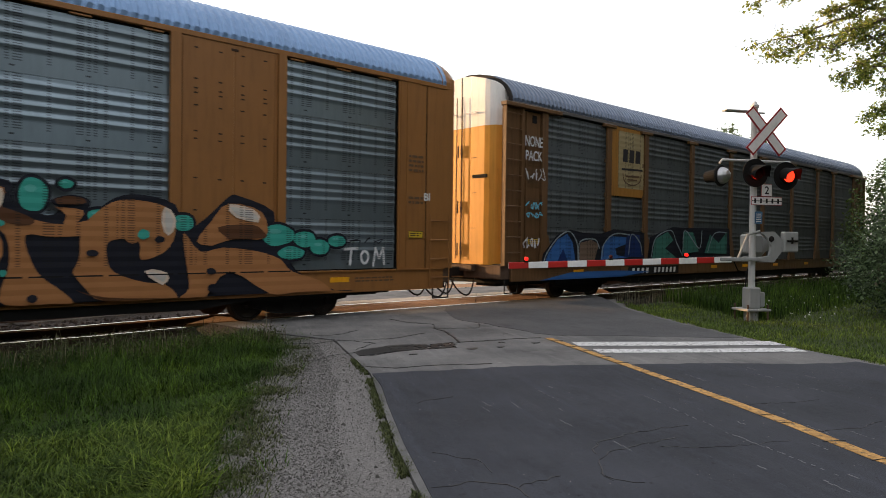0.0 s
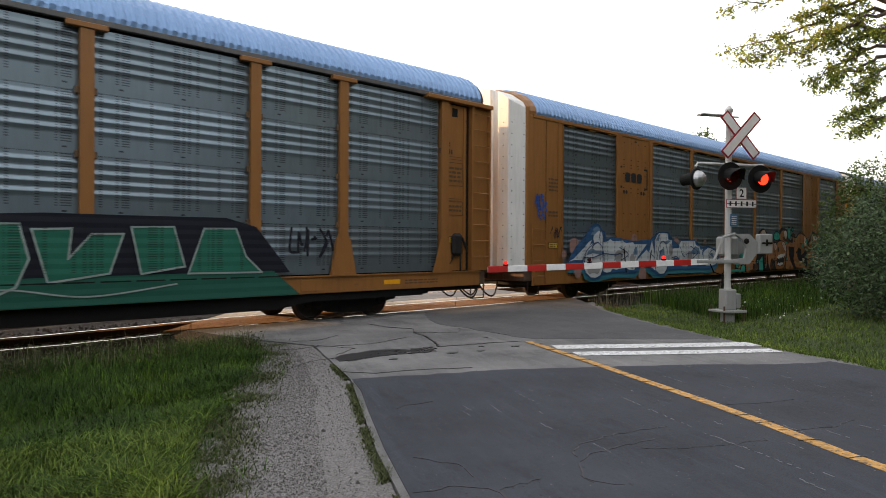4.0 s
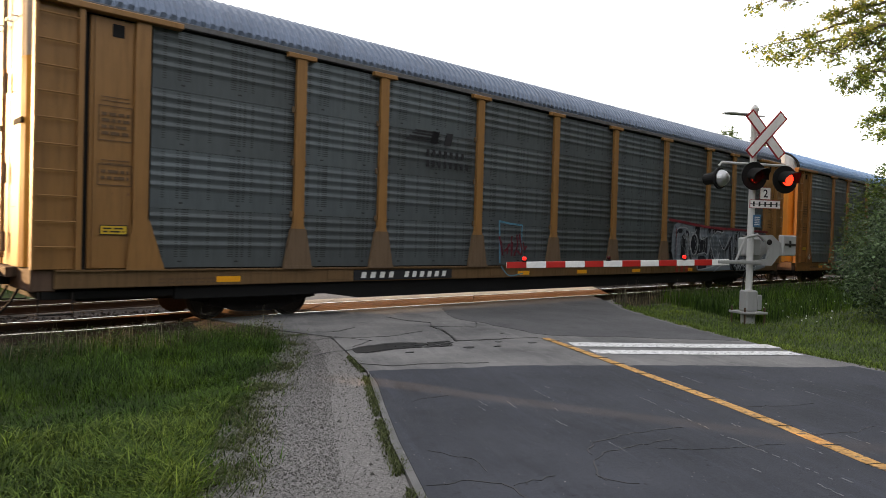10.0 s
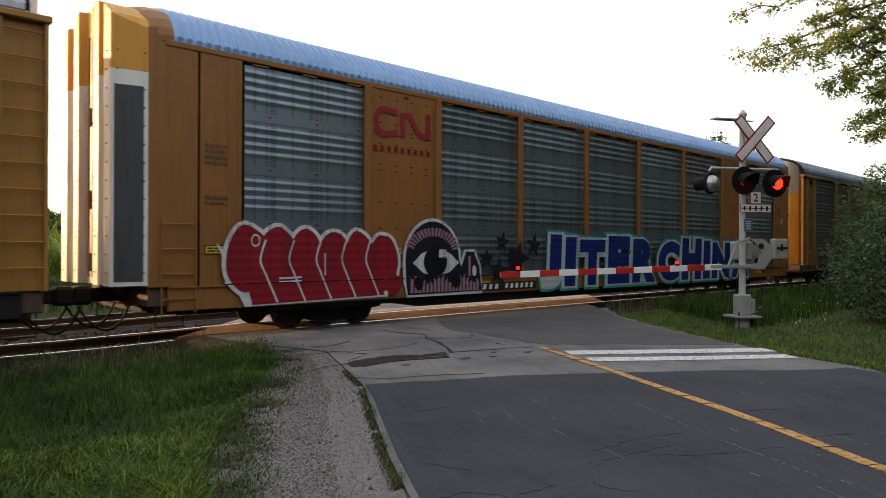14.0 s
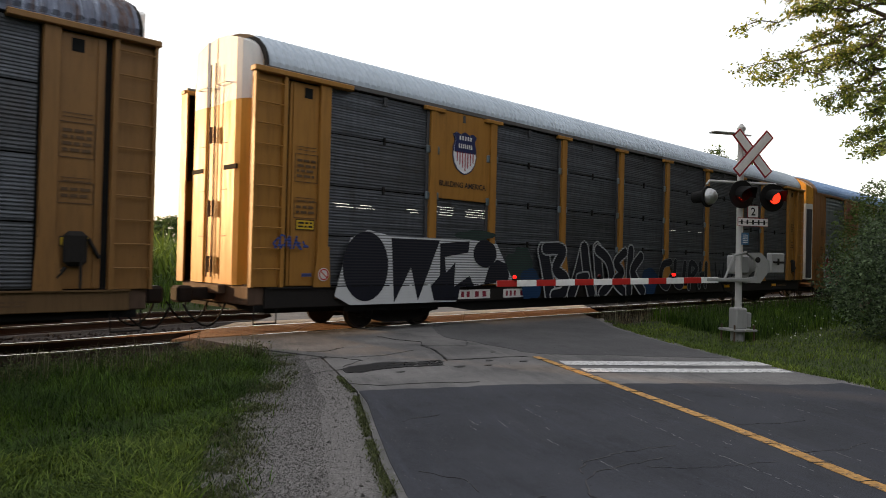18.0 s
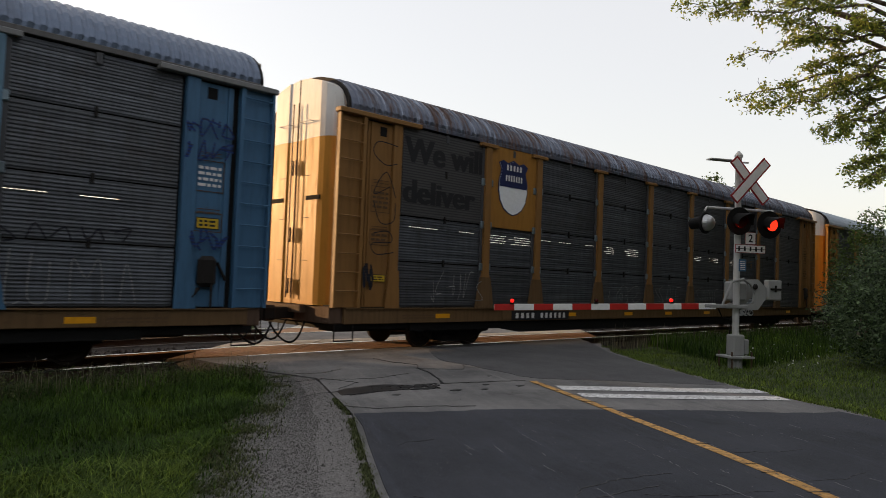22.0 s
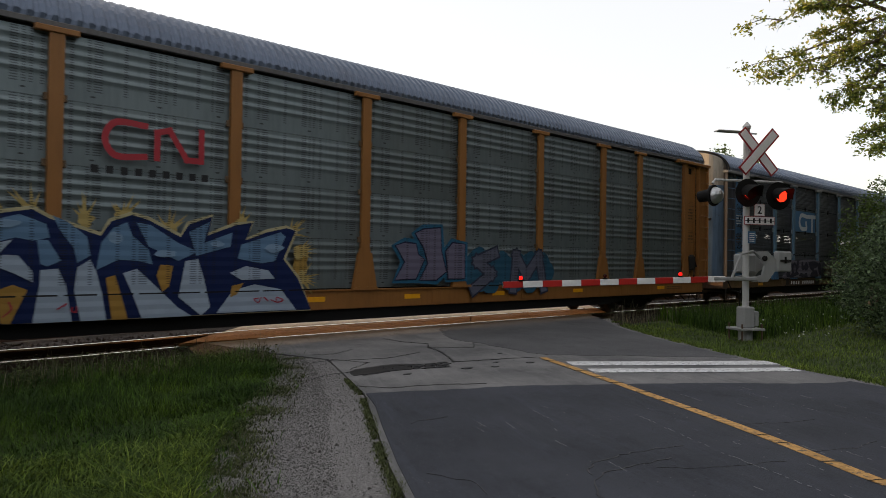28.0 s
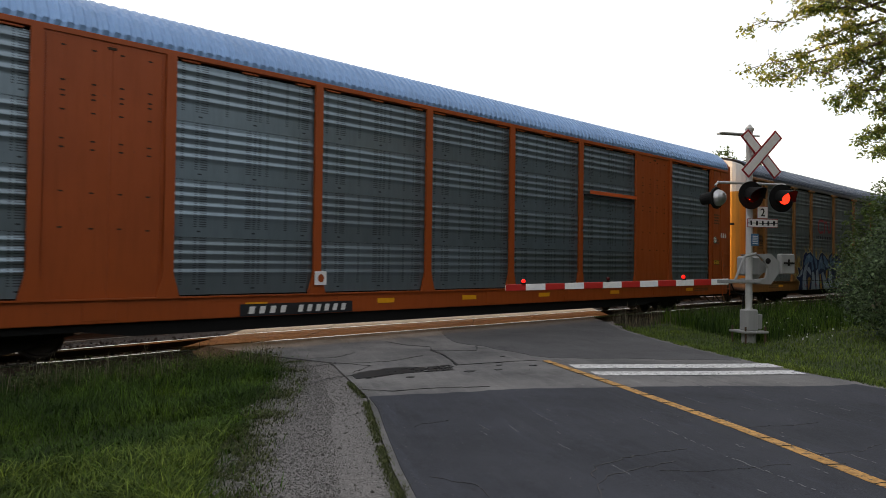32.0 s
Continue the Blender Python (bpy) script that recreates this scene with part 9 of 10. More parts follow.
THIN = [
    ([(15.3, 1.62), (14.82, 1.5), (14.68, 1.0), (15.1, 0.8), (15.34, 1.12)], 0.22), ([(15.62, 1.62), (15.64, 0.95), (16.1, 0.86), (16.3, 1.58)], 0.21),
    ([(16.6, 0.76), (16.68, 1.58), (17.15, 1.42), (16.76, 1.14)], 0.2), ([(17.4, 1.58), (17.36, 0.8)], 0.19), ([(17.42, 1.2), (17.8, 1.22)], 0.16), ([(17.84, 1.58), (17.8, 0.8)], 0.19),
]
piece(car, "fat black graffiti letters with white edges", FAT, [], (0.40, 0.42, 0.43), BLACK, 0.05, True)
piece(car, "thin black graffiti letters with grey edges", THIN, [], (0.22, 0.235, 0.24), BLACK, 0.03, True)
art(car, "dull black scrawled letters", [(BLACK, stroke([(18.6, 1.6), (18.75, 0.9), (18.95, 1.3), (19.15, 0.9), (19.3, 1.6)], 0.10) + stroke([(19.65, 0.9), (19.65, 1.55), (20.1, 1.25), (19.7, 0.9)], 0.10))])
art(car, "faint dark scrawl", [(BLACK, scrawl(19.8, 22.5, 1.0, 1.9, 4, 6, 0.05))])
art(car, "blue scrawl on the pocket panel", [((0.04, 0.07, 0.25), scrawl(0.46, 1.18, 1.68, 1.95, 4, 6, 0.035, 4) + [[(1.08, 1.16), (1.31, 1.16), (1.31, 1.22), (1.08, 1.22)]])], y=-1.575)
plate(car, 5.4, 6.5, 0.62, 0.84, 2, 2, "white", ink((0.25, 0.03, 0.05)), 0.0)
plate(car, 7.0, 8.3, 0.62, 0.84, 3, 3, "white", ink((0.25, 0.03, 0.05)), 0.0)

# car 6
car = CARS[6]
FINE[0] = True
part("faded_panel", G().box(1.76, 4.4, -1.487, -1.48, 3.0, 4.95), "slogan_paint", car, "dull painted patch behind the slogan")
for word, x0, x1, z0, z1 in (("We will", 1.82, 4.32, 4.18, 4.74), ("deliver", 1.82, 4.08, 3.28, 3.80)):
    g = G()
    for k, d in enumerate((-0.03, 0.0, 0.03)):
        put_letters(g, GLYPH[word], x0 + d, x1 + d, z0, z1, -1.492 - 0.0006 * k)
    part("lettering", g, "ink_black", car, "faded dark painted slogan")
put_shield(car, 5.47, 4.0, 1.14, False, "large blue and white shield on a yellow panel", 0.48)
BUBBLE = rounded([[(18.57, 1.28), (18.8, 1.05), (19.13, 0.96), (19.57, 1.02), (19.74, 0.88), (19.98, 0.88), (20.14, 1.08), (20.43, 1.25), (20.54, 1.53), (20.36, 1.75), (20.03, 1.74), (19.89, 1.93), (19.67, 1.98), (19.34, 1.84), (19.03, 1.81), (18.8, 1.88), (18.55, 1.79), (18.45, 1.59)]])
BUBBLE_FILL = rounded([[(18.66, 1.31), (18.87, 1.11), (19.14, 1.04), (19.61, 1.1), (19.76, 0.97), (19.9, 0.97), (20.05, 1.13), (20.32, 1.27), (20.41, 1.51), (20.32, 1.67), (19.95, 1.67), (19.84, 1.85), (19.67, 1.9), (19.36, 1.76), (19.01, 1.71), (18.82, 1.8), (18.62, 1.74), (18.54, 1.57)]])
BUBBLE_LINES = (brush(curve((19.38, 1.7), (18.97, 1.55), (19.05, 1.42), (19.28, 1.34), (19.21, 1.16), (18.94, 1.21), n=5), 0.035) + brush(curve((19.62, 1.79), (19.55, 1.46), (19.73, 1.16), n=5), 0.035) + brush(curve((19.95, 1.63), (19.92, 1.38), (20.09, 1.22), n=5), 0.035) + brush(curve((20.16, 1.58), (20.29, 1.44), (20.13, 1.33), n=5), 0.035))
CHALK = (brush(curve((9.75, 1.45), (9.75, 1.21), (9.9, 1.19), n=5), 0.017) + brush(curve((10.19, 1.38), (10.35, 1.53), (10.5, 1.62), (10.7, 1.56), (10.75, 1.37), (10.59, 1.3), n=5), 0.017) + brush(curve((10.14, 1.21), (10.17, 1.38), (10.24, 1.46), n=5), 0.017) + brush(curve((10.35, 1.21), (10.3, 1.34), (10.41, 1.4), (10.48, 1.3), (10.44, 1.18), (10.35, 1.21), n=5), 0.017) + brush(curve((10.82, 1.44), (11.06, 1.58), (11.34, 1.62), (11.43, 1.48), (11.29, 1.33), (11.06, 1.2), (11.25, 1.12), (11.49, 1.23), n=5), 0.017) + brush(curve((10.72, 1.05), (10.75, 1.24), (10.81, 1.05), n=5), 0.017) + brush(curve((12.63, 1.57), (12.43, 1.53), (12.58, 1.38), (12.76, 1.24), (12.6, 1.1), (12.4, 1.12), n=5), 0.017) + brush(curve((12.91, 1.66), (12.68, 1.53), (12.84, 1.34), (12.95, 1.17), (12.75, 1.03), n=5), 0.017) + brush(curve((13.12, 1.05), (13.24, 1.55), (13.27, 1.68), (13.41, 1.66), (13.5, 1.05), n=5), 0.017) + brush(curve((13.16, 1.27), (13.47, 1.27), n=5), 0.017) + brush(curve((13.61, 1.61), (13.61, 1.05), (13.93, 1.05), n=5), 0.017) + brush(curve((14.17, 1.63), (13.82, 1.59), (13.81, 1.09), (14.13, 1.1), n=5), 0.017) + brush(curve((13.8, 1.36), (14.06, 1.36), n=5), 0.017) + brush(curve((15.59, 1.62), (15.32, 1.55), (15.41, 1.36), (15.61, 1.25), (15.47, 1.09), (15.23, 1.14), n=5), 0.017) + brush(curve((15.73, 1.05), (15.87, 1.6), (16.04, 1.07), n=5), 0.017) + brush(curve((15.77, 1.3), (16, 1.3), n=5), 0.017) + brush(curve((16.18, 1.07), (16.19, 1.59), (16.51, 1.1), (16.52, 1.57), n=5), 0.017) + brush(curve((16.73, 1.07), (16.74, 1.58), (17.08, 1.61), n=5), 0.017) + brush(curve((16.75, 1.36), (17.03, 1.36), n=5), 0.017) + brush(curve((17.16, 1.6), (17.66, 1.58), n=5), 0.017) + brush(curve((17.44, 1.59), (17.43, 1.07), n=5), 0.017) + brush(curve((17.89, 1.43), (18.09, 1.53), (18.17, 1.31), (17.97, 1.15), n=5), 0.017))
art(car, "pale blue-white bubble graffiti", [(BLACK, BUBBLE), ((0.36, 0.42, 0.46), BUBBLE_FILL), (BLACK, BUBBLE_LINES)], dx=0.17)
art(car, "pale chalk scrawl along the side", [((0.30, 0.305, 0.305), CHALK + scrawl(20.9, 24.4, 1.1, 1.7, 14, 7, 0.012) + scrawl(2.2, 4.2, 1.1, 1.8, 15, 6, 0.016))], dx=0.17)
TAG = sum([brush(curve(*[(L - 1.62 + 0.8 * u, 3.95 - 0.62 * i + 0.55 * v) for u, v in q], n=5), 0.022) for i, q in enumerate([
    [(0.1, 0.9), (0.75, 0.95), (0.9, 0.5), (0.5, 0.1), (0.1, 0.2)], [(0.1, 0.0), (0.45, 0.95), (0.85, 0.05), (0.3, 0.4)], [(0.1, 0.9), (0.15, 0.2), (0.6, 0.1), (0.85, 0.9)], [(0.8, 0.8), (0.3, 0.9), (0.2, 0.5), (0.85, 0.4), (0.7, 0.0), (0.1, 0.1)]])], [])
art(car, "black outlined tag on the yellow pocket panel", [(BLACK, [[(L - q[0], q[1]) for q in p][::-1] for p in TAG] + scrawl(0.75, 1.0, 1.2, 2.0, 6, 4, 0.05))], y=-1.56)
art(car, "white and black patch of graffiti on the sill", [(BLACK, [[(18.4, 0.58), (20.2, 0.58), (20.2, 0.92), (18.4, 0.92)]]), ((0.4, 0.42, 0.43), wild(18.5, 20.1, 0.62, 0.88, 5, 5, 0.06))], dx=0.17)
plate(car, 5.55, 8.0, 0.64, 0.87, 4, 6, "ink_black", "ink_white", 0.0)

# car 7
car = CARS[7]
FINE[0] = True
art(car, "blue sign with white block shapes", [((0.05, 0.16, 0.30), [[(6.72, 3.02), (9.24, 3.02), (9.24, 3.94), (6.72, 3.92)]]), (WHITE, stroke(curve((8.1, 3.72), (7.5, 3.74), (7.28, 3.45), (7.5, 3.18), (8.05, 3.18), (8.05, 3.42)), 0.17) + stroke([(8.25, 3.72), (9.3, 3.74)], 0.17) + stroke([(8.78, 3.72), (8.78, 3.12)], 0.19))], y=-1.48, name="emblem")
PURPLE_BASE = rounded([[(9.72, 1.05), (9.8, 1.41), (9.71, 1.65), (9.46, 1.75), (7.87, 1.81), (7.06, 1.73), (6.55, 1.75), (6.41, 1.76), (5.81, 1.62), (5.72, 1.48), (5.6, 1.25), (5.52, 0.98)]])
PURPLE_DARK = rounded([[(5.79, 1.3), (5.69, 1.16), (5.73, 1.04), (6.14, 1.05), (6.05, 1.21), (6.13, 1.39), (6.42, 1.44), (6.36, 1.58), (6.22, 1.63), (5.9, 1.59), (5.79, 1.48)],
    [(6.33, 1.13), (6.52, 1.05), (6.78, 1.12), (6.89, 1.35), (6.81, 1.57), (6.56, 1.65), (6.3, 1.53), (6.25, 1.34)],
    [(6.72, 1.2), (6.33, 1.2), (6.05, 1.02), (6.43, 1.01), (6.52, 1.05), (7.07, 1.15), (6.86, 1.3), (7.03, 1.4), (7.06, 1.69), (6.9, 1.74)],
    [(7.38, 1.4), (7.55, 1.3), (7.71, 1.35), (7.88, 1.3), (8.11, 1.35), (8.22, 1.5), (8.04, 1.66), (7.87, 1.66), (7.65, 1.5), (7.54, 1.68), (7.38, 1.65)]])
PURPLE_DARK += rounded([[(8.46, 1.35), (8.77, 1.27), (8.95, 1.4), (9.27, 1.46), (9.47, 1.63), (8.95, 1.71), (8.22, 1.66)],
    [(9.41, 1.03), (9.28, 1.27), (8.95, 1.32), (8.58, 1.22), (8.47, 1.03)],
    [(9.48, 1.18), (9.71, 1.09), (9.77, 1.46), (9.63, 1.69), (9.34, 1.52)],
    [(8.11, 1.03), (8, 1.21), (7.66, 1.14), (7.33, 1.2), (7.13, 1.05)]])
art(car, "dull purple and white graffiti", [((0.21, 0.195, 0.235), PURPLE_BASE), ((0.018, 0.015, 0.032), PURPLE_DARK), ((0.13, 0.12, 0.15), [blob(6.58, 1.36, 0.15, 0.17, 2)])], dx=-0.12)
art(car, "dark overspray along the sill", [((0.035, 0.026, 0.024), [[(5.7, 0.65), (9.69, 0.64), (9.75, 1.01), (5.57, 0.96)]])], y=-1.524, dx=-0.12)
OLIVE_EDGE = (brush(curve((10.2, 0.98), (10.23, 1.46), (10.47, 1.7), (10.89, 1.63), (11.46, 1.92), (12.09, 1.79), (12.24, 2.1), (12.52, 1.87), (13.44, 1.62), (13.56, 1.32), (13.23, 1.05), (13.38, 0.73), (13.69, 0.66), n=5), 0.022) + brush(curve((10.36, 1.24), (10.42, 1.41), (10.65, 1.46), (10.87, 1.23), (10.9, 1), n=5), 0.022) + brush(curve((11.02, 1.29), (11.36, 1.44), (11.6, 1.32), (11.21, 1.2), (11.02, 1.29), n=5), 0.022) + brush(curve((12.02, 1.17), (12.1, 1.44), (12.53, 1.5), (12.92, 1.42), n=5), 0.022) + brush(curve((10.43, 1.04), (10.61, 0.82), (10.55, 0.65), n=5), 0.022) + brush(curve((10.88, 1.86), (11, 1.94), (11.22, 1.85), (11.51, 1.93), n=5), 0.022))
art(car, "olive brown graffiti with thin cream outlines", [((0.030, 0.022, 0.014), [[(13.3, 1), (13.56, 1.36), (13.44, 1.62), (12.52, 1.87), (12.34, 2.05), (12.09, 1.79), (11.43, 1.89), (10.89, 1.63), (10.41, 1.64), (10.23, 1.47), (10.17, 0.98)]]), ((0.14, 0.105, 0.05), [[(10.68, 1.03), (10.9, 1.29), (10.74, 1.53), (10.42, 1.47), (10.34, 1.18)],
    [(11.13, 1.03), (11.94, 1.04), (11.84, 1.6), (10.97, 1.51)],
    [(12.11, 1.04), (13.17, 1.05), (13.25, 1.55), (12.35, 1.74), (12.01, 1.64)]]), ((0.34, 0.30, 0.22), OLIVE_EDGE)], dx=-0.12)
art(car, "dark brown graffiti with thin pale outlines", [((0.020, 0.014, 0.012), [[(16.44, 1.02), (16.3, 1.85), (15.27, 1.86), (14.95, 1.74), (14.32, 1.81), (13.92, 1.67), (13.76, 1.26), (13.69, 0.89)]] + [[(16.1, 1.0), (17.0, 1.0), (17.0, 1.8), (16.1, 1.85)]]), ((0.26, 0.225, 0.20), (brush(curve((13.73, 0.86), (13.79, 1.29), (14.02, 1.67), (14.34, 1.81), (14.84, 1.77), n=5), 0.024) + brush(curve((14.13, 1.15), (14.27, 1.56), (14.53, 1.64), (14.69, 1.29), (14.44, 1.15), n=5), 0.024) + brush(curve((14.86, 1.08), (14.98, 1.57), (15.28, 1.69), (15.51, 1.29), n=5), 0.024) + brush(curve((15.62, 1.14), (15.73, 1.61), (16, 1.8), (16.43, 1.59), n=5), 0.024) + brush(curve((14.04, 0.95), (14.44, 1.08), (15.18, 0.98), n=5), 0.024)) + scrawl(16.1, 17.0, 1.05, 1.8, 4, 4, 0.02))], dx=-0.12)
BLOCK = [[(17.14, 1), (17.94, 0.99), (17.93, 1.72), (17.12, 1.73)]]
LOOPS = (brush(curve((18.29, 1.73), (18.76, 1.62), (18.91, 1.35), (19.01, 1.07), (19.42, 1.17), (19.31, 1.49), (19.08, 1.44), n=5), 0.035) + brush(curve((19.56, 1.17), (19.6, 1.36), (19.89, 1.46), (20.01, 1.17), n=5), 0.035) + brush(curve((19.78, 1.84), (20.19, 1.66), (20.36, 1.37), (20.43, 0.97), n=5), 0.035) + brush(curve((19.04, 1.44), (19.31, 1.49), (19.42, 1.26), (19.14, 1.07), (19.01, 1.17), n=5), 0.035) + brush(curve((20.43, 1.07), (20.52, 1.27), (20.85, 1.37), (21.19, 1.38), n=5), 0.035) + brush(curve((20.45, 1.77), (20.83, 1.88), (21, 1.68), n=5), 0.035) + brush(curve((21.3, 1.38), (21.78, 1.38), (21.99, 1.06), n=5), 0.035) + brush(curve((18.35, 1.34), (18.53, 1.08), (18.66, 0.9), n=5), 0.035) + brush(curve((21.19, 1.32), (21.55, 1.17), (21.92, 1.01), n=5), 0.035))
DARK_STROKES = (brush(curve((18.33, 1.69), (18.86, 1.53), (19.41, 1.45), (19.61, 1.31), n=5), 0.05) + brush(curve((19.83, 1.79), (20.41, 1.52), (20.85, 1.37), (21.79, 1.17), n=5), 0.05) + brush(curve((17.8, 1.04), (17.89, 0.74), n=5), 0.05) + brush(curve((18.79, 1.12), (18.98, 0.71), n=5), 0.05) + brush(curve((20.43, 0.92), (20.5, 0.62), n=5), 0.05) + brush(curve((17.03, 1.08), (17.14, 0.96), (17.37, 0.71), n=5), 0.05) + brush(curve((19.16, 0.66), (19.43, 0.93), (19.81, 1.02), n=5), 0.05))
art(car, "cream and black looping graffiti along the side and sill", [((0.03, 0.025, 0.022), [[(18.1, 1.0), (22.2, 1.0), (21.6, 1.55), (19.4, 1.8), (18.1, 1.75)]]), ((0.008, 0.009, 0.012), BLOCK), ((0.19, 0.165, 0.12), [[(17.05, 0.68), (17.51, 0.73), (17.54, 1), (17.28, 1.16), (17, 1.08)],
    [(17.7, 0.68), (18.55, 0.68), (18.75, 0.9), (18.66, 1.03), (18.2, 1.12), (17.72, 1.08)],
    [(19.44, 0.62), (21.22, 0.6), (21.2, 1.01), (20.32, 1.07), (19.71, 1.02), (19.25, 0.8)]]), ((0.24, 0.205, 0.15), LOOPS), (BLACK, DARK_STROKES)], dx=-0.1)
art(car, "faded blue patch on the sheets", [((0.032, 0.045, 0.072), [blob(21.6 + 0.3 * i, 1.88 + 0.1 * math.sin(2.6 * i), 0.3, 0.17, i, 0.9) for i in range(5)])], y=-1.475, dx=-0.1)
CHALK_LETTERS = brush(curve((23.31, 1.81), (23.28, 1.06), (23.47, 1.06), n=5), 0.02) + brush(curve((23.59, 1.76), (23.57, 1.11), (23.81, 1.08), (23.84, 1.65), n=5), 0.02) + brush(curve((24.14, 1.05), (24.15, 1.71), (24.36, 1.42), (24.53, 1.72), (24.62, 1.05), n=5), 0.02) + brush(curve((24.86, 1.05), (24.95, 1.67), (25.11, 1.05), n=5), 0.02)
BLACK_TAG = brush(curve((23.14, 2.15), (23.36, 1.98), (23.22, 1.92), n=5), 0.03) + brush(curve((23.5, 1.99), (23.61, 2.21), (23.77, 1.98), n=5), 0.03) + brush(curve((23.83, 2.03), (24.01, 2.18), (24.11, 1.99), n=5), 0.03) + brush(curve((24.25, 2.2), (24.34, 2), (24.49, 2.18), (24.58, 2.01), n=5), 0.03) + brush(curve((24.74, 2.16), (24.98, 2.22), (24.87, 2.02), n=5), 0.03) + brush(curve((23, 2.54), (22.95, 2.31), (23.1, 2.09), n=5), 0.03) + brush(curve((22.92, 2.25), (23.12, 2.26), n=5), 0.03) + brush(curve((22.96, 2.02), (23.1, 1.97), n=5), 0.03)
art(car, "thin chalk letters and a black tag", [((0.22, 0.225, 0.23), CHALK_LETTERS), (BLACK, BLACK_TAG)], dx=-0.1)
art(car, "black scrawl on the blue pocket panel", [(BLACK, sum([scrawl(0.84, 1.66, 3.55 - 0.36 * i, 3.85 - 0.36 * i, 9 + i, 3, 0.034, 4) for i in range(5)], []) + scrawl(0.86, 1.66, 1.15, 1.5, 10, 6, 0.022))], y=-1.56)
art(car, "dark blue scrawl on the blue pocket panel", [((0.015, 0.04, 0.16), sum([scrawl(L - 1.68, L - 0.84, 3.9 - 0.4 * i, 4.25 - 0.4 * i, 30 + i, 4, 0.035, 4) for i in range(2)], []) + scrawl(L - 1.66, L - 0.86, 1.95, 2.3, 33, 4, 0.04, 4))], y=-1.56)
art(car, "black scrawled line", [(BLACK, scrawl(2.1, 9.5, 1.95, 2.12, 11, 20, 0.025))])
part("bare_sheet", G().box(1.8, 4.35, -1.487, -1.48, 1.0, 1.92), "zinc_dark", car, "newer bare sheet in the lowest row")
plate(car, 6.0, 9.1, 0.67, 0.90, 4, 6, "rusty", "ink_white")

# car 8
car = CARS[8]
FINE[0] = False
NAVY_MASS = [[(5.14, 0.93), (4.93, 0.57), (11.13, 0.59), (10.83, 1.18), (10.51, 1.55), (10.76, 2.09), (10.57, 2.13), (10.17, 2.04), (9.74, 1.88), (9.87, 2.2), (9.54, 2.14), (9.03, 1.94), (9.11, 2.27), (8.7, 2.12), (8.56, 1.9), (8.03, 2.16), (7.76, 2.23), (7.45, 2.11), (7.3, 1.88), (6.57, 2.12), (6.35, 2.24), (5.9, 2.15), (5.83, 2.26), (5.53, 2.07), (5.4, 1.58), (5.21, 1.42), (5.06, 1.53), (4.87, 1.55), (5, 1.27), (4.71, 1.11)]]
BLUE_FILL = [[(5.7, 1.64), (5.91, 1.75), (6.15, 1.82), (6.36, 1.78), (6.59, 1.83), (6.54, 2.03), (6.19, 2.16), (5.81, 2.04), (5.56, 1.68)],
    [(6.47, 1.44), (6.56, 1.4), (6.75, 1.49), (6.57, 1.79), (6.42, 1.8)],
    [(6.73, 1.94), (6.92, 1.68), (6.97, 1.46), (7.16, 1.57), (7.1, 1.86), (6.83, 2.08), (6.62, 2.16)],
    [(7.28, 1.61), (7.24, 1.35), (7.56, 1.51), (7.85, 1.5), (8.1, 1.44), (8.03, 1.68), (7.77, 1.9), (7.69, 2.11), (7.48, 2.01), (7.31, 1.78)],
    [(8.03, 1.73), (8.21, 1.65), (8.52, 1.5), (8.86, 1.66), (8.52, 1.8), (8.06, 2.08), (7.84, 2.11)],
    [(8.83, 1.59), (9.45, 1.76), (9.48, 2.01), (8.96, 1.81), (9.06, 2.18), (8.7, 1.99)]]
BLUE_FILL += [[(9.59, 1.55), (10.04, 1.47), (10.33, 1.51), (10.54, 1.97), (10.44, 2.05), (9.65, 1.8)]]
PALE_FILL = [[(5.36, 0.92), (5.37, 0.59), (5.83, 0.57), (5.79, 1.07), (5.82, 1.43), (6.11, 1.79), (5.87, 1.72), (5.64, 1.62), (5.45, 1.35), (5.38, 1.07)],
    [(6.46, 1.11), (6.38, 0.57), (6.91, 0.57), (6.82, 1.11), (6.71, 1.37), (6.47, 1.35)],
    [(6.12, 1.31), (6.38, 1.17), (6.37, 1.33), (6.18, 1.56), (5.99, 1.57), (5.84, 1.43)],
    [(6.93, 1.05), (7.03, 0.57), (7.4, 0.57), (7.33, 0.99), (7.24, 1.33), (7.15, 1.51), (6.97, 1.39)],
    [(7.78, 0.98), (7.94, 0.57), (8.77, 0.57), (8.53, 0.72), (8.15, 1.09), (7.85, 1.37), (7.64, 1.3)],
    [(8.53, 0.9), (8.93, 0.57), (9.09, 0.71), (8.97, 1.2), (8.86, 1.54), (8.64, 1.5)]]
PALE_FILL += [[(9.66, 1.17), (10.33, 1.19), (10.19, 1.34), (9.75, 1.42), (9.44, 1.3)],
    [(10.79, 0.6), (10.46, 0.99), (9.92, 1.09), (9.5, 0.99), (9.2, 0.6)],
    [(5.03, 1.25), (4.75, 1.13), (5.05, 1.15), (5.31, 1.23), (5.38, 1.51), (5.13, 1.37)]]
GOLD_FILL = [[(5.98, 0.59), (6.1, 0.58), (6.19, 0.79), (6.31, 1.06), (6.12, 1.14), (5.92, 1.06)],
    [(7.48, 0.57), (7.72, 0.57), (7.64, 0.86), (7.52, 1.27), (7.38, 1.23)],
    [(8.16, 1.26), (8.26, 0.99), (8.37, 1.08), (8.43, 1.42), (8.22, 1.44)],
    [(9.45, 0.87), (9.58, 0.92), (9.7, 1.12), (9.48, 1.07)]]
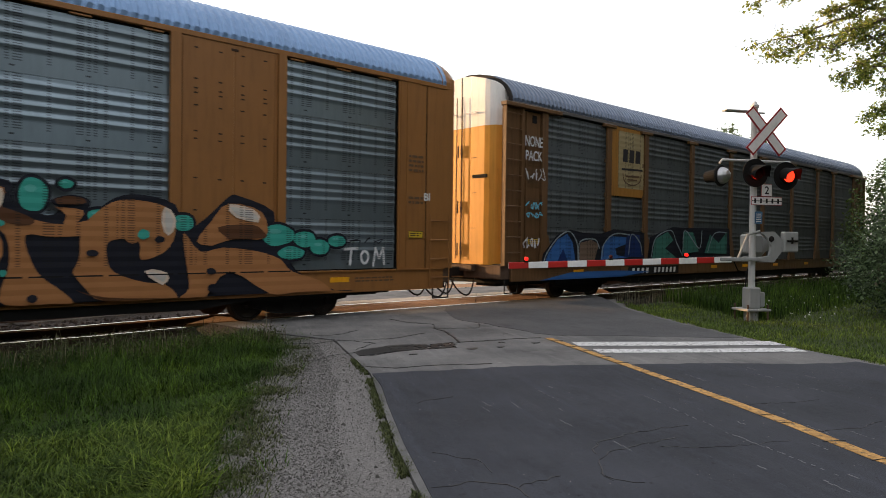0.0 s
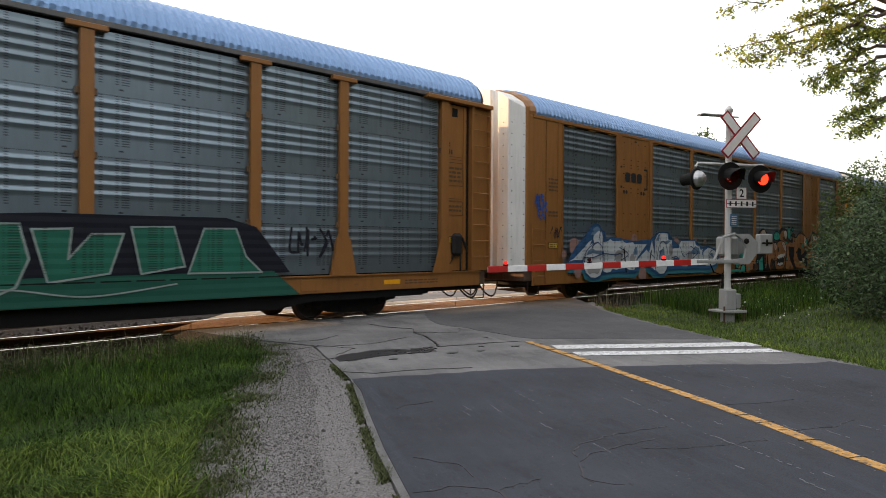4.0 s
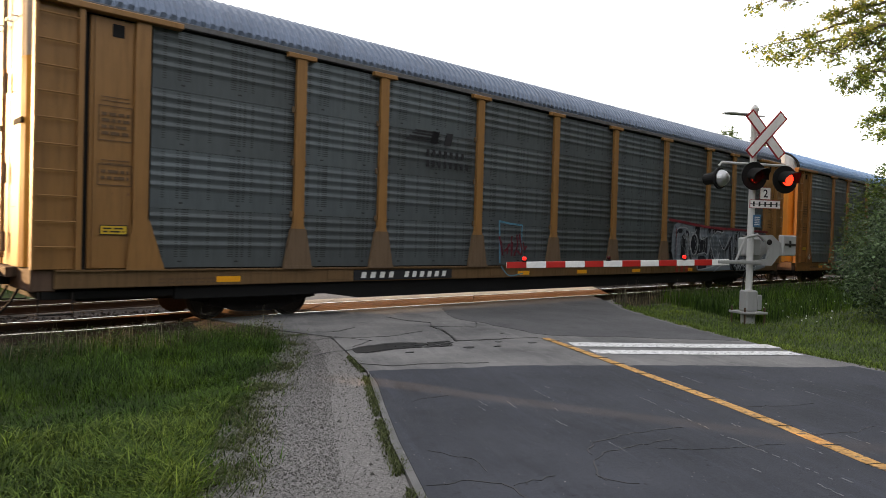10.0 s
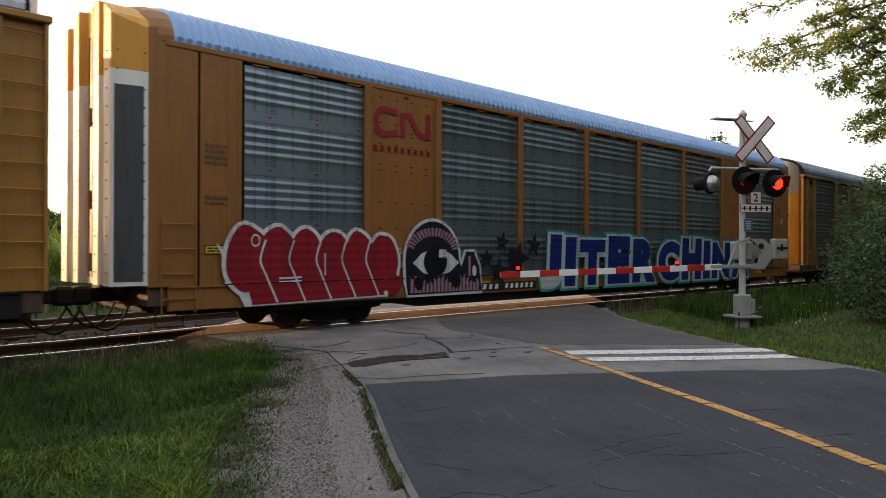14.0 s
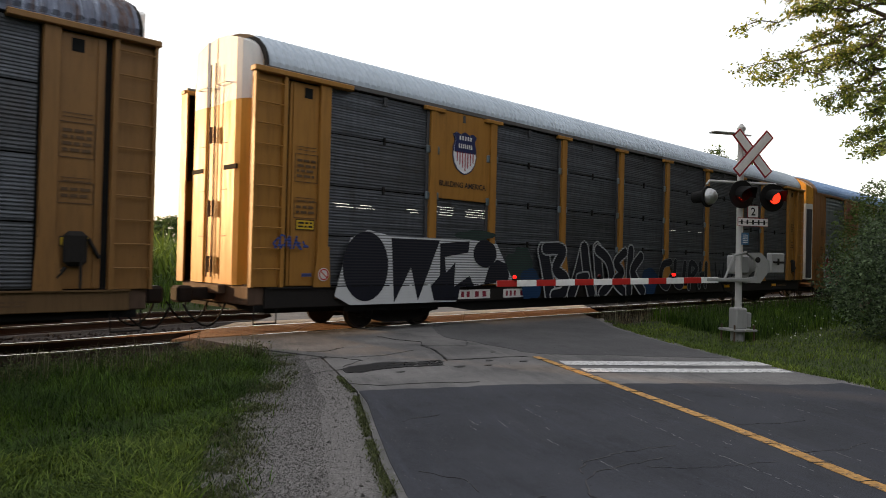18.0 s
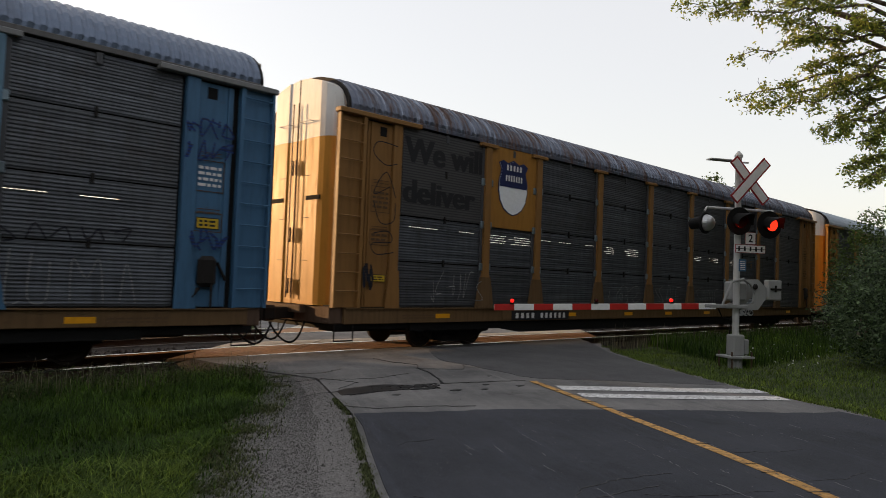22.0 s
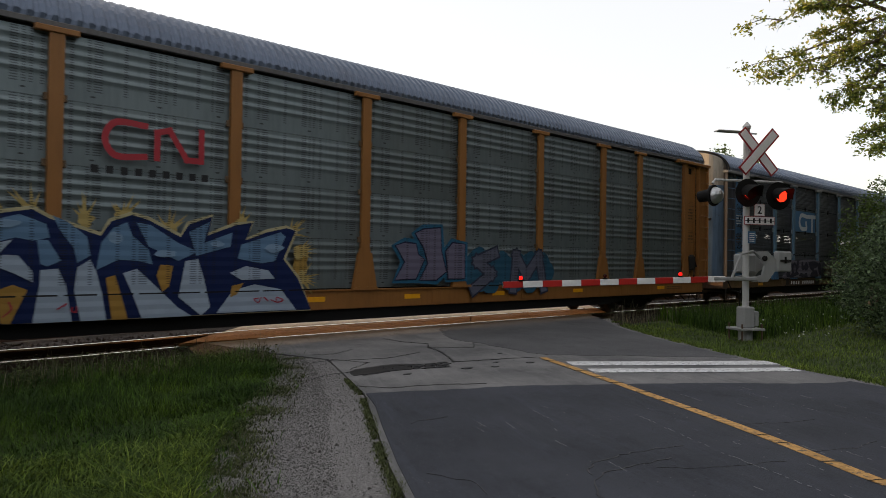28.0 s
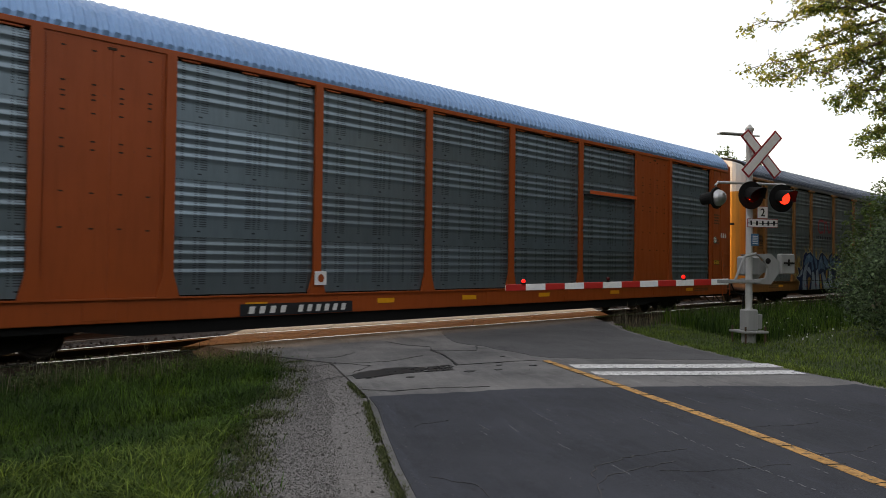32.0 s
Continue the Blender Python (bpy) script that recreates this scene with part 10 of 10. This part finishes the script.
LILAC = [[(13.49, 1.52), (13.22, 1.14), (13.8, 1.16), (14.04, 1.58), (13.86, 1.68), (13.79, 1.91), (13.48, 1.93), (13.23, 1.87)],
    [(14.03, 1.84), (14.16, 1.49), (13.92, 1.13), (14.41, 1.13), (14.71, 1.31), (14.55, 1.77), (14.52, 2.29), (14.02, 2.24), (13.78, 2.15)],
    [(14.79, 1.15), (15.31, 1.15), (15.3, 1.94), (14.91, 1.96), (14.7, 1.77)]]
random.seed(9)
rays = []
for x, z in ((5.08, 1.89), (4.83, 1.6), (5.86, 2.18), (6.35, 2.2), (7.07, 2.12), (7.62, 2.18), (8.36, 2.0), (9.65, 2.14), (10.65, 2.04), (10.84, 1.69), (10.9, 1.2), (4.75, 1.2)):
    mid = math.atan2(z - 1.2, (x - 7.8) * 0.35)
    for _ in range(10):
        a, r = mid + random.uniform(-0.9, 0.9), random.uniform(0.16, 0.46)
        rays.append([(x - 0.035 * math.sin(a), z + 0.035 * math.cos(a)), (x + 0.035 * math.sin(a), z - 0.035 * math.cos(a)), (x + r * math.cos(a), z + r * math.sin(a))][::-1])
    rays.append(blob(x, z, 0.12, 0.12, int(x * 7), 0.5))
art(car, "blue and white angular graffiti with navy outlines and yellow bursts", [
    ((0.30, 0.185, 0.045), [blob(4.95, 1.5, 0.28, 0.42, 2, 0.5), blob(10.9, 1.5, 0.16, 0.3, 3, 0.5)]), ((0.36, 0.27, 0.10), rays), ((0.38, 0.34, 0.20), [grow(NAVY_MASS[0], 0.055)]), ((0.006, 0.014, 0.06), NAVY_MASS),
    ((0.095, 0.175, 0.275), BLUE_FILL), ((0.27, 0.33, 0.40), PALE_FILL), ((0.30, 0.17, 0.04), GOLD_FILL),
    ((0.17, 0.26, 0.36), [blob(6.0, 2.02, 0.2, 0.06, 1, 0.3), blob(7.5, 1.85, 0.12, 0.1, 2, 0.3), blob(8.3, 1.62, 0.18, 0.06, 3, 0.3), blob(10.3, 1.75, 0.18, 0.08, 4, 0.3), blob(9.2, 1.8, 0.12, 0.06, 5, 0.3)]),
    ((0.30, 0.03, 0.05), scrawl(5.5, 6.1, 0.68, 0.9, 3, 4, 0.022) + scrawl(6.7, 6.95, 0.7, 0.85, 5, 2, 0.022) + scrawl(9.9, 10.5, 0.72, 0.88, 6, 4, 0.02))], dx=-0.15)
art(car, "lilac block graffiti with navy outlines on blue", [((0.02, 0.10, 0.17), [grow(q, 0.12) for q in LILAC]), ((0.01, 0.014, 0.04), [grow(q, 0.035) for q in LILAC]), ((0.12, 0.11, 0.155), LILAC)], dx=-0.15)
FADED = [([(16.2, 1.75), (15.6, 1.55), (16.1, 1.25), (15.5, 0.9)], 0.24), ([(16.9, 0.9), (17.0, 1.7), (17.4, 1.2), (17.9, 1.7), (18.1, 0.9)], 0.24)]
piece(car, "faded blue and purple graffiti", FADED, [((0.02, 0.075, 0.12), [blob(15.6 + i * 0.5, 1.3, 0.45, 0.5, i, 0.4) for i in range(6)])], (0.03, 0.035, 0.06), (0.095, 0.10, 0.135), 0.045, False)
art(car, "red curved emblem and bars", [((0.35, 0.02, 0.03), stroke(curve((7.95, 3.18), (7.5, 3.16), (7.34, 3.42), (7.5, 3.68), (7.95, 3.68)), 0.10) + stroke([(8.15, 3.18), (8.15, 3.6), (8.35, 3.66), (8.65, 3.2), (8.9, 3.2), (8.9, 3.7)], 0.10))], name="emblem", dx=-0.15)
g = G()
bars(g, 6.95, 8.95, 2.86, 2.98, 9, FACE)
part("lettering_bars", g, "ink_black", car)

# car 9
car = CARS[9]
FINE[0] = False
art(car, "orange slanted stripe emblem", [((0.55, 0.10, 0.02), stroke([(18.4, 3.62), (20.75, 3.62)], 0.10)), ("ink_black", stroke([(18.4, 3.50), (20.6, 3.46)], 0.05))], name="emblem")
# a black strip stands in for the shade where a sheet is missing
part("missing_sheet_shade", G().box(18.2, 20.75, -1.515, -1.49, 3.50, 3.56), "gap", car)
plate(car, 7.8, 10.25, 0.57, 0.79, 4, 6, "ink_black", "ink_white")
p = part("marker_plate", G().box(9.32, 9.58, -1.60, -1.57, 1.12, 1.38, 0.005), "sign_white", car, "square white marker plate")
art(p, "red spot", [("redorange", [blob(9.45, 1.25, 0.07, 0.08, 0, 0)])], y=-1.604, name="spot")
g = G()
bars(g, 26.52, 27.0, 2.60, 2.76, 3, -1.512)
part("lettering_bars", g, "ink_white", car)
art(car, "round green and white sticker", [("ink_white", [blob(26.1, 2.5, 0.12, 0.12, 0, 0)]), ((0.02, 0.25, 0.18), stroke(blob(26.1, 2.5, 0.095, 0.095, 0, 0), 0.02))], y=-1.515, name="sticker")

# the lamps behind the lenses: a drum with a bright and a dark face
for drum in GLOW:
    part("lamp_face", G().lathe((0, -0.012, 0), (0, 1, 0), [(0, 0.10), (0.004, 0.138), (0.010, 0.138)], 24), "lamp_on", drum, "glowing red lamp face")
    part("lamp_back", G().lathe((0, -0.001, 0), (0, 1, 0), [(0, 0.140), (0.010, 0.136), (0.014, 0.10)], 24), "lens_off", drum, "dark lamp face")


# ---- what moves ----
LAG = [(0, -0.42), (1, -0.41), (2, -0.34), (3, -0.26), (5, -0.3), (6.5, -0.34), (7.5, -0.46), (9, -0.47), (10, -0.48), (10.5, -0.55), (11.5, -0.56), (12, -0.44), (13, -0.40), (14.5, -0.43), (16.5, -0.49), (17.5, -0.36), (18.5, -0.27), (19, -0.2), (20, -0.17), (21, -0.15), (21.5, 0.04), (22.5, 0.09), (24, 0.12), (26, 0.1), (29, 0.15), (31, 0.06), (32, 0.05)]


def run(t):
    """How far the train has gone: nearly steady, a little slower at first."""
    return SPEED * t + float(np.interp(t, [a for a, _ in LAG], [b for _, b in LAG]))


def motions():
    for k, car in enumerate(CARS):
        slack = 0.46 if k == 0 else 0.28 if k < 6 else 0.0
        walk(car, [(t, pose(FIRST + run(t) - PITCH * k + slack, TRACK_Y, 0)) for t in [i / 2 for i in range(65)]])
    # wheels roll without slipping
    steps = [i / 15 for i in range(32 * 15 + 1)]
    for car, sets in WHEELS:
        for ob in sets:
            place = ob.matrix_basis.translation.copy()
            walk(ob, [(t, pose(*place, 0, math.degrees(run(t) / 0.365) % 360, 0)) for t in steps])
    # the two lamps flash in turn, about once a second
    for drum, lit_first in zip(GLOW, (False, True)):
        place = drum.matrix_basis.translation.copy()
        rows = []
        for n in range(33):
            for t, part_turn in ((n - 0.1, 0.0), (n - 0.0667, 60.0), (n - 0.0333, 120.0), (n, 180.0), (n + 0.4, 180.0), (n + 0.4333, 120.0), (n + 0.4667, 60.0), (n + 0.5, 0.0)):
                if -0.001 < t < 32.001:
                    rows.append((t, pose(*place, 0, 0, 180 + part_turn if lit_first else part_turn)))
        walk(drum, rows)


motions()
